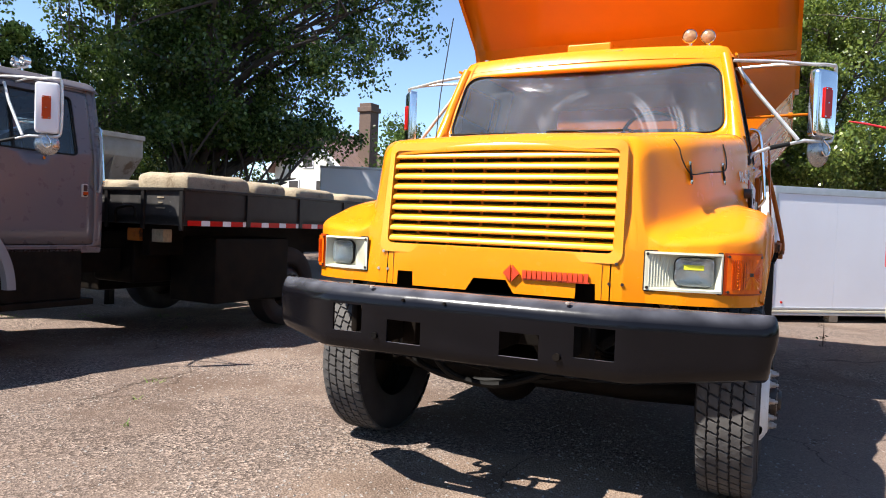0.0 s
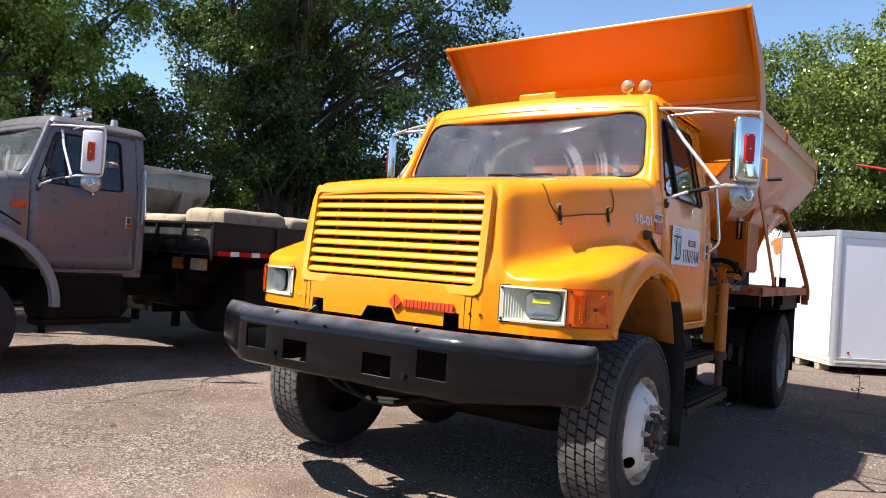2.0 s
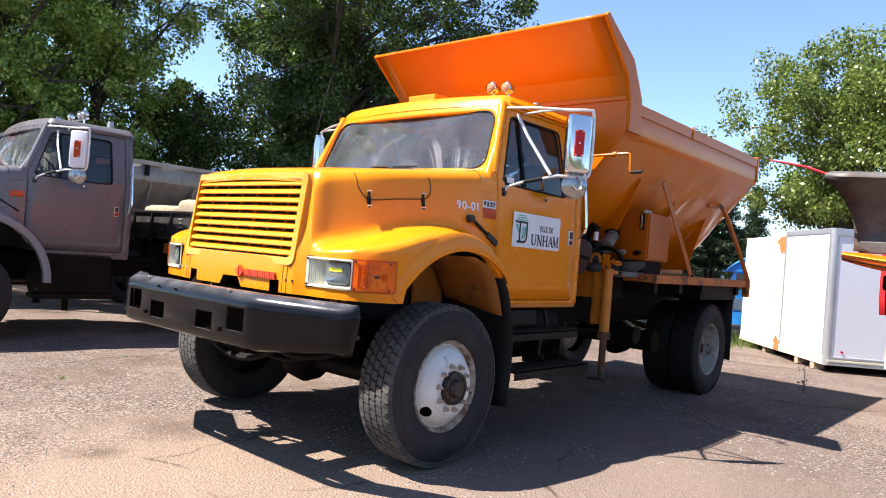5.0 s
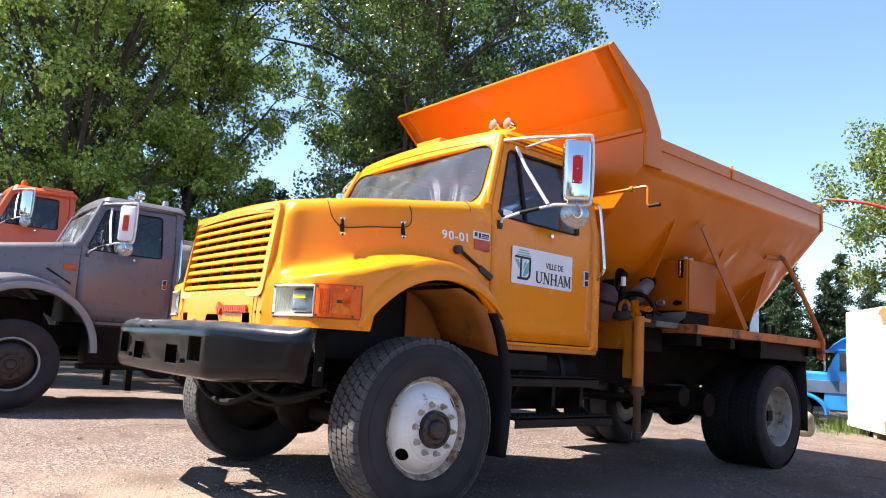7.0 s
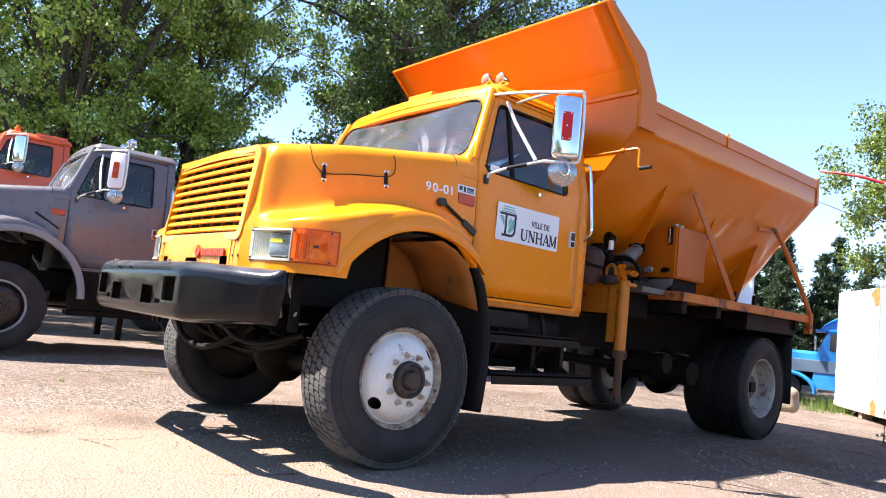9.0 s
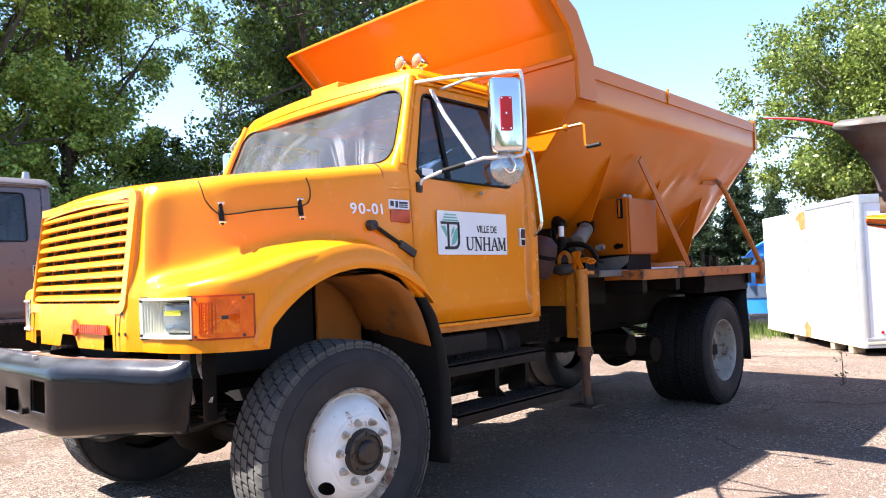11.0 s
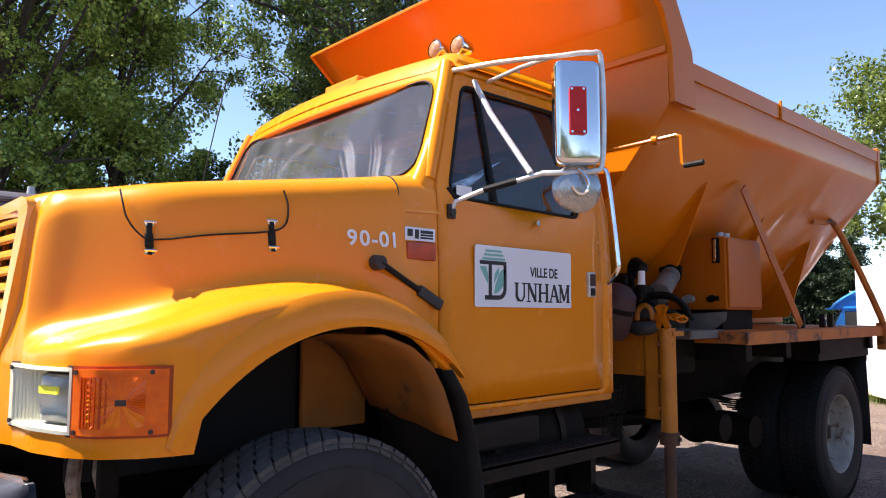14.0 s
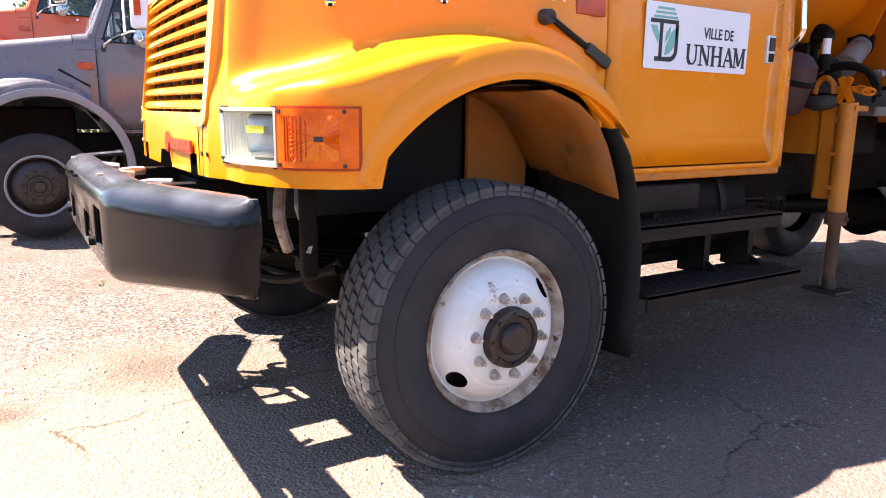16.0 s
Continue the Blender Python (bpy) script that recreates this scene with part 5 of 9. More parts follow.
def hood_fittings(root, s=1):
    """Rubber latches with their cable on the hood's side, strap to the cab."""
    for y, z in ((-0.475, 1.70), (-0.105, 1.725)):
        x = wall(y, z)
        lt = None
        for zz, d in ((z + 0.048, 0.006), (z - 0.045, 0.006)):
            bm = bmesh.new()
            xx = wall(y, zz)
            box(bm, min(s * (xx - 0.004), s * (xx + d)), max(s * (xx - 0.004), s * (xx + d)), y - 0.015, y + 0.015, zz - 0.010, zz + 0.010, 0.003)
            cyl(bm, (s * (xx + 0.005), y - 0.02, zz + 0.004), (s * (xx + 0.005), y + 0.02, zz + 0.004), 0.005, seg=8)
            if lt is None:
                lt = part("hood_latch", bm, M_CHROME, root, "bright hood latch with black rubber strap")
            else:
                part("latch_foot", bm, M_CHROME, lt)
        bm = bmesh.new()
        for z0, z1, half in ((z + 0.05, z + 0.012, 0.010), (z + 0.014, z - 0.032, 0.014), (z - 0.030, z - 0.055, 0.009)):
            xa, xb = wall(y, z0), wall(y, z1)
            loft(bm, [[Vector((s * (xa + o), y + e * half, z0)) for e, o in ((-1, -0.002), (-0.8, 0.006), (0.8, 0.006), (1, -0.002))], [Vector((s * (xb + o), y + e * half, z1)) for e, o in ((-1, -0.002), (-0.8, 0.006), (0.8, 0.006), (1, -0.002))]], caps=True)
        cyl(bm, (s * (x + 0.002), y, z - 0.02), (s * (x + 0.011), y, z - 0.022), 0.009, 0.010, 10)
        part("rubber_strap", bm, M_BLACK, lt)
    bm = bmesh.new()
    pts = []
    for y, z in ((-0.545, 1.86), (-0.545, 1.815), (-0.535, 1.765), (-0.505, 1.715), (-0.46, 1.695), (-0.3, 1.718), (-0.12, 1.738), (-0.06, 1.765), (-0.045, 1.83), (-0.055, 1.89)):
        pts.append((s * (wall(y, min(z, hood_z(0.3, y) - 0.03)) + 0.004), y, z))
    tube(bm, pts, 0.0032, 6, 4)
    part("panel_seam", bm, M_SEAM, root, "dark seam of the hood's side flap")
    # shock strap across hood and cab
    bm = bmesh.new()
    a, b = Vector((s * (wall(0.28, 1.645) + 0.028), 0.275, 1.645)), Vector((s * 1.128, 0.53, 1.515))
    d = (b - a).normalized()
    tube(bm, [a, b], 0.012, 8)
    st = part("hood_strap", bm, M_BLACK, root, "black rubber hood strap")
    bm = bmesh.new()
    cyl(bm, a + Vector((-s * 0.03, 0, 0)), a + Vector((s * 0.01, 0, 0)), 0.030, 0.026, 14)
    part("strap_foot", bm, M_INTERIOR, st)
    bm = bmesh.new()
    q = d.to_track_quat("Y", "Z").to_matrix().to_4x4()
    box(bm, -0.014, 0.014, -0.075, 0.06, -0.022, 0.022, 0.008, 2, Matrix.Translation(b) @ q)
    part("strap_end", bm, M_INTERIOR, st)


# ---- the ground ----
def ground_z(x, y):
    """The yard is level but for a shallow dip where the van body stands."""
    return -0.22 * smoothstep((y - 7.4) / 3.8) * smoothstep((26.0 - y) / 4.5) * smoothstep((x + 9.0) / 3.5) * smoothstep((12.0 - x) / 3.5)


bm = bmesh.new()
bmesh.ops.create_grid(bm, x_segments=80, y_segments=80, size=1.0)
for v in bm.verts:
    for a in (0, 1):
        i = v.co[a] * 40
        e = max(abs(i) - 30, 0.0)
        v.co[a] = math.copysign(min(abs(i), 30) * 0.9 + e * 3 + (e / 10) ** 4 * 850, i)
    v.co.y += 8.0
    v.co.z = ground_z(v.co.x, v.co.y)
ground = part("ground", bm, M_GROUND)
tagged(ground, "gritty worn grey asphalt yard with sandy patches", "ground", kind="structure")

# ---- the yellow truck ----
truck = thing("spreader_truck", "yellow municipal spreader truck parked on the asphalt", "truck")
hood(truck, M_YELLOW)
grille(truck, M_GRILLE, M_SEAM)
for s in (1, -1):
    headlamp(truck, s, s == 1)
    mirror(truck, s)
cab(truck, M_YELLOW)
hood_fittings(truck)
for s in (1, -1):
    bm = bmesh.new()
    box(bm, s * 1.11 - 0.14, s * 1.11 + 0.14, -0.05, 0.05, 0.47, 0.57)
    w = part("front_wheel", bm, M_DARKSTEEL, truck)
    tyre(w, 1.25, 0.01, 0.530, s, r=0.533)
    front_rim(w, 0.01, 0.530, s)
    for xo in (1.19, 0.865):
        bm = bmesh.new()
        box(bm, s * (xo - 0.18) - 0.08, s * (xo - 0.18) + 0.08, 4.70, 4.80, 0.47, 0.57)
        w = part("rear_wheel", bm, M_DARKSTEEL, truck)
        tyre(w, xo, 4.75, 0.522, s, blocks=(s == 1), tread_rows=4, n_around=72, tread=M_BLACK)
        rear_rim(w, xo - 0.02, 4.75, 0.522, s)


def bumper(root):
    """A swept steel bumper with four cut-outs, its face folded back above and below."""
    def bend(a, c, e, n=7):
        return [tuple((1 - t) ** 2 * u + 2 * t * (1 - t) * v + t * t * w for u, v, w in zip(a, c, e)) for t in (k / n for k in range(n + 1))]

    left = bend((-1.262, -0.862), (-1.285, -0.925), (-1.165, -0.990)) + [(-0.80, -1.185), (-0.74, -1.198)]
    right = bend((1.325, -0.862), (1.350, -0.920), (1.225, -0.983)) + [(0.80, -1.185), (0.74, -1.198)]
    xs_mid = [-0.70, -0.53, -0.385, -0.20, 0.20, 0.385, 0.54, 0.715]
    plan = left + [(x, -1.20 - 0.006 * (1 - (x / 0.75) ** 2)) for x in xs_mid] + right[::-1]
    prof = [(0.13, 1.072), (0.100, 1.080), (0.068, 1.078), (0.036, 1.064), (0.012, 1.038), (0.0, 1.004), (0.0, 0.985), (0.0, 0.93), (0.0, 0.85), (0.0, 0.82), (0.004, 0.79), (0.02, 0.765), (0.05, 0.75), (0.10, 0.745)]
    bm = bmesh.new()
    cols = []
    for i, (x, y) in enumerate(plan):
        a, b = plan[max(i - 1, 0)], plan[min(i + 1, len(plan) - 1)]
        t = Vector((b[0] - a[0], b[1] - a[1])).normalized()
        nrm = Vector((-t.y, t.x))
        e = smoothstep((abs(x) - 0.8) / 0.45)
        end = min(i, len(plan) - 1 - i)
        g = 0.25 + 0.75 * smoothstep(end / 7)
        cut = 0.03 * (1 - smoothstep(end / 7))
        cols.append([bm.verts.new((x + nrm.x * d * g - math.copysign(cut * smoothstep((1.02 - z) / 0.25), x), y + nrm.y * d * g, z + 0.045 * e * (1 if z < 0.9 else 0) - 0.012 * e)) for d, z in prof])
    for i in range(len(cols) - 1):
        x0, x1 = plan[i][0], plan[i + 1][0]
        for k in range(len(prof) - 1):
            z0, z1 = prof[k + 1][1], prof[k][1]
            mx, mz = (x0 + x1) / 2, (z0 + z1) / 2
            if (abs(mx + 0.615) < 0.05 or abs(mx - 0.6275) < 0.05) and 0.85 <= mz <= 0.985:
                continue
            if abs(abs(mx) - 0.2925) < 0.05 and 0.82 <= mz <= 0.93:
                continue
            bm.faces.new((cols[i][k], cols[i + 1][k], cols[i + 1][k + 1], cols[i][k + 1]))
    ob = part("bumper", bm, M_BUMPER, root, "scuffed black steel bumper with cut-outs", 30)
    solid(ob, 0.012)
    md = ob.modifiers.new("worn_edge", "BEVEL")
    md.width, md.segments, md.limit_method = 0.004, 2, "ANGLE"
    for x, y, z in ((-0.495, -1.17, 1.078), (0.50, -1.17, 1.078), (-0.45, -1.215, 0.845), (0.47, -1.215, 0.845), (-0.30, -1.206, 1.03), (-0.08, -1.206, 1.03)):
        bm = bmesh.new()
        if z > 1.05:
            cyl(bm, (x, y, z - 0.004), (x, y, z + 0.005), 0.012, seg=12)
        else:
            cyl(bm, (x, y + 0.012, z), (x, y - 0.004, z), 0.016 if z < 0.9 else 0.007, seg=12)
        part("bumper_bolt", bm, M_NUT if z > 1.05 else M_DARKSTEEL, ob)
    return ob


def vee_plate(bm, y, top_z, half_top, half_low, z_mid, z_low, thick=0.012):
    loop = [(-half_top, top_z), (-half_top, z_mid), (-half_low, z_low), (half_low, z_low), (half_top, z_mid), (half_top, top_z)]
    m = Matrix(((1, 0, 0, 0), (0, 0, 1, y), (0, 1, 0, 0), (0, 0, 0, 1)))
    plate(bm, loop, thick, m)


def spreader():
    sp = thing("sand_spreader", "orange vee-shaped sand spreader hopper on the truck's deck", "spreader")
    Y0, Y1, XT = 2.02, 5.52, 1.315
    ZT0, ZB, ZL, XL = 2.83, 2.56, 1.40, 0.36
    for s in (1, -1):
        bm = bmesh.new()
        rings = []
        n = 64
        for k in range(n + 1):
            y = Y0 + (Y1 - Y0) * k / n
            ring = [Vector((s * XT, y, ZT0)), Vector((s * XT, y, (ZT0 + ZB) / 2)), Vector((s * XT, y, ZB + 0.02)), Vector((s * (XT - 0.012), y, ZB - 0.012))]
            for q in range(1, 25):
                t = q / 24
                p = Vector((s * (XT + (XL - XT) * t), y, ZB + (ZL - ZB) * t))
                dent = 0.026 * noise.noise((y * 2.1, t * 3.0, 4.0 * s)) * math.sin(math.pi * t) + 0.040 * max(0, noise.noise((y * 5.2, t * 5.5, 9.0)) - 0.12) * smoothstep((y - 3.2) / 1.2) * math.sin(math.pi * min(1, t * 1.3))
                ring.append(p + Vector((s * dent * 0.7, 0, -dent)))
            rings.append(ring)
        loft(bm, rings, closed=False)
        solid(part("hopper_side", bm, M_ORANGE, sp, "", 40), 0.008)
        bm = bmesh.new()
        box(bm, min(s * 1.29, s * 1.323), max(s * 1.29, s * 1.323), 2.22, 3.46, 2.745, 2.845, 0.004)
        part("top_rail", bm, M_ORANGE, sp)
        bm = bmesh.new()
        box(bm, min(s * 1.29, s * 1.323), max(s * 1.29, s * 1.323), 3.475, 5.50, 2.745, 2.845, 0.004)
        part("top_rail", bm, M_ORANGE, sp)
        bm = bmesh.new()
        box(bm, min(s * 1.318, s * 1.335), max(s * 1.318, s * 1.335), 3.462, 3.480, 2.74, 2.868, 0.003)
        part("rail_hook", bm, M_ORANGE, sp)
        bm = bmesh.new()
        box(bm, min(s * 1.25, s * 1.330), max(s * 1.25, s * 1.330), 5.49, 5.545, 2.56, 2.87, 0.008)
        part("end_post", bm, M_ORANGE, sp)
        # side plate of the front shield
        bm = bmesh.new()
        loop = [(1.535, 3.435), (1.60, 3.40), (2.025, 3.17), (2.215, 2.87), (2.245, 2.56), (2.02, 2.56), (2.005, 2.85), (1.925, 3.03), (1.50, 3.40)]
        m = Matrix(((0, 0, s, s * 1.335), (1, 0, 0, 0), (0, 1, 0, 0), (0, 0, 0, 1)))
        plate(bm, loop, 0.03, m)
        part("shield_gusset", bm, M_ORANGE, sp)
        # stiffeners on the slope
        for y, t0 in ((2.9, 0.24), (3.95, 0.34), (5.02, 0.40)):
            bm = bmesh.new()
            t1 = 1.0
            a = Vector((XT + (XL - XT) * t0, 0, ZB + (ZL - ZB) * t0))
            b = Vector((XT + (XL - XT) * t1, 0, ZB + (ZL - ZB) * t1))
            mid = Vector((0.72, 0, 1.42))
            loop = [(a.x, a.z), (b.x, b.z), (mid.x, mid.z)]
            mm = Matrix(((s, 0, 0, 0), (0, 0, 1, y), (0, 1, 0, 0), (0, 0, 0, 1)))
            plate(bm, loop, 0.012, mm)
            part("stiffener", bm, M_ORANGE, sp)
        bm = bmesh.new()
        tube(bm, [(s * 1.02, 4.78, 2.20), (s * 1.04, 5.02, 2.205), (s * 1.10, 5.14, 2.15), (s * 1.275, 5.53, 1.42), (s * 1.29, 5.555, 1.20)], 0.026, 8, 4)
        part("rear_stay", bm, M_RUSTY, sp, "bent tube stay to the deck")
        bm = bmesh.new()
        a, b = Vector((s * 1.14, 3.28, 2.28)), Vector((s * 1.19, 4.02, 1.36))
        q = (b - a).to_track_quat("Z", "X").to_matrix().to_4x4()
        box(bm, -0.035, 0.035, -0.006, 0.006, 0, (b - a).length, 0.0, 2, Matrix.Translation(a) @ q)
        part("flat_stay", bm, M_ORANGE_DULL, sp)
    bm = bmesh.new()
    vee_plate(bm, Y0 - 0.012, 2.86, XT + 0.02, XL, ZB, ZL)
    part("front_wall", bm, M_ORANGE, sp)
    bm = bmesh.new()
    vee_plate(bm, Y1, 2.80, XT, XL, ZB, ZL)
    part("rear_wall", bm, M_ORANGE, sp)
    bm = bmesh.new()
    prof = [(2.012, 2.845), (2.005, 2.86), (1.93, 3.03), (1.52, 3.415), (1.505, 3.415), (1.49, 3.385)]
    n = 16
    rings = [[Vector((-1.335 + 2.67 * k / n, y + 0.006 * math.sin(k * 1.7) * (1 if i == 2 else 0), z)) for i, (y, z) in enumerate(prof)] for k in range(n + 1)]
    loft(bm, rings, closed=False)
    solid(part("front_shield", bm, M_ORANGE, sp, "tall forward-leaning shield plate", 20), 0.008)
    bm = bmesh.new()
    box(bm, -1.335, 1.335, 1.985, 2.03, 2.825, 2.862, 0.005)
    part("cross_rail", bm, M_ORANGE, sp)
    bm = bmesh.new()
    box(bm, -0.38, 0.38, 2.0, 5.75, 1.36, 1.42, 0.01)
    part("conveyor_trough", bm, M_RUSTY, sp)
    # hand crank with its rod along the front
    bm = bmesh.new()
    tube(bm, [(0.2, 1.90, 2.335), (1.10, 1.90, 2.335), (1.43, 1.90, 2.345), (1.455, 1.90, 2.335), (1.46, 1.90, 2.20), (1.475, 1.90, 2.185)], 0.011, 8)
    cr = part("crank", bm, M_ORANGE, sp, "orange hand crank and rod")
    bm = bmesh.new()
    cyl(bm, (1.47, 1.90, 2.185), (1.57, 1.90, 2.188), 0.014, seg=10)
    part("crank_grip", bm, M_BLACK, cr)
    bm = bmesh.new()
    cyl(bm, (1.30, 1.90, 2.34), (1.33, 1.90, 2.34), 0.024, seg=12)
    part("crank_bush", bm, M_ORANGE, cr)
    return sp


def deck(root):
    bm = bmesh.new()
    box(bm, -1.27, 1.27, 2.95, 5.60, 1.265, 1.345, 0.01)
    d = part("deck", bm, M_RUSTY, root, "rust-worn orange steel deck")
    for s in (1, -1):
        bm = bmesh.new()
        box(bm, min(s * 1.225, s * 1.30), max(s * 1.225, s * 1.30), 5.56, 5.63, 1.14, 1.37, 0.01)
        part("stake", bm, M_RUSTY, d)
        bm = bmesh.new()
        box(bm, min(s * 1.27, s * 1.285), max(s * 1.27, s * 1.285), 2.95, 5.60, 1.262, 1.34, 0.004)
        part("side_rail", bm, M_RUSTY, d)
    return d


bumper(truck)
spreader()
deck(truck)


# ---- the yellow truck's smaller parts ----
def side_matrix(x, y, z):
    """A plane on the truck's left side: local x runs back, local y up, local z out."""
    return Matrix(((0, 0, 1, x), (1, 0, 0, y), (0, 1, 0, z), (0, 0, 0, 1)))


def door_sign(root):
    m = side_matrix(1.1135, 1.113, 1.614) @ Matrix.Rotation(radians(-0.4), 4, "Z")
    bm = bmesh.new()
    plate(bm, rounded_loop(-0.327, 0.327, -0.131, 0.131, 0.012), 0.003, m)
    sg = part("door_sign", bm, M_WHITE, root, "white door sign with the town's name and a green leaf mark")
    up = m @ Matrix.Translation((0, 0, 0.0035))
    text_part("lettering", "VILLE DE", 0.062, up @ Matrix.Translation((0.125, 0.026, 0)), M_INK, sg, 0.0012, 0.82)
    # town name in slab-serif capitals
    def strokes(x0, lines, serifs):
        w, h, y0 = 0.070, 0.080, -0.104
        b = bmesh.new()
        for k, (ax, ay, bx, by, t) in enumerate(lines):
            p, q = Vector((x0 + ax * w, y0 + ay * h)), Vector((x0 + bx * w, y0 + by * h))
            d = (q - p).normalized()
            n = Vector((-d.y, d.x)) * t / 2
            plate(b, [tuple(p - n), tuple(q - n), tuple(q + n), tuple(p + n)], 0.0010 + 0.0001 * k, up)
        for sx, sy in serifs:
            p = Vector((x0 + sx * w, y0 + sy * h))
            plate(b, [(p.x - 0.014, p.y - 0.003), (p.x + 0.014, p.y - 0.003), (p.x + 0.014, p.y + 0.003), (p.x - 0.014, p.y + 0.003)], 0.0008, up)
        part("lettering", b, M_INK, sg)
    T, t = 0.016, 0.008
    strokes(-0.076, [(0.15, 1, 0.15, 0.25, T), (0.15, 0.27, 0.35, 0.03, T), (0.33, 0.04, 0.68, 0.04, t), (0.66, 0.03, 0.86, 0.27, t), (0.86, 0.25, 0.86, 1, t)], [(0.15, 1), (0.86, 1)])
    strokes(0.004, [(0.15, 0, 0.15, 1, t), (0.15, 1, 0.85, 0, T), (0.85, 0, 0.85, 1, t)], [(0.15, 0), (0.13, 1), (0.85, 1)])
    strokes(0.084, [(0.15, 0, 0.15, 1, T), (0.85, 0, 0.85, 1, T), (0.15, 0.5, 0.85, 0.5, t)], [(0.15, 0), (0.15, 1), (0.85, 0), (0.85, 1)])
    strokes(0.162, [(0.10, 0, 0.50, 1, t), (0.48, 1, 0.90, 0, T), (0.26, 0.33, 0.76, 0.33, t)], [(0.10, 0), (0.90, 0)])
    strokes(0.236, [(0.08, 0, 0.08, 1, t), (0.10, 1, 0.50, 0.08, T), (0.50, 0.08, 0.90, 1, t), (0.92, 0, 0.92, 1, T)], [(0.08, 0), (0.05, 1), (0.92, 0), (0.95, 1)])
    # big initial with hooked serif, leaf inside
    def bar(loop, material):
        b = bmesh.new()
        plate(b, loop, 0.0012, up)
        part("emblem", b, material, sg)
    bar([(-0.245, 0.050), (-0.245, -0.086), (-0.226, -0.086), (-0.226, 0.050)], M_INK)
    bar([(-0.300, 0.066), (-0.300, 0.050), (-0.135, 0.050), (-0.135, 0.066)], M_INK)
    bar([(-0.152, 0.050), (-0.152, -0.050), (-0.133, -0.050), (-0.133, 0.050)], M_INK)
    arc = [radians(-90 * k / 8) for k in range(9)]
    bar([(-0.181 + 0.048 * math.cos(a), -0.050 + 0.050 * math.sin(a)) for a in arc] + [(-0.181 + 0.029 * math.cos(a), -0.050 + 0.031 * math.sin(a)) for a in arc[::-1]], M_INK)
    bar([(-0.268, -0.082), (-0.181, -0.081), (-0.181, -0.100), (-0.268, -0.100)], M_INK)
    for k, (x0, x1) in enumerate(((-0.262, -0.165), (-0.272, -0.155), (-0.282, -0.145))):
        y = 0.113 - 0.017 * k
        bar([(x0, y), (x1, y), (x1 + 0.004, y - 0.009), (x0 - 0.004, y - 0.009)], M_GREENINK)
    bar([(-0.210, -0.075), (-0.203, -0.035), (-0.175, 0.018), (-0.140, 0.045), (-0.142, 0.0), (-0.160, -0.045), (-0.185, -0.068)], M_GREENINK)
    bar([(-0.213, -0.03), (-0.205, 0.015), (-0.180, 0.042), (-0.183, 0.010)], M_GREENINK)
    bar([(-0.300, 0.040), (-0.262, 0.040), (-0.248, 0.005), (-0.252, -0.03), (-0.285, 0.018)], M_GREENINK)


def front_badge(root):
    y = lambda x: interp(abs(x), YF) - 0.004
    bm = bmesh.new()
    loop = [(0.077, 1.172), (0.116, 1.213), (0.116, 1.131)]
    m = Matrix(((1, 0, 0, 0), (0, 0, -1, y(0.1)), (0, 1, 0, 0), (0, 0, 0, 1)))
    plate(bm, loop, 0.012, m)
    plate(bm, [(0.124, 1.213), (0.163, 1.172), (0.124, 1.131)], 0.012, m)
    bd = part("badge", bm, M_REDBADGE, root, "red diamond badge with a row of plain red bars")
    for k in range(13):
        x = 0.178 + 0.0255 * k
        bm = bmesh.new()
        plate(bm, [(x, 1.150), (x + 0.020, 1.150), (x + 0.020, 1.190), (x, 1.190)], 0.010, Matrix(((1, 0, 0, 0), (0, 0, -1, y(x)), (0, 1, 0, 0), (0, 0, 0, 1))))
        part("badge_bar", bm, M_REDBADGE, bd)
    bm = bmesh.new()
    plate(bm, [(0.176, 1.144), (0.512, 1.144), (0.512, 1.150), (0.176, 1.150)], 0.006, Matrix(((1, 0, 0, 0), (0, 0, -1, y(0.3)), (0, 1, 0, 0), (0, 0, 0, 1))))
    part("badge_strip", bm, M_REDBADGE, bd)
    for s in (1, -1):
        for x, z in ((0.63, 1.245), (0.60, 1.15), (0.66, 1.15)):
            bm = bmesh.new()
            cyl(bm, (s * x, y(x) + 0.004, z), (s * x, y(x) - 0.001, z), 0.008, seg=10)
            part("hood_bolt", bm, M_HUB if s == 1 else M_NUT, root)
        bm = bmesh.new()
        x = 0.565
        box(bm, s * x - 0.0009, s * x + 0.0009, y(x) + 0.0025, y(x) + 0.006, 1.072, 1.24)
        part("panel_seam", bm, M_SEAM, root)


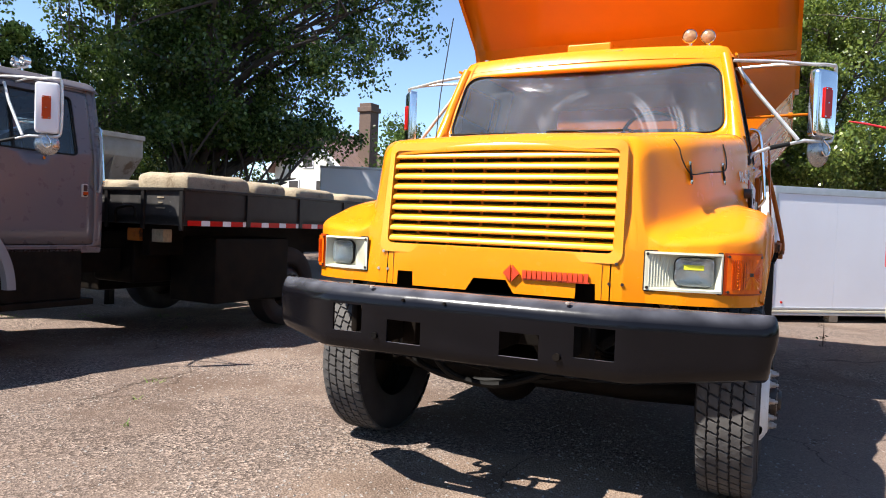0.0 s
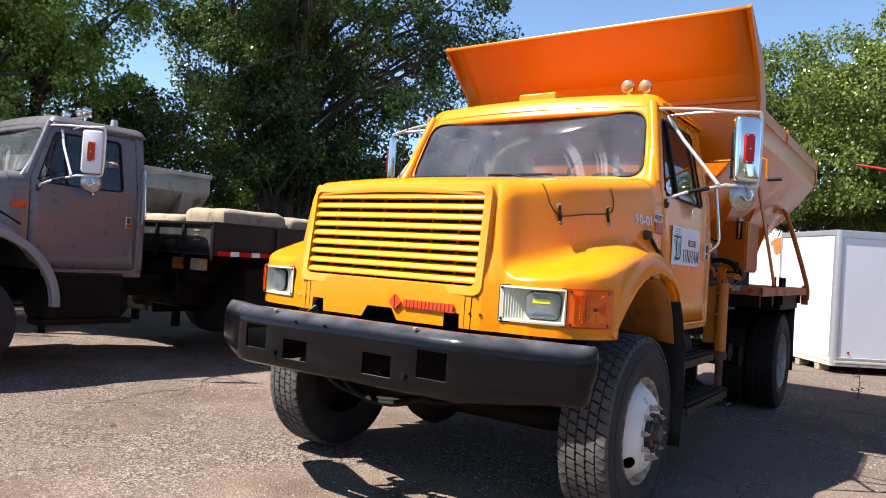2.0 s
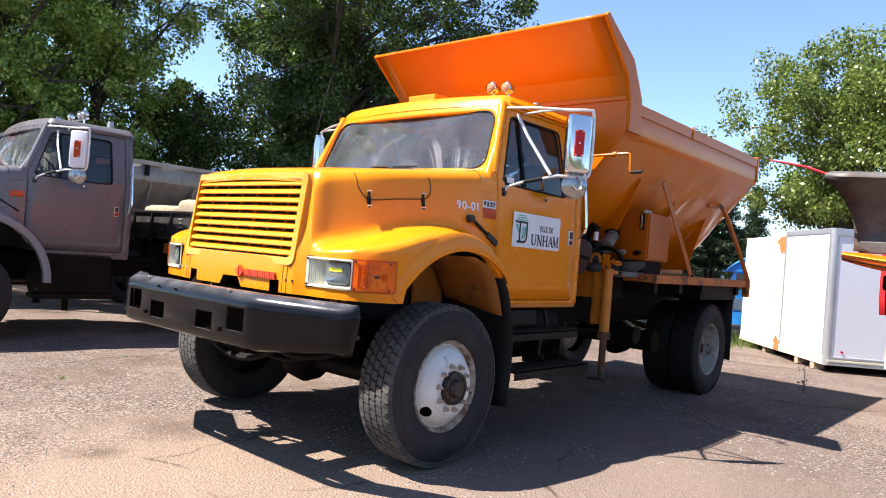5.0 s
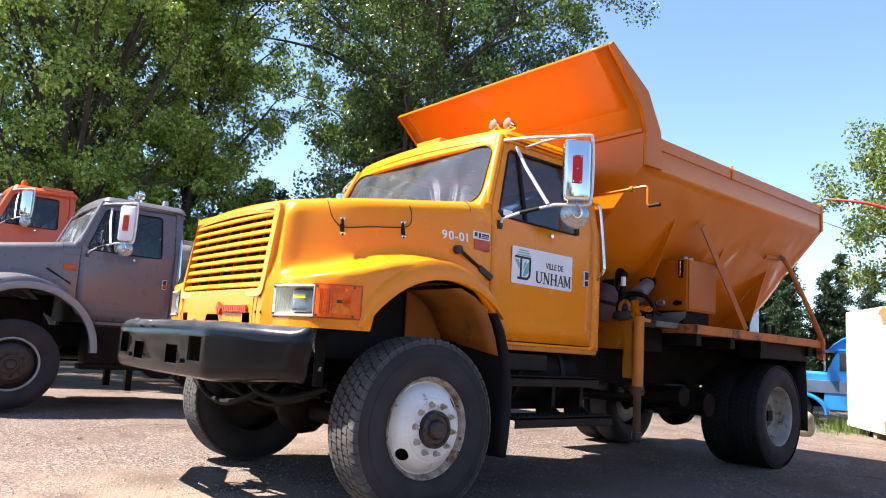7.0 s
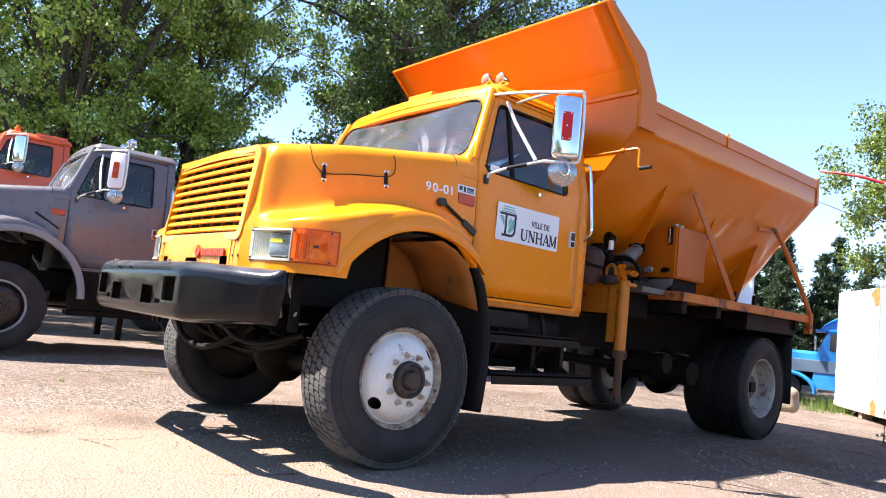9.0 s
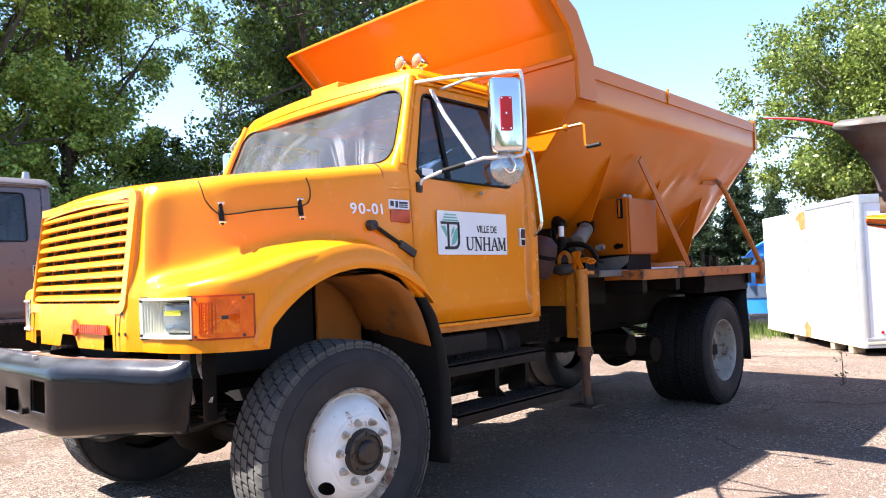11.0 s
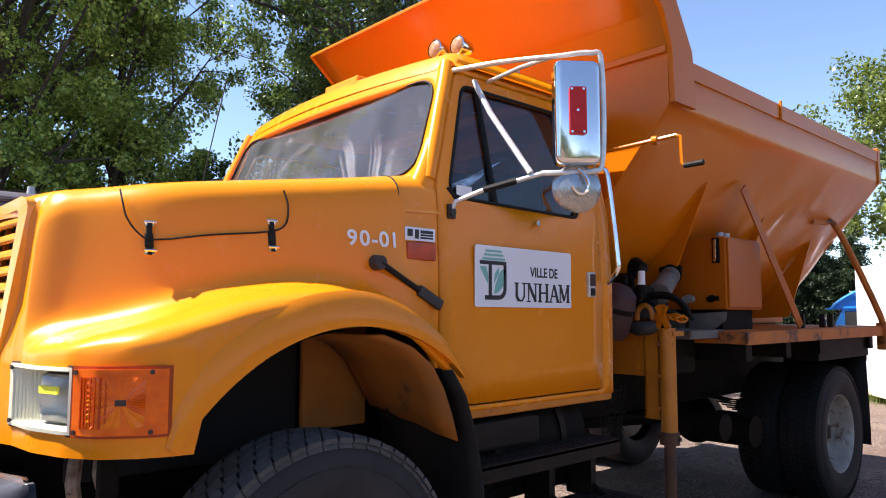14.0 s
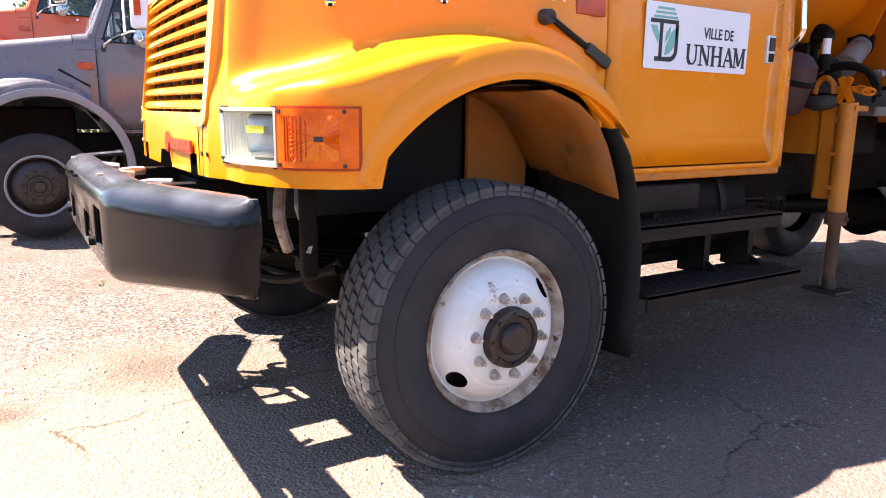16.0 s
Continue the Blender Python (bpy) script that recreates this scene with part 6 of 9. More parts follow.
def roof_fittings(root):
    for i, (x, yy) in enumerate(((0.672, 1.0), (0.785, 1.045))):
        m = Matrix.Translation((x, yy, 2.755)) @ Matrix.Rotation(radians(90), 4, "X")
        bm = bmesh.new()
        lathe(bm, [(0.045, 0.05), (0.049, 0.045), (0.047, 0.02), (0.036, -0.03), (0.018, -0.055), (0.0005, -0.06)], m, 28)
        cyl(bm, (x, yy, 2.715), (x, yy, 2.66), 0.012, 0.018, 10)
        lp = part("roof_lamp", bm, M_CHROME, root, "small bright bullet lamp on the roof")
        bm = bmesh.new()
        lathe(bm, [(0.044, 0.046), (0.03, 0.056), (0.0005, 0.06)], m, 24)
        part("lamp_lens", bm, M_LAMPAMBER, lp)
    bm = bmesh.new()
    box(bm, -0.16, 0.155, 0.86, 1.04, 2.66, 2.735, 0.012, 3)
    part("beacon_base", bm, M_YELLOW, root, "low painted beacon box on the roof")
    for x in (-0.02, 0.20):
        bm = bmesh.new()
        box(bm, x - 0.065, x + 0.065, 0.775, 0.835, 2.628, 2.652, 0.01)
        part("roof_marker", bm, M_AMBER_BRIGHT if abs(x) < 0.3 else M_AMBER, root, "flat amber roof marker")
    bm = bmesh.new()
    cyl(bm, (-0.90, 1.20, 2.70), (-0.70, 1.40, 2.70), 0.038, 0.025, 14)
    cyl(bm, (-0.93, 1.17, 2.70), (-0.895, 1.205, 2.70), 0.050, 0.040, 16)
    box(bm, -0.83, -0.77, 1.28, 1.34, 2.64, 2.69, 0.006)
    part("air_horn", bm, M_STEEL, root, "grey roof horn")
    bm = bmesh.new()
    cyl(bm, (0.84, 1.36, 2.655), (0.84, 1.36, 2.70), 0.03, 0.024, 14)
    box(bm, 0.79, 0.89, 1.33, 1.39, 2.645, 2.66, 0.004)
    part("rear_roof_lamp", bm, M_STEEL, root)
    for s in (1, -1):
        bm = bmesh.new()
        tube(bm, [(s * 0.80, 0.98, 2.668), (s * 0.84, 1.2, 2.675), (s * 0.88, 1.6, 2.665)], 0.012, 8, 3)
        part("roof_rib", bm, M_YELLOW, root)
    bm = bmesh.new()
    tube(bm, [(-1.02, 0.50, 1.98), (-1.02, 0.55, 2.35), (-0.99, 0.66, 2.95)], 0.004, 5)
    part("aerial", bm, M_BLACK, root, "thin black whip aerial")


def letters_and_plates(root):
    for ch, y in (("9", 0.172), ("0", 0.222), ("-", 0.262), ("0", 0.302), ("1", 0.346)):
        x = wall(y + 0.012, 1.732) + 0.004
        along, up = Vector((0.16, 1.0, 0.0)).normalized(), Vector((-0.125, 0.0, 1.0)).normalized()
        out = along.cross(up)
        on = Matrix(((along.x, up.x, out.x, x), (along.y, up.y, out.y, y + 0.012), (along.z, up.z, out.z, 1.732), (0, 0, 0, 1)))
        text_part("fleet_number", ch, 0.082, on, M_WHITETEXT, root, 0.0015, 1.05)
    m = side_matrix(1.111, 0.487, 1.766)
    bm = bmesh.new()
    plate(bm, rounded_loop(-0.078, 0.078, -0.026, 0.026, 0.004), 0.002, m)
    pl = part("maker_sticker", bm, M_WHITE, root, "small white sticker with two illegible marks")
    for x0, x1, y0, y1 in ((-0.066, -0.04, -0.01, 0.018), (-0.028, -0.008, -0.018, 0.018), (0.0, 0.066, 0.004, 0.016), (0.0, 0.066, -0.006, 0.001), (0.0, 0.066, -0.017, -0.01)):
        bm = bmesh.new()
        plate(bm, [(x0, y0), (x1, y0), (x1, y1), (x0, y1)], 0.0008, m @ Matrix.Translation((0, 0, 0.0022)))
        part("mark", bm, M_INK, pl)
    bm = bmesh.new()
    plate(bm, rounded_loop(-0.04, 0.05, -0.022, 0.022, 0.003), 0.0015, side_matrix(1.083, 0.75, 1.972))
    part("window_sticker", bm, M_WHITE, root, "small white sticker in the window corner")


def under_front(root):
    """Axle, springs, hoses, hooks and the dark underside ahead of the cab."""
    for s in (1, -1):
        bm = bmesh.new()
        box(bm, min(s * 0.36, s * 0.44), max(s * 0.36, s * 0.44), -0.95, 6.0, 0.78, 1.03, 0.01)
        part("frame_rail", bm, M_DARKSTEEL, root)
        bm = bmesh.new()
        for k in range(7):
            ln = 0.72 - 0.085 * k
            pts = [(s * 0.47, y, 0.70 - 0.018 * k + 0.14 * (y / 0.72) ** 2) for y in np.linspace(-ln, ln, 11)]
            rings = [[Vector((p[0] + dx, p[1], p[2] + dz)) for dx, dz in ((-0.04, 0), (0.04, 0), (0.04, 0.012), (-0.04, 0.012))] for p in pts]
            loft(bm, rings, caps=True)
        part("leaf_spring", bm, M_DARKSTEEL, root, "stacked leaf spring")
        bm = bmesh.new()
        box(bm, s * 0.47 - 0.05, s * 0.47 + 0.05, -0.82, -0.70, 0.72, 0.95, 0.02)
        part("spring_hanger", bm, M_DARKSTEEL, root)
        bm = bmesh.new()
        tube(bm, [(s * 0.30, -1.10, 1.00), (s * 0.30, -0.98, 1.02), (s * 0.33, -0.90, 1.02)], 0.02, 8, 3)
        tube(bm, [(s * 0.30, -1.13, 1.03), (s * 0.24, -1.12, 1.06), (s * 0.20, -1.02, 1.05)], 0.016, 8, 3)
        part("tow_hook", bm, M_NUT, root, "worn steel tow hook behind the bumper")
        bm = bmesh.new()
        box(bm, s * 0.455 - 0.02, s * 0.455 + 0.02, -1.192, -0.80, 0.80, 1.00, 0.006)
        part("bumper_bracket", bm, M_DARKSTEEL, root)
        bm = bmesh.new()
        tube(bm, [(s * 0.80, -0.62, 1.10), (s * 0.86, -0.66, 0.95), (s * 0.83, -0.62, 0.82)], 0.022, 8, 3)
        tube(bm, [(s * 0.80, -0.55, 1.12), (s * 0.90, -0.60, 0.98), (s * 0.95, -0.58, 0.90), (s * 0.96, -0.60, 0.83)], 0.018, 8, 3)
        part("steering_link", bm, M_RIM_RUST, root)
        bm = bmesh.new()
        box(bm, min(s * 0.93, s * 0.975), max(s * 0.93, s * 0.975), -0.62, -0.56, 0.74, 1.07, 0.015)
        part("fender_stay", bm, M_DARKSTEEL, root)
    bm = bmesh.new()
    tube(bm, [(-1.0, 0, 0.52), (-0.6, 0, 0.50), (0.6, 0, 0.50), (1.0, 0, 0.52)], 0.075, 14)
    lathe(bm, [(0.0005, -0.2), (0.12, -0.16), (0.19, -0.06), (0.20, 0.04), (0.14, 0.16), (0.05, 0.22), (0.0005, 0.22)], Matrix.Translation((-0.18, 0, 0.52)) @ Matrix.Rotation(radians(90), 4, "X"), 24)
    part("front_axle", bm, M_DARKSTEEL, root, "heavy driven front axle with its bulging differential")
    bm = bmesh.new()
    tube(bm, [(-0.98, 0.25, 0.50), (0.98, 0.25, 0.50)], 0.025, 8)
    part("track_rod", bm, M_DARKSTEEL, root)
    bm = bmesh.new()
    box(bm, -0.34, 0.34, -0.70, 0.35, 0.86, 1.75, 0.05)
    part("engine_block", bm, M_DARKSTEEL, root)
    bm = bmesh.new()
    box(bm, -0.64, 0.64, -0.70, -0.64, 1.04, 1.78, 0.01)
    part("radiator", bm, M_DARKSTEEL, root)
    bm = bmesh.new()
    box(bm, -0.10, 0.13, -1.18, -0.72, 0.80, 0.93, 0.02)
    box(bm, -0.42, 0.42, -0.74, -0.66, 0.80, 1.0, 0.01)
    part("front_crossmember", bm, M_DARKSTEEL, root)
    hoses = (((-0.62, -0.74, 0.86), (-0.52, -0.70, 0.66), (-0.25, -0.64, 0.56), (0.1, -0.60, 0.60), (0.4, -0.55, 0.74)),
             ((-0.40, -0.78, 0.84), (-0.28, -0.74, 0.62), (-0.02, -0.68, 0.56), (0.26, -0.62, 0.66), (0.34, -0.52, 0.80)),
             ((-0.56, -0.70, 0.88), (-0.40, -0.62, 0.70), (-0.05, -0.5, 0.60), (0.45, -0.42, 0.62), (0.75, -0.38, 0.74)),
             ((0.20, -0.72, 0.84), (0.30, -0.66, 0.68), (0.52, -0.56, 0.64), (0.80, -0.42, 0.72)),
             ((-0.20, -0.66, 0.84), (-0.10, -0.58, 0.64), (0.18, -0.46, 0.57), (0.5, -0.36, 0.66)))
    for h in hoses:
        bm = bmesh.new()
        tube(bm, h, 0.019, 8, 6)
        part("hydraulic_hose", bm, M_CABLE, root, "black hydraulic hose looping below the bumper")
    bm = bmesh.new()
    for x in (-0.52, -0.44):
        cyl(bm, (x, -0.86, 0.80), (x, -0.86, 0.68), 0.02, 0.016, 8)
    part("hose_coupler", bm, M_DARKSTEEL, root)
    # inner fenders
    for s in (1, -1):
        bm = bmesh.new()
        rings = []
        for k in range(19):
            a = radians(150 - 65 * k / 18)
            cy, cz = 0.095 + 0.69 * math.cos(a), 0.72 + 0.68 * math.sin(a)
            rings.append([Vector((s * x, cy, cz)) for x in (0.62, 0.80, 1.0, 1.22)])
        loft(bm, rings, closed=False)
        part("fender_liner", bm, M_LINER, root, "dark inner fender", 60)
        bm = bmesh.new()
        box(bm, min(s * 0.60, s * 0.63), max(s * 0.60, s * 0.63), -0.62, 0.24, 0.9, 1.50, 0.01)
        part("liner_wall", bm, M_BLACK, root)
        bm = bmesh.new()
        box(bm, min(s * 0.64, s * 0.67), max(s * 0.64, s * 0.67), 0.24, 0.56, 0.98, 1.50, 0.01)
        part("firewall_flank", bm, M_SPLASH, root, "muddy yellow panel inside the wheel arch, arch shade in its colour")
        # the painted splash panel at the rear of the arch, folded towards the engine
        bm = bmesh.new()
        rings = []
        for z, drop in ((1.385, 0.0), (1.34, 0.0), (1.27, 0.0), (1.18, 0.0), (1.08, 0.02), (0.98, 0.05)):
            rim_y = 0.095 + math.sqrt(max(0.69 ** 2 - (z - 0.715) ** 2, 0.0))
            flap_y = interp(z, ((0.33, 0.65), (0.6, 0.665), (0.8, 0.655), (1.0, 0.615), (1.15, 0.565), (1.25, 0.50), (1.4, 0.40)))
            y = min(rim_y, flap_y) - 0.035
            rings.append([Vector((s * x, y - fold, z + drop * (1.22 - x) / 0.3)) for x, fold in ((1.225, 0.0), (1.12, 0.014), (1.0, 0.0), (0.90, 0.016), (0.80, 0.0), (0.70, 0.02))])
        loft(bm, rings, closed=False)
        solid(part("splash_panel", bm, M_SPLASH, root, "muddy yellow splash panel at the back of the wheel arch, arch shade in its colour", 25), 0.008)
        # mud flap
        bm = bmesh.new()
        rings = []
        for z, yy in ((1.25, 0.50), (1.15, 0.565), (1.0, 0.615), (0.8, 0.655), (0.6, 0.665), (0.45, 0.66), (0.33, 0.65)):
            rings.append([Vector((s * x, yy + 0.02 * math.sin(9 * x + 3 * z), z - 0.03 * (1.28 - x) * (1 if z < 0.4 else 0))) for x in (0.72, 0.9, 1.08, 1.2, 1.275)])
        loft(bm, rings, closed=False)
        solid(part("mud_flap", bm, M_BLACK, root, "long black rubber flap behind the front wheel", 60), 0.012)


def steps_and_tank(root):
    for s in (1, -1):
        bm = bmesh.new()
        cyl(bm, (s * 0.82, 0.80, 0.86), (s * 0.82, 1.62, 0.86), 0.235, seg=32)
        tk = part("fuel_tank", bm, M_DARKSTEEL, root, "dark cylindrical fuel tank under the cab")
        for y in (0.98, 1.44):
            bm = bmesh.new()
            lathe(bm, [(0.238, -0.02), (0.246, -0.02), (0.246, 0.02), (0.238, 0.02)], Matrix.Translation((s * 0.82, y, 0.86)) @ Matrix.Rotation(radians(90), 4, "X"), 32)
            part("tank_strap", bm, M_STEPSTEEL, tk)
        bm = bmesh.new()
        box(bm, min(s * 0.86, s * 1.10), max(s * 0.86, s * 1.10), 0.74, 1.22, 0.88, 1.0, 0.015)
        part("battery_box", bm, M_STEPSTEEL, root)
        for z, x1, y0, y1 in ((0.83, 1.20, 0.74, 1.70), (0.565, 1.30, 0.70, 1.74)):
            bm = bmesh.new()
            box(bm, min(s * (x1 - 0.26), s * x1), max(s * (x1 - 0.26), s * x1), y0, y1, z, z + 0.022, 0.004)
            box(bm, min(s * (x1 - 0.012), s * x1), max(s * (x1 - 0.012), s * x1), y0, y1, z - 0.05, z + 0.02, 0.004)
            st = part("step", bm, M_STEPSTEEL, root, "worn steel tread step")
            verts, faces = [], []
            for i in range(int((y1 - y0 - 0.1) / 0.042)):
                for j in range(4):
                    cx, cy = s * (x1 - 0.045 - 0.055 * j), y0 + 0.06 + 0.042 * i + 0.02 * (j % 2)
                    b = len(verts)
                    verts += [(cx - 0.022, cy, z + 0.022), (cx, cy - 0.007, z + 0.022), (cx + 0.022, cy, z + 0.022), (cx, cy + 0.007, z + 0.022), (cx, cy, z + 0.028)]
                    faces += [(b, b + 1, b + 4), (b + 1, b + 2, b + 4), (b + 2, b + 3, b + 4), (b + 3, b, b + 4)]
            me = bpy.data.meshes.new("step_studs")
            me.from_pydata(verts, [], faces)
            me.materials.append(M_STEPSTEEL)
            ob = new("step_studs", me)
            ob.parent = st
        for y in (0.80, 1.30, 1.62):
            bm = bmesh.new()
            a, b = Vector((s * 0.78, y, 0.80)), Vector((s * 1.16, y, 0.58))
            q = (b - a).to_track_quat("Z", "X").to_matrix().to_4x4()
            box(bm, -0.02, 0.02, -0.006, 0.006, 0, (b - a).length, 0, 2, Matrix.Translation(a) @ q)
            box(bm, min(s * 0.95, s * 1.10), max(s * 0.95, s * 1.10), y - 0.02, y + 0.02, 0.57, 0.83)
            part("step_hanger", bm, M_STEPSTEEL, root)
        # added dark box: closes the gaps so no light shows below the cab
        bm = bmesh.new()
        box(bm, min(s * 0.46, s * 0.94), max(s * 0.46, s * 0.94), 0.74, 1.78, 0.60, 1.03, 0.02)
        part("under_cab_box", bm, M_DARKSTEEL, root, "dark box added behind the steps to keep light out")
        # sill under the door
        bm = bmesh.new()
        box(bm, min(s * 1.02, s * 1.095), max(s * 1.02, s * 1.095), 0.76, 1.80, 1.02, 1.066, 0.012)
        part("sill", bm, M_JACK, root, "rust-edged sill below the door")
        bm = bmesh.new()
        box(bm, min(s * 1.085, s * 1.1005), max(s * 1.085, s * 1.1005), 0.78, 1.795, 1.059, 1.069, 0.002)
        part("rust_line", bm, M_OLDRUST, root, "dark rusty gap below the door")


def jack_and_hydraulics(root):
    """The wing's lift posts, chain, valves and hoses between cab and hopper."""
    bm = bmesh.new()
    box(bm, 0.93, 1.035, 2.37, 2.395, 0.85, 1.33, 0.006)
    box(bm, 0.93, 0.945, 2.37, 2.45, 0.85, 1.33, 0.004)
    box(bm, 1.02, 1.035, 2.37, 2.45, 0.85, 1.33, 0.004)
    p1 = part("lift_post", bm, M_JACK, root, "rust-streaked yellow steel lift post")
    bm = bmesh.new()
    box(bm, 0.64, 0.93, 2.385, 2.40, 1.09, 1.34, 0.004)
    for z in (1.14, 1.22, 1.29):
        cyl(bm, (0.875, 2.388, z), (0.875, 2.375, z), 0.012, seg=8)
    part("post_flange", bm, M_JACK, p1)
    bm = bmesh.new()
    cyl(bm, (1.078, 2.38, 0.74), (1.078, 2.38, 1.37), 0.046, seg=18)
    part("post_tube", bm, M_JACK, p1)
    for z in (0.92, 1.10, 1.28):
        bm = bmesh.new()
        box(bm, 1.028, 1.060, 2.335, 2.42, z - 0.012, z + 0.012, 0.003)
        part("post_clip", bm, M_RUSTY, p1)
    bm = bmesh.new()
    cyl(bm, (1.078, 2.38, 0.72), (1.078, 2.38, 0.79), 0.056, seg=16)
    cyl(bm, (1.078, 2.38, 0.38), (1.078, 2.38, 0.74), 0.032, seg=14)
    cyl(bm, (1.01, 2.38, 0.755), (1.146, 2.38, 0.755), 0.012, seg=8)
    part("post_leg", bm, M_OLDRUST, p1, "rusty extended support leg")
    bm = bmesh.new()
    box(bm, 0.98, 1.176, 2.29, 2.47, 0.345, 0.361, 0.006)
    cyl(bm, (1.078, 2.38, 0.36), (1.078, 2.38, 0.42), 0.040, seg=12)
    part("foot_plate", bm, M_HUB, p1, "dark rusty foot plate at the leg's end")
    bm = bmesh.new()
    box(bm, 0.82, 1.13, 2.36, 2.48, 1.325, 1.355, 0.006)
    box(bm, 0.70, 0.93, 2.40, 2.48, 1.20, 1.34, 0.01)
    part("post_head", bm, M_JACK, p1)
    bm = bmesh.new()
    arch = [(0.052 * math.cos(a), 0.085 * max(math.sin(a), 0.0) ** 0.8) for a in np.linspace(0, math.pi, 13)]
    tube(bm, [(0.948 + u, 2.36, 1.415 + v) for u, v in arch], 0.016, 8)
    part("lift_eye", bm, M_JACK, p1, "orange lifting eye over the post")
    bm = bmesh.new()
    tube(bm, [(0.845, 2.37, 1.36), (0.835, 2.36, 1.45), (0.850, 2.36, 1.475)], 0.016, 8, 3)
    part("hook", bm, M_JACK, p1)
    # padded wrap over the head of the post
    bm = bmesh.new()
    tube(bm, [(0.86, 2.33, 1.375), (0.93, 2.318, 1.365), (1.00, 2.325, 1.372), (1.035, 2.34, 1.38)], [0.030, 0.042, 0.040, 0.026], 14)
    part("hose_wrap", bm, M_INTERIOR, p1, "dark padded hose wrap")
    # crossed lugs of the cylinder that stand in the sun
    for a0, b0 in (((1.04, 2.34, 1.37), (1.10, 2.33, 1.50)), ((1.11, 2.34, 1.37), (1.05, 2.33, 1.50)), ((1.02, 2.35, 1.44), (1.20, 2.35, 1.43))):
        bm = bmesh.new()
        p, q = Vector(a0), Vector(b0)
        turn = (q - p).to_track_quat("Z", "X").to_matrix().to_4x4()
        box(bm, -0.018, 0.018, -0.010, 0.010, 0, (q - p).length, 0.004, 2, Matrix.Translation(p) @ turn)
        part("cross_lug", bm, M_ORANGE, p1, "bright orange crossed lug")
    for k in range(2):
        bm = bmesh.new()
        m = Matrix.Translation((1.155 + 0.04 * k, 2.335, 1.435 - 0.012 * k)) @ Matrix.Rotation(radians(90), 4, "X") @ Matrix.Rotation(radians(40 * k), 4, "Y")
        tube(bm, [m @ Vector((0.030 * math.cos(a), 0.016 * math.sin(a), 0)) for a in np.linspace(0, 2 * math.pi, 15)], 0.007, 6)
        part("chain_link", bm, M_ORANGE, p1)
    # valve block with hoses behind the cab
    bm = bmesh.new()
    box(bm, 0.60, 0.86, 2.45, 2.80, 1.42, 1.62, 0.02)
    box(bm, 0.66, 0.80, 2.40, 2.50, 1.58, 1.70, 0.02)
    vb = part("valve_block", bm, M_STEPSTEEL, root, "greasy hydraulic valve block behind the cab")
    bm = bmesh.new()
    cyl(bm, (0.880, 2.64, 1.575), (0.815, 2.90, 1.70), 0.066, 0.062, 20)
    lathe(bm, [(0.066, 0.0), (0.072, 0.004), (0.072, 0.03), (0.066, 0.034)], Matrix.Translation((0.880, 2.64, 1.575)) @ Vector((-0.065, 0.26, 0.125)).to_track_quat("Z", "X").to_matrix().to_4x4(), 20)
    part("pump_motor", bm, M_ZINC_DARK, vb, "grey tilted pump motor")
    bm = bmesh.new()
    cyl(bm, (0.815, 2.90, 1.70), (0.80, 2.96, 1.73), 0.070, 0.060, 18)
    cyl(bm, (0.74, 2.90, 1.74), (0.88, 2.92, 1.745), 0.020, 0.020, 10)
    part("motor_cap", bm, M_DARKSTEEL, vb)
    bm = bmesh.new()
    cyl(bm, (0.962, 2.31, 1.62), (0.964, 2.31, 1.70), 0.022, 0.020, 12)
    part("valve_cap", bm, M_WHITE, vb, "small white valve cap")
    bm = bmesh.new()
    cyl(bm, (0.962, 2.31, 1.54), (0.962, 2.31, 1.62), 0.030, 0.026, 12)
    box(bm, 0.88, 0.97, 2.30, 2.38, 1.69, 1.75, 0.015)
    tube(bm, [(0.965, 2.32, 1.72), (0.91, 2.34, 1.755), (0.85, 2.40, 1.74), (0.78, 2.50, 1.68)], 0.030, 10, 4)
    part("valve_housing", bm, M_DARKSTEEL, vb)
    bm = bmesh.new()
    lathe(bm, [(0.0005, 0.135), (0.06, 0.125), (0.105, 0.085), (0.118, 0.02), (0.118, -0.14), (0.10, -0.17), (0.0005, -0.175)], Matrix.Translation((0.90, 2.12, 1.495)) @ Matrix.Rotation(radians(20), 4, "Y"), 24)
    ac = part("air_cleaner", bm, M_MAROON, root, "dull maroon round air cleaner")
    bm = bmesh.new()
    lathe(bm, [(0.119, -0.02), (0.123, -0.015), (0.123, 0.005), (0.119, 0.01)], Matrix.Translation((0.90, 2.12, 1.495)) @ Matrix.Rotation(radians(20), 4, "Y"), 24)
    part("cleaner_band", bm, M_DARKSTEEL, ac)
    for pts, r in ((((0.86, 2.34, 1.45), (0.90, 2.34, 1.53), (1.00, 2.35, 1.565), (1.11, 2.36, 1.56), (1.19, 2.38, 1.50), (1.215, 2.40, 1.43)), 0.013),
                   (((0.88, 2.37, 1.46), (0.94, 2.38, 1.53), (1.04, 2.40, 1.55), (1.13, 2.42, 1.52), (1.17, 2.44, 1.44), (1.15, 2.48, 1.38)), 0.012),
                   (((0.80, 2.45, 1.60), (0.86, 2.36, 1.68), (0.90, 2.32, 1.60), (0.86, 2.33, 1.48)), 0.012),
                   (((0.84, 2.52, 1.56), (0.90, 2.56, 1.50), (0.96, 2.66, 1.46), (0.98, 2.86, 1.42)), 0.013)):
        bm = bmesh.new()
        tube(bm, pts, r, 8, 6)
        part("hydraulic_hose", bm, M_CABLE, vb)
    # grey bracket with its folded gusset
    bm = bmesh.new()
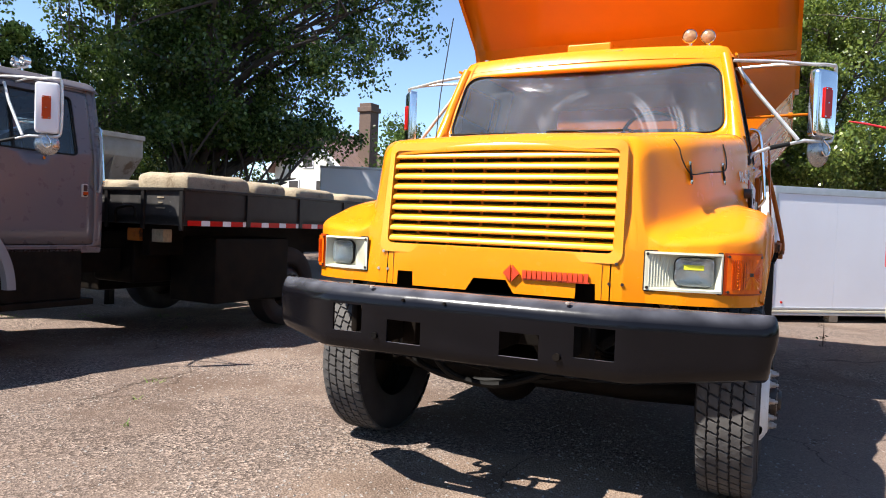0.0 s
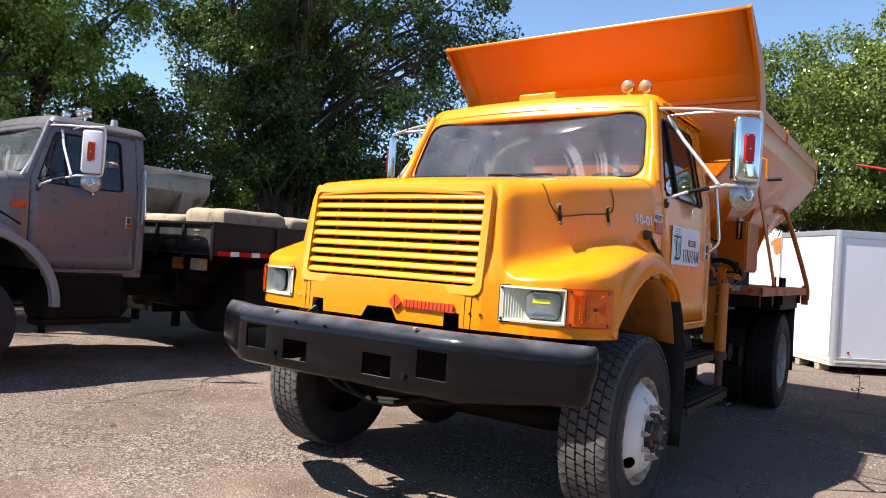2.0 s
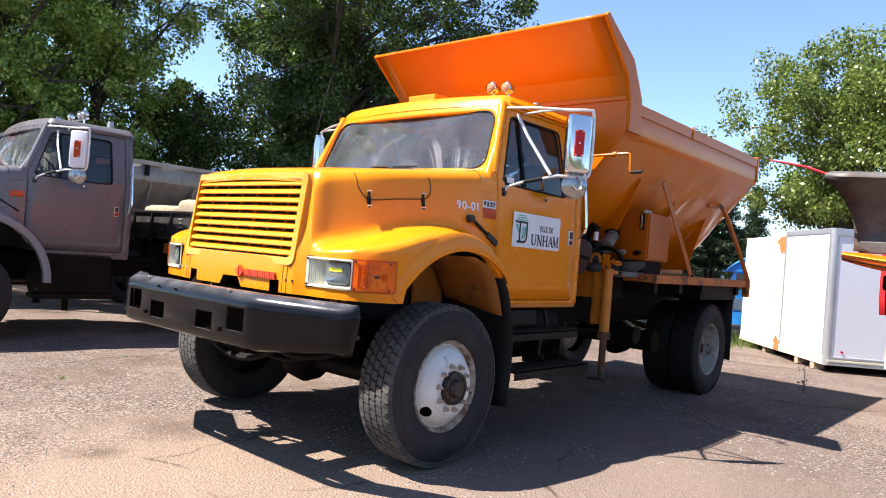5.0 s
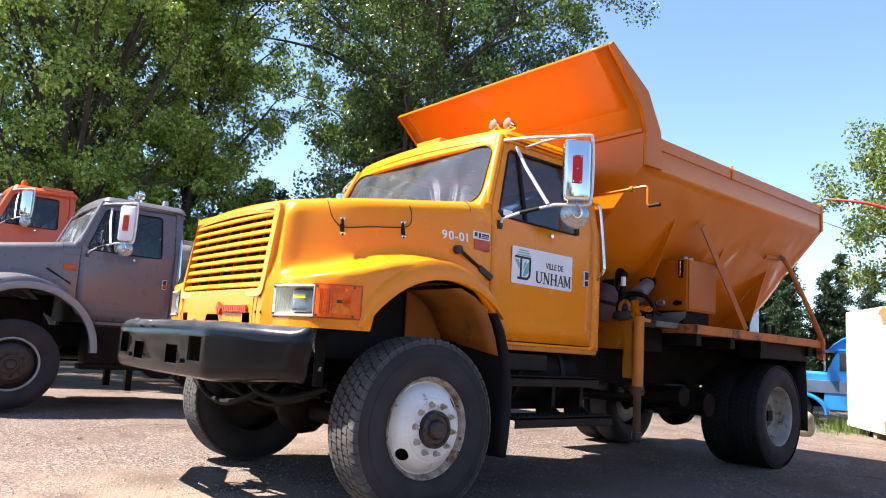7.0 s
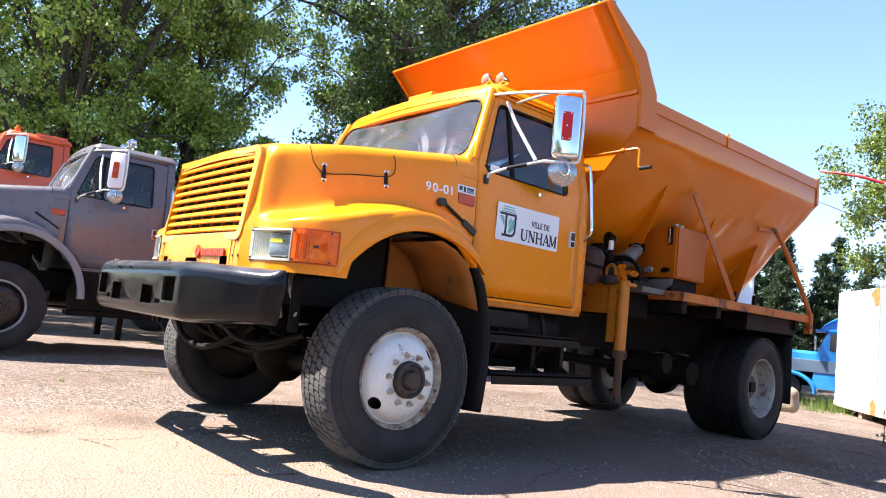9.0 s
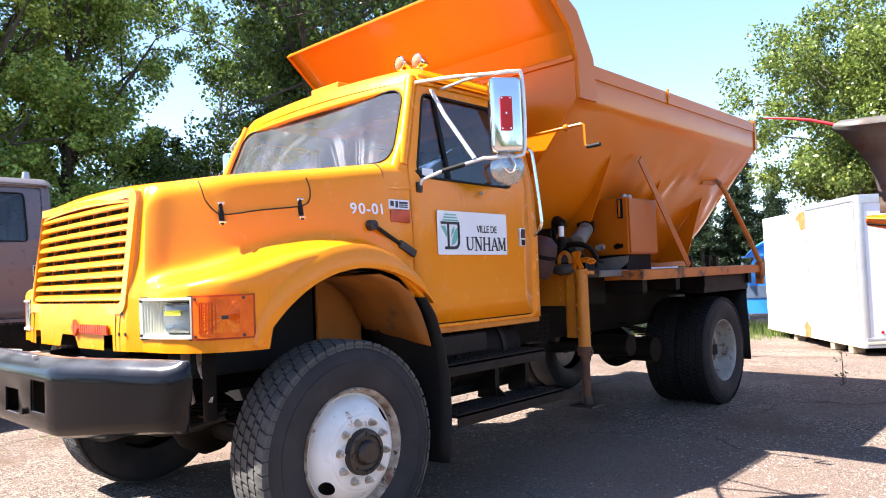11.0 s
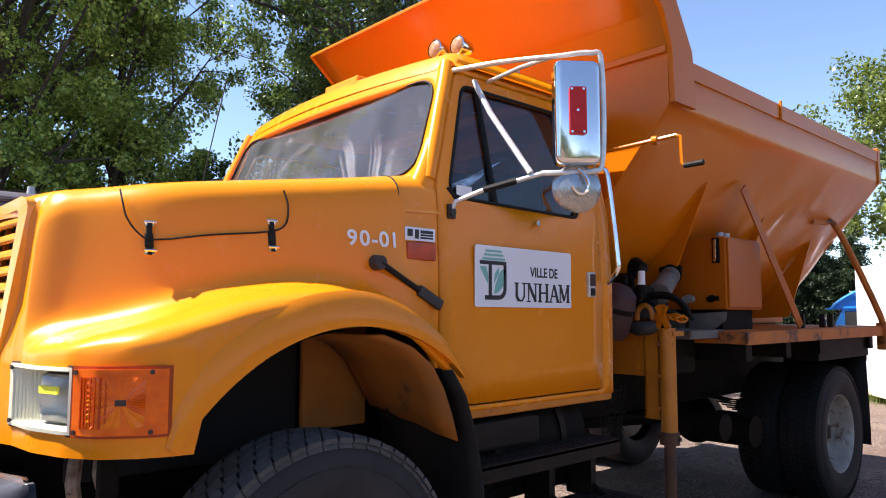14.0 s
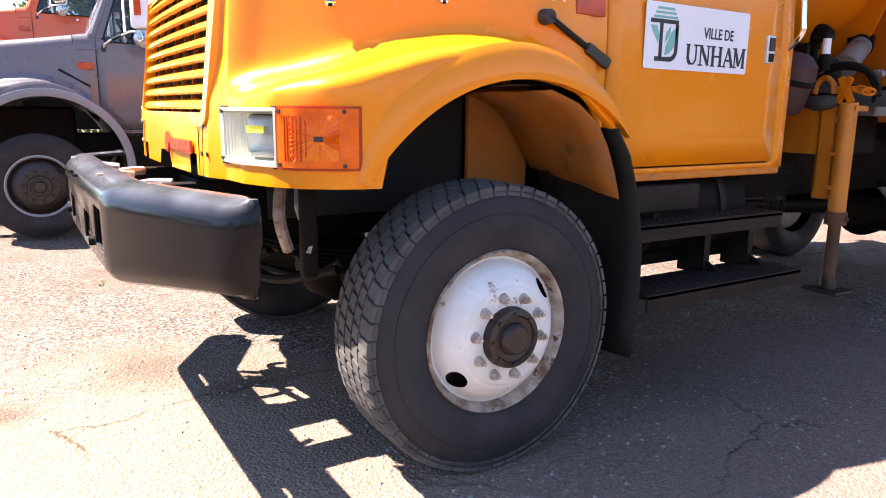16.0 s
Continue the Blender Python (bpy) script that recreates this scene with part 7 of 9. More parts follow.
    plate(bm, [(0.70, 1.30), (0.86, 1.30), (1.00, 1.335), (1.10, 1.41), (1.11, 1.465), (0.70, 1.44)], 0.012, Matrix(((1, 0, 0, 0), (0, 0, 1, 3.05), (0, 1, 0, 0), (0, 0, 0, 1))))
    pb = part("pump_bracket", bm, M_ZINC_DARK, root, "stained grey pump bracket")
    bm = bmesh.new()
    box(bm, 0.70, 1.10, 2.60, 3.06, 1.300, 1.352, 0.008)
    part("bracket_tray", bm, M_ZINC_DARK, pb)
    # mesh guard by the tank
    bm = bmesh.new()
    for k in range(9):
        y = 1.86 + 0.02 * k
        tube(bm, [(1.0, y, 0.78), (1.0, y + 0.12 * (1 if k % 2 else -1) * 0.5, 1.06)], 0.003, 4)
    for k in range(8):
        z = 0.80 + 0.035 * k
        tube(bm, [(1.002, 1.84, z), (1.002, 2.04, z)], 0.003, 4)
    part("mesh_guard", bm, M_DARKSTEEL, root)


def engine_box(root):
    """The spreader's engine box on the deck, with latch and filler caps."""
    bx = thing("engine_box", "orange sheet-metal engine box on the truck's deck", "engine box")
    bm = bmesh.new()
    box(bm, 0.50, 1.08, 3.12, 3.64, 1.475, 1.955, 0.012)
    part("housing", bm, M_ORANGE_DULL, bx)
    bm = bmesh.new()
    box(bm, 0.56, 1.03, 3.16, 3.60, 1.345, 1.48)
    part("plinth", bm, M_DARKSTEEL, bx)
    bm = bmesh.new()
    box(bm, 1.08, 1.092, 3.14, 3.62, 1.492, 1.940, 0.004)
    part("door_panel", bm, M_ORANGE_DULL, bx)
    bm = bmesh.new()
    box(bm, 0.995, 1.045, 3.108, 3.122, 1.78, 1.945, 0.004)
    lt = part("latch", bm, M_DARKSTEEL, bx, "over-centre latch on a dark plate")
    bm = bmesh.new()
    box(bm, 1.010, 1.030, 3.094, 3.110, 1.81, 1.935, 0.004)
    cyl(bm, (1.020, 3.108, 1.80), (1.020, 3.092, 1.80), 0.012, seg=10)
    part("latch_lever", bm, M_CHROME, lt, "bright latch lever")
    for y in (3.26, 3.35):
        bm = bmesh.new()
        cyl(bm, (0.98, y, 1.95), (0.98, y, 1.995), 0.026, 0.024, 14)
        part("filler_cap", bm, M_STEEL, bx)
    for x, y, r, mt in ((0.83, 3.06, 0.030, M_STEEL), (0.98, 3.10, 0.026, M_DARKSTEEL)):
        bm = bmesh.new()
        cyl(bm, (x, 3.125, 1.55), (x, y, 1.545), r, r * 0.85, 12)
        cyl(bm, (x - 0.03, y + 0.02, 1.545), (x + 0.05, y + 0.01, 1.55), r * 0.6, r * 0.6, 10)
        part("pipe_stub", bm, mt, bx)
    return bx


def under_rear(root):
    bm = bmesh.new()
    tube(bm, [(-1.0, 4.75, 0.52), (-0.5, 4.75, 0.52), (0.5, 4.75, 0.52), (1.0, 4.75, 0.52)], 0.085, 14)
    lathe(bm, [(0.0005, -0.28), (0.10, -0.24), (0.21, -0.08), (0.22, 0.06), (0.12, 0.2), (0.0005, 0.22)], Matrix.Translation((0, 4.75, 0.52)) @ Matrix.Rotation(radians(90), 4, "X"), 24)
    part("rear_axle", bm, M_DARKSTEEL, root, "rear axle with round differential")
    bm = bmesh.new()
    tube(bm, [(0, 0.6, 0.78), (0, 2.6, 0.68), (0, 4.55, 0.55)], 0.05, 12)
    part("drive_shaft", bm, M_DARKSTEEL, root)
    bm = bmesh.new()
    tube(bm, [(-0.05, 0.6, 0.62), (-0.15, 0.05, 0.53)], 0.04, 12)
    box(bm, -0.25, 0.25, 0.55, 1.1, 0.55, 0.9, 0.06)
    part("transfer_case", bm, M_DARKSTEEL, root)
    for y, z, r in ((3.75, 0.62, 0.11), (3.3, 0.70, 0.09)):
        bm = bmesh.new()
        cyl(bm, (0.58, y, z), (0.96, y, z), r, seg=20)
        part("air_tank", bm, M_DARKSTEEL, root, "dark air reservoir ahead of the rear wheels")
    for s in (1, -1):
        bm = bmesh.new()
        for k in range(6):
            ln = 0.75 - 0.09 * k
            pts = [(s * 0.50, 4.75 + y, 0.72 - 0.016 * k + 0.10 * (y / 0.75) ** 2) for y in np.linspace(-ln, ln, 11)]
            rings = [[Vector((p[0] + dx, p[1], p[2] + dz)) for dx, dz in ((-0.04, 0), (0.04, 0), (0.04, 0.012), (-0.04, 0.012))] for p in pts]
            loft(bm, rings, caps=True)
        part("leaf_spring", bm, M_DARKSTEEL, root)
        bm = bmesh.new()
        box(bm, min(s * 0.45, s * 1.20), max(s * 0.45, s * 1.20), 5.36, 5.38, 1.05, 1.27, 0.005)
        part("flap_hanger", bm, M_DARKSTEEL, root)
        bm = bmesh.new()
        rings = [[Vector((s * x, 5.37 + 0.02 * math.sin(5 * x + 4 * z), z)) for x in (0.52, 0.7, 0.9, 1.08, 1.2)] for z in (1.08, 0.85, 0.6, 0.36)]
        loft(bm, rings, closed=False)
        solid(part("mud_flap", bm, M_BLACK, root, "black rubber flap behind the rear wheels", 60), 0.01)
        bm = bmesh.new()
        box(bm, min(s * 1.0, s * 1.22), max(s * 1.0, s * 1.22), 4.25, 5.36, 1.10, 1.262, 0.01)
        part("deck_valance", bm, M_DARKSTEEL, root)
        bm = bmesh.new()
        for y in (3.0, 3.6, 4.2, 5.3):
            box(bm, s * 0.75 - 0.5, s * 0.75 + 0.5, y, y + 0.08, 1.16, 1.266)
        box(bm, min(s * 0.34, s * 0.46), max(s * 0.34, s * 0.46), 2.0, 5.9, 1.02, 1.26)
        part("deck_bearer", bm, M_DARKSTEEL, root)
    bm = bmesh.new()
    box(bm, 0.5, 0.95, 2.5, 2.95, 1.08, 1.30, 0.02)
    part("deck_front_bearer", bm, M_DARKSTEEL, root)
    for y in (4.05, 4.45, 4.62):
        bm = bmesh.new()
        box(bm, 1.16, 1.20, y, y + 0.03, 1.345, 1.45, 0.004)
        part("deck_lug", bm, M_STEPSTEEL, root)
    bm = bmesh.new()
    box(bm, -0.9, 0.9, 1.9, 2.02, 1.06, 1.16)
    part("cross_beam", bm, M_DARKSTEEL, root)


door_sign(truck)
front_badge(truck)
roof_fittings(truck)
letters_and_plates(truck)
under_front(truck)
steps_and_tank(truck)
jack_and_hydraulics(truck)
engine_box(truck)
under_rear(truck)


# ---- the neighbours ----
def simple_wheel(root, x_out, y, z, s, r=0.52, rim=None, bright=True):
    bm = bmesh.new()
    cyl(bm, (s * (x_out - 0.25), y, z), (s * (x_out - 0.10), y, z), 0.07, seg=16)
    w = part("wheel", bm, M_DARKSTEEL, root)
    tyre(w, x_out, y, z, s, r=r, blocks=False)
    front_rim(w, y, z, s, x_out - 0.03, rim or M_HUB, M_STEEL, True)
    if bright:
        bm = bmesh.new()
        lathe(bm, [(0.278, 0.0), (0.294, 0.014), (0.304, 0.008), (0.304, -0.01)], axis_x(s * (x_out - 0.02), y, z, s), 48)
        part("rim_ring", bm, M_STEEL, w)
    return w


def grey_truck():
    g = thing("grey_truck", "weathered grey conventional truck parked on the asphalt", "truck", pose(-5.92, -1.12, 0.0, 0, 0, -2.8))
    hood(g, M_GREY)
    grille(g, M_GREY, M_SEAM)
    cab(g, M_GREY)
    for s in (1, -1):
        mirror(g, s, "amber", M_WHITE)
        headlamp(g, s, False)
        simple_wheel(g, 1.25, 0, 0.54, s)
        simple_wheel(g, 1.30, 4.35, 0.54, s, bright=False)
        bm = bmesh.new()
        rings = []
        for k in range(33):
            a = radians(150 - 150 * k / 32)
            d = Vector((0, math.cos(a), math.sin(a)))
            c = Vector((0, 0.095, 0.70)) + d * 0.70
            rings.append([Vector((s * xx, c.y, c.z)) + d * rr for xx, rr in ((1.20, 0.0), (1.285, 0.0), (1.295, 0.03), (1.285, 0.075), (1.20, 0.085))])
        loft(bm, rings)
        part("fender_flare", bm, M_GREYLIGHT, g, "pale grey flare round the wheel arch")
        bm = bmesh.new()
        box(bm, min(s * 0.36, s * 0.46), max(s * 0.36, s * 0.46), -0.9, 5.2, 0.75, 1.0)
        part("frame_rail", bm, M_DARKSTEEL, g)
        bm = bmesh.new()
        cyl(bm, (s * 0.80, 0.8, 0.78), (s * 0.80, 1.65, 0.78), 0.24, seg=28)
        part("fuel_tank", bm, M_DARKSTEEL, g)
        bm = bmesh.new()
        box(bm, min(s * 0.9, s * 1.15), max(s * 0.9, s * 1.15), 0.72, 1.7, 0.50, 0.56, 0.01)
        box(bm, min(s * 0.95, s * 1.1), max(s * 0.95, s * 1.1), 0.80, 1.6, 0.56, 1.05, 0.01)
        part("step", bm, M_DARKSTEEL, g)
        bm = bmesh.new()
        box(bm, min(s * 1.02, s * 1.10), max(s * 1.02, s * 1.10), 0.76, 1.80, 1.0, 1.062, 0.015)
        part("sill", bm, M_GREY, g)
    for s in (1, -1):
        bm = bmesh.new()
        tube(bm, [(s * 1.085, 1.745, 1.60), (s * 1.135, 1.755, 1.64), (s * 1.13, 1.755, 2.10), (s * 1.06, 1.745, 2.15)], 0.014, 8, 3)
        part("grab_rail", bm, M_STEEL, g, "dull steel grab rail behind the door")
        bm = bmesh.new()
        box(bm, min(s * 1.125, s * 1.134), max(s * 1.125, s * 1.134), 1.580, 1.630, 1.555, 1.585, 0.003)
        part("latch_reflector", bm, M_AMBER, g, "small amber reflector in the latch")
    bm = bmesh.new()
    tube(bm, [(1.11, 0.25, 1.66), (1.125, 0.52, 1.50)], 0.012, 8)
    part("hood_strap", bm, M_BLACK, g)
    bm = bmesh.new()
    box(bm, -0.5, 0.5, -0.7, 0.38, 0.9, 1.3, 0.05)
    part("engine_block", bm, M_DARKSTEEL, g)
    bm = bmesh.new()
    tube(bm, [(-1.0, 0, 0.52), (1.0, 0, 0.52)], 0.07, 10)
    part("front_axle", bm, M_DARKSTEEL, g)
    bm = bmesh.new()
    box(bm, -1.22, 1.22, -1.15, -0.98, 0.62, 0.92, 0.03)
    part("bumper", bm, M_BUMPER, g)
    # lamp bar on the roof
    bm = bmesh.new()
    tube(bm, [(-0.6, 1.35, 2.76), (0.62, 1.35, 2.76)], 0.016, 8)
    for x in (-0.5, 0.0, 0.5):
        cyl(bm, (x, 1.35, 2.66), (x, 1.35, 2.76), 0.012, seg=8)
    rk = part("roof_bar", bm, M_CHROME, g, "bright lamp bar on the roof")
    for x in (-0.4, 0.1, 0.45, 0.6):
        bm = bmesh.new()
        lathe(bm, [(0.045, 0.05), (0.05, 0.04), (0.04, -0.02), (0.0005, -0.05)], Matrix.Translation((x, 1.33, 2.81)) @ Matrix.Rotation(radians(90), 4, "X"), 20)
        part("bar_lamp", bm, M_CHROME, rk)
    bm = bmesh.new()
    cyl(bm, (0.55, 1.66, 2.66), (0.55, 1.66, 2.78), 0.05, 0.035, 14)
    part("roof_beacon", bm, M_STEEL, g)
    return g


def red_truck():
    o = thing("orange_truck", "tall red-orange conventional truck parked behind the grey one", "truck", pose(-10.46, -1.46, 0.73, 0, 0, -2.8))
    hood(o, M_REDORANGE)
    cab(o, M_REDORANGE)
    for s in (1, -1):
        mirror(o, s, None)
        simple_wheel(o, 1.25, 0, -0.24, s, bright=False)
        simple_wheel(o, 1.25, 4.2, -0.24, s, bright=False)
        bm = bmesh.new()
        box(bm, min(s * 0.36, s * 0.46), max(s * 0.36, s * 0.46), -0.9, 5.2, 0.2, 1.06)
        part("frame_rail", bm, M_DARKSTEEL, o)
    bm = bmesh.new()
    tube(bm, [(-1.1, 0, -0.24), (1.1, 0, -0.24)], 0.07, 10)
    tube(bm, [(-1.1, 4.2, -0.24), (1.1, 4.2, -0.24)], 0.07, 10)
    box(bm, -0.4, 0.4, -0.1, 0.1, -0.24, 0.3)
    box(bm, -0.4, 0.4, 4.1, 4.3, -0.24, 0.3)
    part("axle", bm, M_DARKSTEEL, o)
    for x in (-0.6, -0.25, 0.0, 0.25, 0.6):
        bm = bmesh.new()
        box(bm, x - 0.06, x + 0.06, 0.86, 0.94, 2.64, 2.70, 0.015)
        part("roof_marker", bm, M_AMBER_BRIGHT, o)
    bm = bmesh.new()
    box(bm, 0.80, 0.93, 1.25, 1.75, 2.62, 2.69, 0.02)
    part("roof_rail", bm, M_REDORANGE, o)
    bm = bmesh.new()
    lathe(bm, [(0.05, 0.0), (0.05, 0.07), (0.03, 0.11), (0.0005, 0.115)], Matrix.Translation((0.75, 0.98, 2.66)), 16)
    part("beacon", bm, M_AMBER_BRIGHT, o)
    # spare panel below the hood line
    bm = bmesh.new()
    box(bm, -0.95, 0.95, -0.6, 0.38, 0.4, 1.3, 0.05)
    part("engine_block", bm, M_DARKSTEEL, o)
    return o


def rough_block(m, size, seed):
    """A cast concrete block, chipped and uneven."""
    bm = bmesh.new()
    bmesh.ops.create_cube(bm, size=1.0)
    bmesh.ops.subdivide_edges(bm, edges=bm.edges[:], cuts=7, use_grid_fill=True)
    for v in bm.verts:
        p = Vector((v.co.x * size[0], v.co.y * size[1], v.co.z * size[2]))
        q = Vector([max(-h, min(h, c)) for c, h in zip(p, (size[0] / 2 - 0.11, size[1] / 2 - 0.11, size[2] / 2 - 0.11))])
        d = p - q
        if d.length > 0:
            p = q + d.normalized() * min(d.length, 0.115)
        k = noise.noise((p.x * 3 + seed, p.y * 3, p.z * 3)) * 0.022 + noise.noise((p.x * 9, p.y * 9 + seed, p.z * 9)) * 0.010
        v.co = p + p.normalized() * k
        if v.co.z < -size[2] / 2 + 0.02:
            v.co.z = -size[2] / 2
    ob = part("concrete_block", bm, M_CONCRETE, None, "", 50)
    ob.matrix_world = m
    return tagged(ob, "rough pale concrete block lying on the black flatbed", "concrete block", "blocks on the flatbed")


def flatbed(truck_root):
    """The grey truck's flat bed with low boards."""
    hold = new("bed")
    hold.parent = truck_root
    hold.location = (1.575, 2.40, 0)
    f = hold
    W, L, z0, z1 = 2.75, 5.0, 1.29, 1.66
    bm = bmesh.new()
    box(bm, -W, 0, 0, L, z0 + 0.02, z0 + 0.10)
    part("deck", bm, M_BEDBLACK, f)
    for a in ((-0.03, 0.0, 0.0, L), (-W, -W + 0.03, 0.0, L)):
        bm = bmesh.new()
        box(bm, a[0], a[1], a[2], a[3], z0, z1, 0.006)
        part("side_board", bm, M_BEDBLACK, f)
    bm = bmesh.new()
    box(bm, -W + 0.03, -0.03, 0.0, 0.03, z0, z1, 0.006)
    part("front_board", bm, M_SCUFF, f, "scratched black front board")
    bm = bmesh.new()
    box(bm, -W - 0.02, 0.02, -0.03, 0.05, z1 - 0.012, z1 + 0.02, 0.006)
    box(bm, -0.05, 0.02, 0.05, L, z1 - 0.012, z1 + 0.02, 0.006)
    part("top_edge", bm, M_BEDBLACK, f)
    for x in (-0.03, -0.62, -1.22, -1.82, -2.41):
        bm = bmesh.new()
        box(bm, x - 0.025, x + 0.025, -0.025, 0.0, z0 - 0.05, z1 - 0.01, 0.004)
        part("board_rib", bm, M_BEDBLACK, f)
    for y in (0.9, 1.8, 2.7, 3.6, 4.5):
        bm = bmesh.new()
        box(bm, 0.0, 0.02, y - 0.03, y + 0.03, z0, z1 - 0.01, 0.004)
        part("board_rib", bm, M_BEDBLACK, f)
    # red and white tape along the lower edge
    for k in range(18):
        bm = bmesh.new()
        box(bm, -0.002, 0.006, 0.04 + 0.30 * k, 0.04 + 0.30 * k + 0.18, z0 + 0.0, z0 + 0.055)
        part("tape", bm, M_RED, f, "red reflective tape")
        bm = bmesh.new()
        box(bm, -0.002, 0.006, 0.22 + 0.30 * k, 0.22 + 0.30 * k + 0.12, z0 + 0.0, z0 + 0.055)
        part("tape", bm, M_WHITE, f, "white reflective tape")
    # chalk marks that cannot be read
    for k, w in enumerate((0.10, 0.07, 0.13)):
        bm = bmesh.new()
        box(bm, -0.36 - w / 2, -0.36 + w / 2, -0.008, 0.0, 1.57 - 0.055 * k, 1.585 - 0.055 * k)
        part("chalk_mark", bm, M_CONCRETE, f)
    for x in (-1.75, -0.70):
        bm = bmesh.new()
        box(bm, x - 0.06, x + 0.06, 0.1, L - 0.1, 0.95, z0 + 0.03)
        part("beam", bm, M_DARKSTEEL, f)
    bm = bmesh.new()
    tube(bm, [(-1.05, -0.02, 1.30), (-1.0, -0.06, 1.42), (-0.92, -0.06, 1.46), (-0.72, -0.05, 1.47), (-0.70, -0.05, 1.36)], 0.014, 6, 4)
    part("board_hook", bm, M_DARKSTEEL, f)
    # tool boxes and tanks hung below the deck
    for x0, x1, y0, y1, zl, zh in ((-0.85, -0.12, 0.55, 1.75, 0.42, 1.16), (-2.6, -1.9, 0.4, 1.9, 0.45, 1.16), (-0.7, -0.15, 3.6, 4.6, 0.6, 1.2)):
        bm = bmesh.new()
        box(bm, x0, x1, y0, y1, zl, zh, 0.03)
        part("tool_box", bm, M_DARKSTEEL, f, "dark tool box hung under the deck")
    bm = bmesh.new()
    box(bm, -1.6, -0.9, 0.1, 3.0, 0.62, 1.2, 0.05)
    part("gearbox", bm, M_DARKSTEEL, f)
    for x in (-0.9, -0.5):
        bm = bmesh.new()
        box(bm, x - 0.09, x + 0.09, 0.08, 0.2, 1.10, 1.24, 0.01)
        part("valve_box", bm, M_RUSTY if x < -0.6 else M_CONCRETE, f)
    return f


def concrete_blocks():
    zt = 1.29 + 0.10
    specs = ((-4.99, 2.10, 0.78, 1.08, 0.49, 2), (-5.02, 3.00, 0.86, 0.62, 0.46, -3), (-4.98, 3.90, 0.84, 1.0, 0.44, 3), (-6.35, 2.2, 1.0, 0.85, 0.42, 4), (-4.98, 5.05, 0.84, 1.0, 0.42, 2),
             (-6.1, 3.4, 0.9, 1.0, 0.42, -4), (-6.1, 4.7, 0.9, 1.0, 0.42, 3))
    for i, (x, y, a, b, h, r) in enumerate(specs):
        rough_block(pose(x, y, zt + h / 2, 0, 0, r), (a, b, h), i * 3.7)


def grey_hopper():
    """A galvanised spreader hopper standing on a stand behind the flatbed."""
    h = thing("grey_hopper", "pale grey galvanised spreader hopper standing on dark legs", "hopper", pose(-8.52, 0.90, 0, 0, 0, 0))
    def shell(name, y0, y1):
        bm = bmesh.new()
        prof = [(1.0, 2.55), (1.0, 2.24), (0.3, 1.45), (-0.3, 1.45), (-1.0, 2.24), (-1.0, 2.55)]
        loft(bm, [[Vector((x, y, z)) for x, z in prof] for y in (y0, (y0 + y1) / 2, y1)], closed=False)
        return solid(part(name, bm, M_ZINC, h), 0.01)
    shell("hopper_shell", 0.0, 2.6)
    for y in (0.0, 2.6):
        bm = bmesh.new()
        plate(bm, [(1.0, 2.55), (1.0, 2.24), (0.3, 1.45), (-0.3, 1.45), (-1.0, 2.24), (-1.0, 2.55)], 0.01, Matrix(((1, 0, 0, 0), (0, 0, 1, y), (0, 1, 0, 0), (0, 0, 0, 1))))
        part("end_wall", bm, M_ZINC, h)
    for x in (-1.0, 1.0):
        bm = bmesh.new()
        box(bm, x - 0.03, x + 0.03, -0.03, 2.63, 2.50, 2.57, 0.008)
        part("rim_rail", bm, M_ZINC, h)
    for y in (0.5, 1.3, 2.1):
        bm = bmesh.new()
        plate(bm, [(1.0, 2.24), (0.3, 1.45), (0.75, 1.45)], 0.02, Matrix(((1, 0, 0, 0), (0, 0, 1, y), (0, 1, 0, 0), (0, 0, 0, 1))))
        part("rib", bm, M_ZINC, h)
    for y in (0.9, 1.2):
        bm = bmesh.new()
        box(bm, 1.02, 1.05, y - 0.04, y + 0.04, 2.32, 2.50, 0.006)
        part("lug", bm, M_DARKSTEEL, h)
    for x in (-0.6, 0.6):
        for y in (0.2, 2.4):
            bm = bmesh.new()
            box(bm, x - 0.05, x + 0.05, y - 0.05, y + 0.05, 0, 1.95)
            part("leg", bm, M_DARKSTEEL, h)
    return h


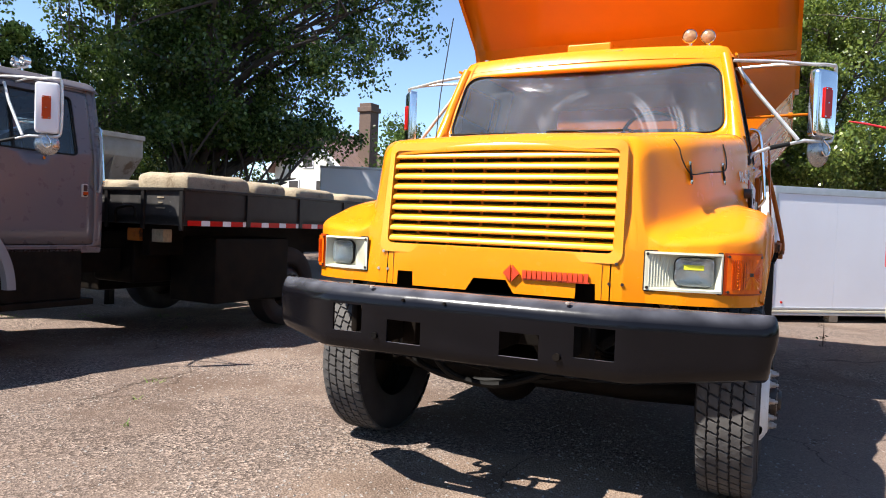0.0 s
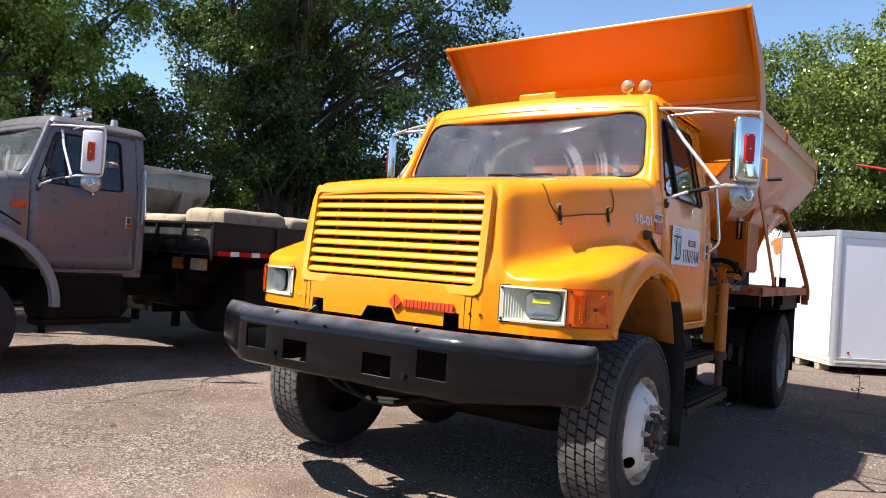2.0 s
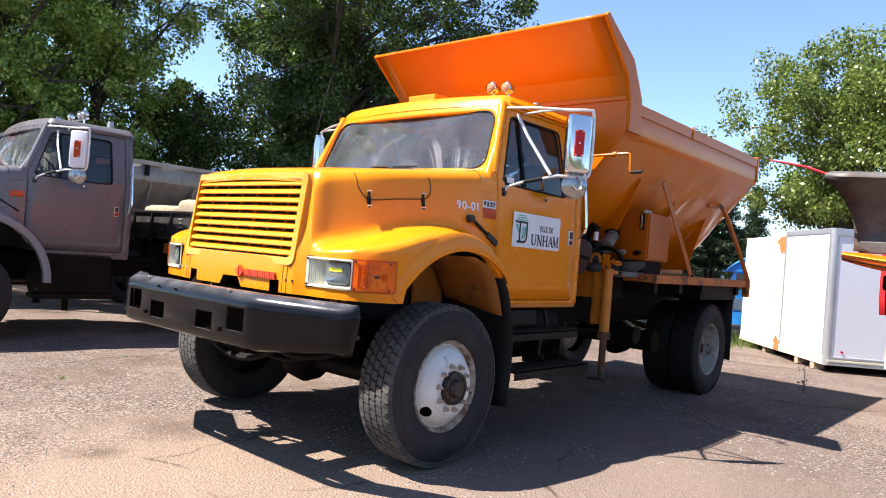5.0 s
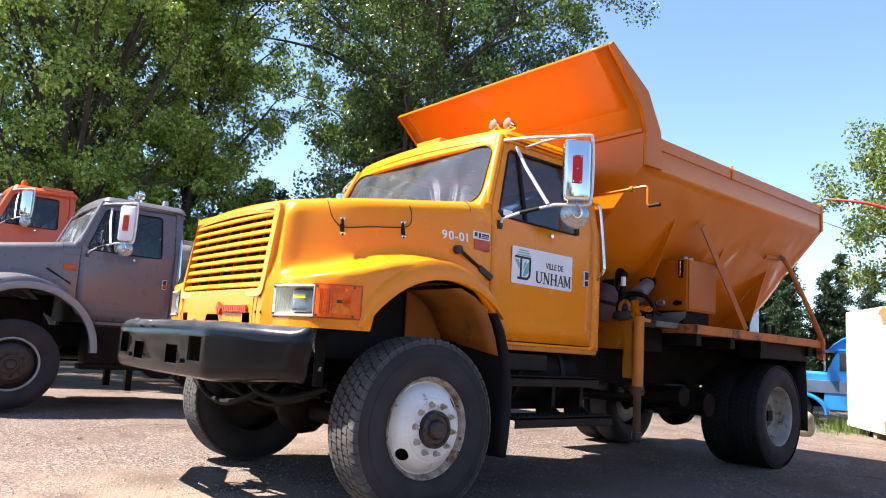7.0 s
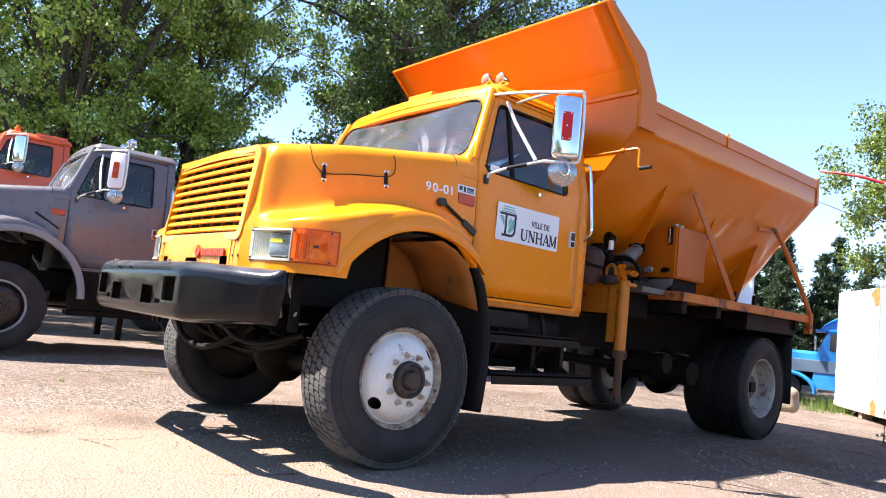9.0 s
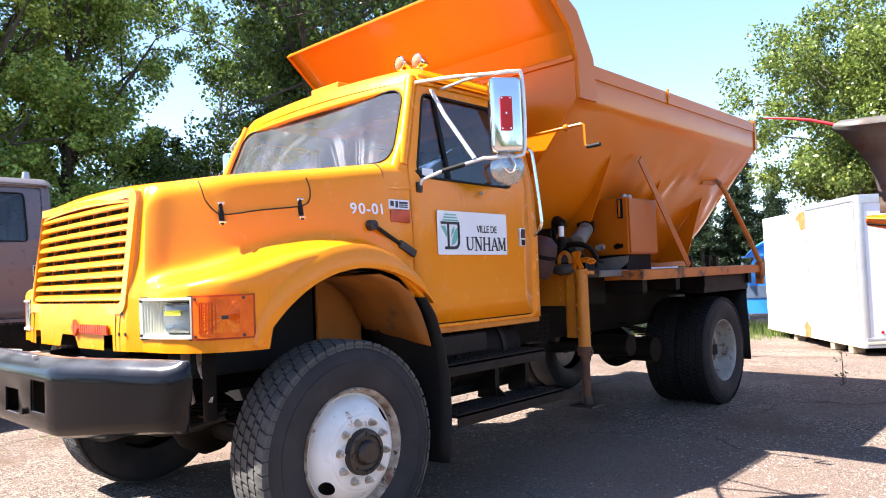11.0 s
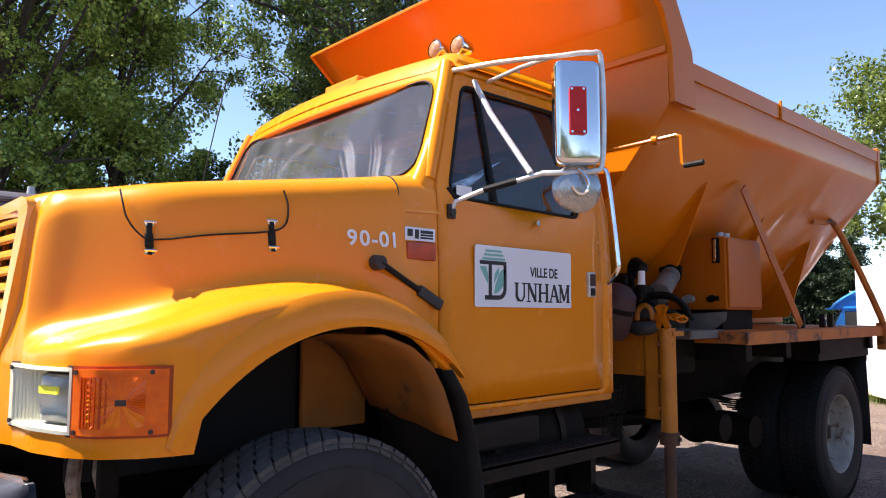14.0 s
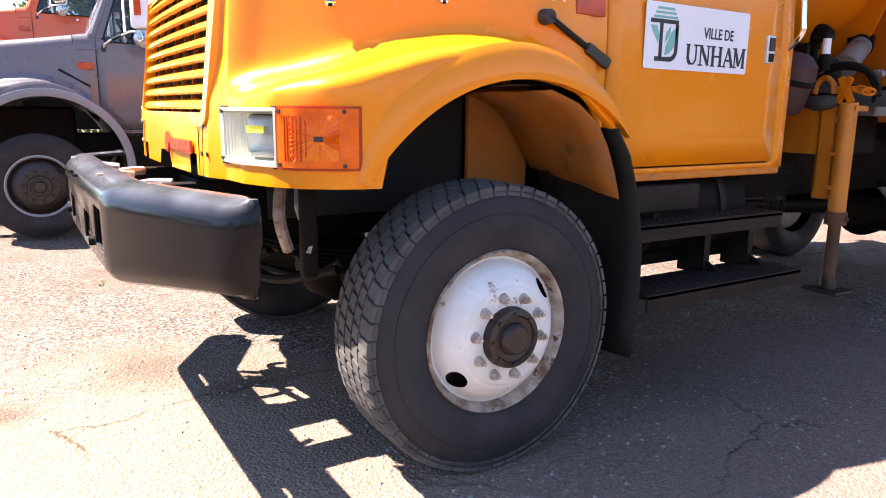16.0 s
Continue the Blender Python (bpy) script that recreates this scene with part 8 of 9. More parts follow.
def white_box():
    """A van body set down on blocks: aluminium corner posts, rails, rust runs."""
    m = Matrix.Translation((1.06, 10.69, -0.20)) @ Matrix.Rotation(0.673, 4, "Z")
    b = thing("van_body", "white van body set down on low blocks", "container", m)
    L, D, z0, z1 = 7.0, 1.94, 0.12, 2.60
    bm = bmesh.new()
    box(bm, 0.02, L - 0.02, 0.02, D - 0.02, z0 + 0.05, z1 - 0.06)
    part("body", bm, M_BOXWHITE, b)
    n = 5
    for k in range(n):
        x0, x1 = 0.1 + (L - 0.2) * k / n, 0.1 + (L - 0.2) * (k + 1) / n
        bm = bmesh.new()
        box(bm, x0 + 0.002, x1 - 0.002, 0.004, 0.03, z0 + 0.16, z1 - 0.14)
        part("side_panel", bm, M_BOXWHITE, b)
    bm = bmesh.new()
    box(bm, 0.004, 0.03, 0.1, D - 0.08, z0 + 0.14, z1 - 0.10)
    part("end_panel", bm, M_BOXWHITE, b)
    for x, y in ((0.0, 0.0), (L, 0.0), (0.0, D), (L, D)):
        bm = bmesh.new()
        r = 0.085 if y == 0 else 0.05
        c = (x + (r if x == 0 else -r) - (0.012 if x == 0 else -0.012), y + (r - 0.012 if y == 0 else -r))
        cyl(bm, (*c, z0), (*c, z1), r, seg=20)
        part("corner_post", bm, M_ALU, b, "rounded aluminium corner post")
    bm = bmesh.new()
    box(bm, 0.05, L - 0.05, -0.012, 0.05, z1 - 0.14, z1, 0.01)
    part("top_rail", bm, M_ALU, b)
    bm = bmesh.new()
    box(bm, -0.012, 0.05, 0.05, D - 0.05, z1 - 0.10, z1, 0.01)
    part("top_rail", bm, M_ALU, b)
    for k in range(3):
        bm = bmesh.new()
        box(bm, 0.05, L - 0.05, -0.015 - 0.004 * (k % 2), 0.05, z0 + 0.055 * k, z0 + 0.055 * k + 0.05, 0.008)
        part("bottom_rail", bm, M_ALU if k != 1 else M_CREAM, b)
    for k in range(2):
        bm = bmesh.new()
        box(bm, -0.014 - 0.004 * k, 0.05, 0.05, D - 0.05, z0 + 0.075 * k, z0 + 0.075 * k + 0.068, 0.008)
        part("bottom_rail", bm, M_CREAM, b)
    bm = bmesh.new()
    cyl(bm, (0.30, 0.005, z0 + 0.25), (0.30, -0.012, z0 + 0.25), 0.022, seg=12)
    part("marker_lamp", bm, M_RED, b)
    bm = bmesh.new()
    box(bm, 0.2, L - 0.2, 0.5, 0.7, 0.0, z0 + 0.06)
    box(bm, 0.2, L - 0.2, D - 0.7, D - 0.5, 0.0, z0 + 0.06)
    part("underframe", bm, M_DARKSTEEL, b)
    for x, y in ((1.5, 0.08), (4.5, 0.08), (0.1, 0.45), (0.1, 1.1)):
        bm = bmesh.new()
        box(bm, x - 0.10, x + 0.10, y - 0.08, y + 0.08, -0.01, z0 + 0.01, 0.01)
        part("block", bm, M_CONCRETE, b)
    # a second, plainer body set against it
    c = thing("container", "white container with rust runs beside the van body", "container", m)
    y0, y1, z1 = 1.95, 4.2, 2.52
    bm = bmesh.new()
    box(bm, 0.05, L - 0.4, y0, y1, z0 - 0.02, z1, 0.02)
    part("body", bm, M_BOXWHITE, c)
    for k in range(2):
        bm = bmesh.new()
        w = (y1 - y0 - 0.1) / 2
        box(bm, 0.040, 0.06, y0 + 0.05 + w * k + 0.004, y0 + 0.05 + w * (k + 1) - 0.004, z0 + 0.14, z1 - 0.05, 0.003)
        part("end_panel", bm, M_BOXWHITE, c)
    bm = bmesh.new()
    box(bm, 0.030, 0.06, y0 + 0.03, y1 - 0.03, z0 - 0.01, z0 + 0.10, 0.006)
    part("sill", bm, M_CREAM, c, "rust-stained cream sill")
    bm = bmesh.new()
    box(bm, 0.034, 0.06, y0 + 0.06, y0 + 0.34, z0 + 0.30, z1 - 0.34, 0.003)
    part("stained_strip", bm, M_STAINED, c, "yellow-brown stained strip")
    yr = y0 + 0.16
    to_end = Matrix(((0, 0, -1, 0.034), (1, 0, 0, 0), (0, 1, 0, 0), (0, 0, 0, 1)))
    bm = bmesh.new()
    plate(bm, [(yr - 0.15, z1 - 0.01), (yr + 0.10, z1 - 0.02), (yr + 0.21, z1 - 0.07), (yr + 0.30, z1 - 0.12), (yr + 0.27, z1 - 0.17), (yr + 0.17, z1 - 0.18), (yr + 0.15, z1 - 0.27), (yr + 0.09, z1 - 0.36), (yr + 0.02, z1 - 0.37), (yr - 0.03, z1 - 0.33), (yr - 0.10, z1 - 0.36), (yr - 0.13, z1 - 0.30)], 0.010, to_end)
    part("rust_patch", bm, M_RUST, c, "rust blister at the top of the joint")
    bm = bmesh.new()
    plate(bm, [(yr - 0.12, z1 - 0.36), (yr - 0.04, z1 - 0.36), (yr - 0.08, z1 - 0.90)], 0.006, to_end)
    part("rust_run", bm, M_STAINED, c)
    bm = bmesh.new()
    plate(bm, [(yr - 0.13, z0 + 0.0), (yr + 0.14, z0 + 0.0), (yr + 0.12, z0 + 0.12), (yr + 0.16, z0 + 0.2), (yr + 0.05, z0 + 0.30), (yr - 0.09, z0 + 0.2)], 0.010, to_end)
    part("rust_patch", bm, M_RUST, c)
    bm = bmesh.new()
    box(bm, 0.3, L - 0.8, y0 + 0.5, y0 + 0.7, 0.0, z0)
    box(bm, 0.3, L - 0.8, y1 - 0.7, y1 - 0.5, 0.0, z0)
    part("underframe", bm, M_DARKSTEEL, c)
    for y in (y0 + 0.9, y1 - 0.3):
        bm = bmesh.new()
        box(bm, 0.08, 0.28, y - 0.08, y + 0.08, -0.02, z0 - 0.01, 0.01)
        part("block", bm, M_CONCRETE, c)
    return b


def plough():
    """A snow plough's raised moldboard on a red mount with a wheel, yellow lamp and red marker rod."""
    p = thing("snow_plough", "raised grey snow plough on a red mount with a cream wheel", "snow plough", pose(2.95, 5.2, 0))
    # the board: a rolled lip along its top, hollow below
    section = [(0.06, 2.47, 0.08), (0.015, 2.515, 0.06), (-0.02, 2.49, 0.02), (-0.03, 2.455, 0.0), (0.03, 2.40, 0.045), (0.10, 2.33, 0.10), (0.17, 2.24, 0.155), (0.23, 2.14, 0.20), (0.27, 2.03, 0.23), (0.29, 1.92, 0.245), (0.28, 1.82, 0.25), (0.25, 1.74, 0.255)]
    rings = []
    for k in range(15):
        t = k / 14
        rings.append([Vector((-0.59 + 3.2 * t + dx * (1 - t) ** 3, -0.90 + 0.55 * t + dy, z - 0.05 * t)) for dy, z, dx in section])
    bm = bmesh.new()
    loft(bm, rings, closed=False)
    solid(part("moldboard", bm, M_PLOUGH, p, "curved grey plough board", 50), 0.015)
    bm = bmesh.new()
    tube(bm, [(-0.55, -0.90, 2.475), (-0.75, -0.94, 2.55), (-0.94, -0.97, 2.595), (-1.10, -0.98, 2.625)], [0.014, 0.013, 0.011, 0.008], 8)
    part("marker_rod", bm, M_REDPAINT, p, "thin red marker rod")
    for t in (0.03, 0.35, 0.7):
        bm = bmesh.new()
        x = -0.40 + 3.2 * t
        loft(bm, [[Vector((x + dx, -0.90 + 0.55 * t + dy + oy, z)) for dx, oy in ((-0.012, 0.0), (0.012, 0.0), (0.012, 0.10), (-0.012, 0.10))] for dy, z in ((0.16, 2.28), (0.25, 2.14), (0.29, 2.0), (0.29, 1.85))], caps=True)
        part("board_rib", bm, M_PLOUGH, p)
    bm = bmesh.new()
    box(bm, -0.30, 2.2, -0.62, -0.54, 1.72, 1.84, 0.015)
    part("cutting_edge", bm, M_PLOUGH, p, "rusty steel edge strip")
    # red mount behind
    bm = bmesh.new()
    loop = [(0.0, 1.06), (0.9, 1.06), (0.9, 2.10), (0.04, 2.12), (-0.06, 1.98), (-0.08, 1.25)]
    plate(bm, loop, 0.06, Matrix(((0, 0, 1, -0.38), (1, 0, 0, 1.2), (0, 1, 0, 0), (0, 0, 0, 1))))
    box(bm, -0.32, 1.9, 1.2, 1.7, 1.06, 1.36, 0.02)
    box(bm, -0.16, -0.06, 1.2, 1.6, 1.3, 2.15, 0.02)
    part("mount_frame", bm, M_REDPAINT, p, "red steel mount frame")
    for x in (-0.24, 0.02):
        bm = bmesh.new()
        cyl(bm, (x, 1.14, 1.22), (x + 0.02, 1.14, 2.05), 0.04, seg=14)
        part("lift_ram", bm, M_REDPAINT if x < -0.1 else M_DARKSTEEL, p)
    for z in (1.4, 1.68, 1.90):
        bm = bmesh.new()
        box(bm, -0.34, 0.06, 1.10, 1.16, z, z + 0.05, 0.01)
        part("ram_bracket", bm, M_DARKSTEEL, p)
    # a wrapped lamp slung below the edge
    bm = bmesh.new()
    rings = []
    for k in range(9):
        t = k / 8
        c = Vector((-0.41 + 0.50 * t, -0.72 + 0.08 * t, 1.675 - 0.07 * t))
        w = 0.045 + 0.03 * math.sin(math.pi * min(t * 1.5, 1) * 0.5)
        rings.append([c + Vector((0, 0.07 * math.cos(a), w * math.sin(a))) for a in (2 * math.pi * q / 14 for q in range(14))])
    loft(bm, rings, caps=True)
    lm = part("warning_lamp", bm, M_AMBER_BRIGHT, p, "yellow-orange warning lamp")
    for dz in (-0.028, 0.018):
        bm = bmesh.new()
        tube(bm, [(-0.405 + 0.50 * t, -0.79 + 0.08 * t - 0.004, 1.675 - 0.07 * t + dz * (1 + 0.5 * t)) for t in (0, 0.3, 0.6, 1.0)], 0.008, 6)
        part("lamp_band", bm, M_DARKSTEEL if dz < 0 else M_YELLOWLABEL, lm)
    bm = bmesh.new()
    box(bm, -0.1, 1.8, -0.45, 1.25, 1.36, 1.52, 0.03)
    box(bm, 0.3, 1.6, -0.4, 0.9, 1.50, 1.90, 0.05)
    part("push_frame", bm, M_DARKSTEEL, p)
    m = Matrix.Translation((-0.08, 1.18, 0.50)) @ Matrix.Rotation(radians(25), 4, "Z") @ Matrix.Rotation(radians(-90), 4, "Y")
    bm = bmesh.new()
    lathe(bm, [(0.30, -0.02), (0.34, 0.01), (0.42, 0.012), (0.48, -0.02), (0.50, -0.06), (0.50, -0.2), (0.46, -0.24), (0.3, -0.24)], m, 40)
    w = part("wheel", bm, M_TYRE, p, "wheel with a cream rim", 45)
    bm = bmesh.new()
    lathe(bm, [(0.305, -0.02), (0.29, -0.06), (0.20, -0.08), (0.12, -0.05), (0.0005, -0.045)], m, 32)
    part("rim", bm, M_CREAM, w)
    m2 = Matrix.Translation((1.85, 1.18, 0.50)) @ Matrix.Rotation(radians(90), 4, "Y")
    bm = bmesh.new()
    lathe(bm, [(0.05, 0.0), (0.34, 0.01), (0.48, -0.02), (0.50, -0.06), (0.50, -0.2), (0.3, -0.24), (0.05, -0.24)], m2, 40)
    part("wheel", bm, M_TYRE, p)
    bm = bmesh.new()
    tube(bm, [(0.1, 1.18, 0.5), (1.8, 1.18, 0.5)], 0.05, 10)
    box(bm, 0.5, 1.5, 1.0, 1.5, 0.5, 1.08)
    part("axle", bm, M_DARKSTEEL, p)
    bm = bmesh.new()
    rings = []
    for k in range(17):
        a = radians(-15 + 150 * k / 16)
        d = Vector((0, math.cos(a), math.sin(a)))
        c = Vector((0, 1.18, 0.52)) + d * 0.57
        rings.append([Vector((x + 0.45 * (1.18 - c.y), c.y, c.z)) + d * r for x, r in ((-0.12, 0.0), (-0.12, 0.03), (0.22, 0.03), (0.22, 0.0))])
    loft(bm, rings)
    part("fender", bm, M_CREAM, p, "cream rounded fender")
    return p


def blue_truck():
    b = thing("blue_truck", "bright blue long-nosed truck parked far behind", "truck", pose(-3.94, 15.5, -0.215, 0, 0, -69) @ Matrix.Scale(0.64, 4))
    bm = bmesh.new()
    box(bm, -1.0, 1.0, 0.0, 2.2, 1.15, 1.92, 0.12, 4)
    part("hood", bm, M_BLUE, b)
    bm = bmesh.new()
    to_side = Matrix(((0, 0, 1, -1.1), (1, 0, 0, 0), (0, 1, 0, 0), (0, 0, 0, 1)))
    plate(bm, [(1.95, 0.56), (3.4, 0.56), (3.4, 2.85), (2.50, 2.78), (2.12, 1.93)], 2.2, to_side)
    part("cab", bm, M_BLUE, b)
    bm = bmesh.new()
    prof = [(2.12, 2.70), (2.30, 2.92), (2.55, 3.12), (2.85, 3.30), (3.2, 3.44), (3.6, 3.54), (4.1, 3.60), (4.85, 3.62), (4.85, 2.78), (2.6, 2.72)]
    rings = []
    for x, k in ((-1.02, 0.80), (-1.15, 0.93), (-1.15, 0.95), (-1.0, 1.0), (0.0, 1.03), (1.0, 1.0), (1.15, 0.95), (1.15, 0.93), (1.02, 0.80)):
        rings.append([Vector((x, y + 0.25 * (1 - k), 2.72 + (z - 2.72) * k)) for y, z in prof])
    loft(bm, rings, caps=True)
    part("roof_fairing", bm, M_BLUE, b, "swept blue roof fairing", 60)
    bm = bmesh.new()
    box(bm, -1.05, 1.05, 2.02, 2.45, 2.68, 2.74, 0.02)
    part("sun_visor", bm, M_BLUE, b)
    bm = bmesh.new()
    box(bm, -1.15, 1.15, 3.35, 4.8, 0.9, 2.85, 0.06)
    part("sleeper", bm, M_BLUE, b)
    for s in (1, -1):
        bm = bmesh.new()
        box(bm, min(s * 1.08, s * 1.115), max(s * 1.08, s * 1.115), 2.52, 3.15, 1.98, 2.62, 0.02)
        part("door_window", bm, M_INTERIOR, b)
        bm = bmesh.new()
        box(bm, min(s * 1.0, s * 1.13), max(s * 1.0, s * 1.13), 0.1, 3.3, 1.14, 1.60, 0.02)
        part("side_band", bm, M_BLUEGREY, b)
        bm = bmesh.new()
        m = axis_x(s * 1.12, 1.10, 0.50, s)
        lathe(bm, [(0.05, -0.02), (0.3, 0.0), (0.48, -0.02), (0.52, -0.06), (0.52, -0.24), (0.05, -0.28)], m, 32)
        part("wheel", bm, M_TYRE, b)
        bm = bmesh.new()
        rings = []
        for k in range(17):
            a = radians(-4 + 184 * k / 16)
            d = Vector((0, math.cos(a), math.sin(a)))
            c = Vector((0, 1.10 + 0.92 * d.y, 0.40 + 0.62 * d.z))
            rings.append([Vector((s * x, c.y, c.z)) + d * r for x, r in ((0.85, 0.0), (1.22, 0.0), (1.24, 0.06), (1.18, 0.14), (0.85, 0.17))])
        loft(bm, rings, caps=True)
        part("fender", bm, M_BLUE, b)
        bm = bmesh.new()
        m = axis_x(s * 1.12, 4.2, 0.52, s)
        lathe(bm, [(0.05, -0.02), (0.3, 0.0), (0.48, -0.02), (0.52, -0.06), (0.52, -0.24), (0.05, -0.28)], m, 32)
        part("wheel", bm, M_TYRE, b)
        bm = bmesh.new()
        box(bm, min(s * 1.2, s * 1.36), max(s * 1.2, s * 1.36), 2.0, 2.06, 1.95, 2.5, 0.02)
        tube(bm, [(s * 1.1, 2.05, 2.5), (s * 1.3, 2.03, 2.48)], 0.015, 6)
        part("mirror", bm, M_CHROME, b)
    bm = bmesh.new()
    plate(bm, [(2.14, 1.96), (2.44, 2.66), (2.41, 2.68), (2.10, 1.97)], 1.9, Matrix(((0, 0, 1, -0.95), (1, 0, 0, 0), (0, 1, 0, 0), (0, 0, 0, 1))))
    part("windscreen", bm, M_WINDSHIELD, b)
    bm = bmesh.new()
    box(bm, -0.4, 0.4, 0.2, 5.0, 0.6, 1.2)
    part("chassis", bm, M_DARKSTEEL, b)
    return b


def far_trailer():
    t = thing("far_trailer", "long white trailer standing by the house", "trailer", pose(-6.05, 19.5, -0.12, 0, 0, 28))
    bm = bmesh.new()
    box(bm, -8.0, 0.0, 0, 2.5, 0.7, 3.40, 0.03)
    part("body", bm, M_BOXWHITE, t)
    for z in (0.7, 3.32):
        bm = bmesh.new()
        box(bm, -8.02, 0.02, -0.02, 2.52, z, z + 0.09, 0.01)
        part("rail", bm, M_ALU, t)
    for x in (-7.0, -2.3, -1.2):
        for y in (0.15, 2.35):
            bm = bmesh.new()
            cyl(bm, (x, y - 0.14, 0.5), (x, y + 0.14, 0.5), 0.5, seg=28)
            part("wheel", bm, M_TYRE, t)
    for k in range(6):
        bm = bmesh.new()
        box(bm, -7.97 + 1.32 * k, -7.97 + 1.32 * (k + 1) - 0.01, -0.012, 0.02, 0.82, 3.30, 0.004)
        part("panel", bm, M_BOXWHITE, t)
    return t


def house():
    h = thing("house", "cream gabled house with a brown sheet roof", "house", pose(-25.7, 31.8, 0, 0, 0, -3))
    bm = bmesh.new()
    W, D, e, r = 2.7, 5.2, 4.7, 7.1
    loop = [(-W, 0), (W, 0), (W, e), (0, r - 0.1), (-W, e)]
    plate(bm, loop, D, Matrix(((1, 0, 0, 0), (0, 0, 1, 0), (0, 1, 0, 0), (0, 0, 0, 1))))
    part("wall", bm, M_HOUSE, h)
    for s in (1, -1):
        bm = bmesh.new()
        a, b = Vector((0, -0.5, r)), Vector((s * (W + 0.45), -0.5, e - 0.33))
        n = Vector(((r - e), 0, s * W)).normalized() * s
        up = Vector((s * (r - e), 0, W)).normalized() * 0.16
        rings = [[p, q, q + up, p + up] for p, q in (((a), (b)), (a + Vector((0, D + 1, 0)), b + Vector((0, D + 1, 0))))]
        loft(bm, rings, caps=True)
        rf = part("roof", bm, M_ROOF, h)
        for k in range(10):
            y = -0.4 + 0.62 * k
            bm = bmesh.new()
            p, q = Vector((0, y, r)) + up, Vector((s * (W + 0.45), y, e - 0.33)) + up
            tube(bm, [p, q], 0.035, 5)
            part("roof_seam", bm, M_ROOF, rf)
        bm = bmesh.new()
        d = Vector((0, -0.04, -0.22))
        p, q = a + up * 0.5, b + up * 0.5
        loft(bm, [[p, p + Vector((0, -0.06, 0)), p + Vector((0, -0.06, -0.26)), p + Vector((0, 0, -0.26))], [q, q + Vector((0, -0.06, 0)), q + Vector((0, -0.06, -0.26)), q + Vector((0, 0, -0.26))]], caps=True)
        part("barge_board", bm, M_WHITE, h)
    for x, z in ((-1.1, 3.4), (1.1, 3.4), (0.0, 5.2)):
        bm = bmesh.new()
        box(bm, x - 0.45, x + 0.45, -0.05, 0.02, z - 0.55, z + 0.55, 0.02)
        wn_ = part("window", bm, M_WHITE, h)
        bm = bmesh.new()
        box(bm, x - 0.36, x + 0.36, -0.07, -0.03, z - 0.46, z + 0.46)
        part("pane", bm, M_INTERIOR, wn_)
    bm = bmesh.new()
    box(bm, 1.95, 2.85, 2.5, 3.4, 0.0, 9.0, 0.03)
    box(bm, 1.85, 2.95, 2.4, 3.5, 8.45, 8.75, 0.03)
    part("chimney", bm, M_BRICK, h, "dark brick chimney")
    return h


flatbed(grey_truck())
red_truck()
concrete_blocks()
grey_hopper()
white_box()
plough()
blue_truck()
far_trailer()
house()


# ---- trees and plants ----
def leaf_cloud(name, centers, radii, per, size, material, parent, rng, squash=0.8, droop=0.0, aspect=0.75):
    """Many small folded leaves scattered round the twig ends; one mesh."""
    n = len(centers) * per
    c = np.repeat(np.array(centers), per, axis=0)
    r = np.repeat(np.array(radii), per)
    d = rng.normal(size=(n, 3))
    d /= np.linalg.norm(d, axis=1)[:, None]
    k = rng.random(n) ** 0.45
    p = c + d * (r * k)[:, None] * np.array([1, 1, squash])
    p[:, 2] -= droop * rng.random(n) * r
    a = rng.normal(size=(n, 3))
    a[:, 2] -= 0.5 + droop
    a /= np.linalg.norm(a, axis=1)[:, None]
    b = np.cross(a, rng.normal(size=(n, 3)))
    b /= np.linalg.norm(b, axis=1)[:, None]
    s = (size * (0.65 + 0.7 * rng.random(n)))[:, None]
    nrm = np.cross(a, b) * s * 0.12
    v = np.stack([p, p + a * s * 0.5 + b * s * aspect * 0.5 + nrm, p + a * s, p + a * s * 0.5 - b * s * aspect * 0.5 + nrm], 1).reshape(-1, 3)
    me = bpy.data.meshes.new(name)
    me.vertices.add(4 * n)
    me.vertices.foreach_set("co", v.ravel().astype(np.float32))
    me.loops.add(4 * n)
    me.loops.foreach_set("vertex_index", np.arange(4 * n, dtype=np.int32))
    me.polygons.add(n)
    me.polygons.foreach_set("loop_start", np.arange(0, 4 * n, 4, dtype=np.int32))
    me.update(calc_edges=True)
    me.materials.append(material)
    ob = new(name, me)
    ob.parent = parent
    return ob


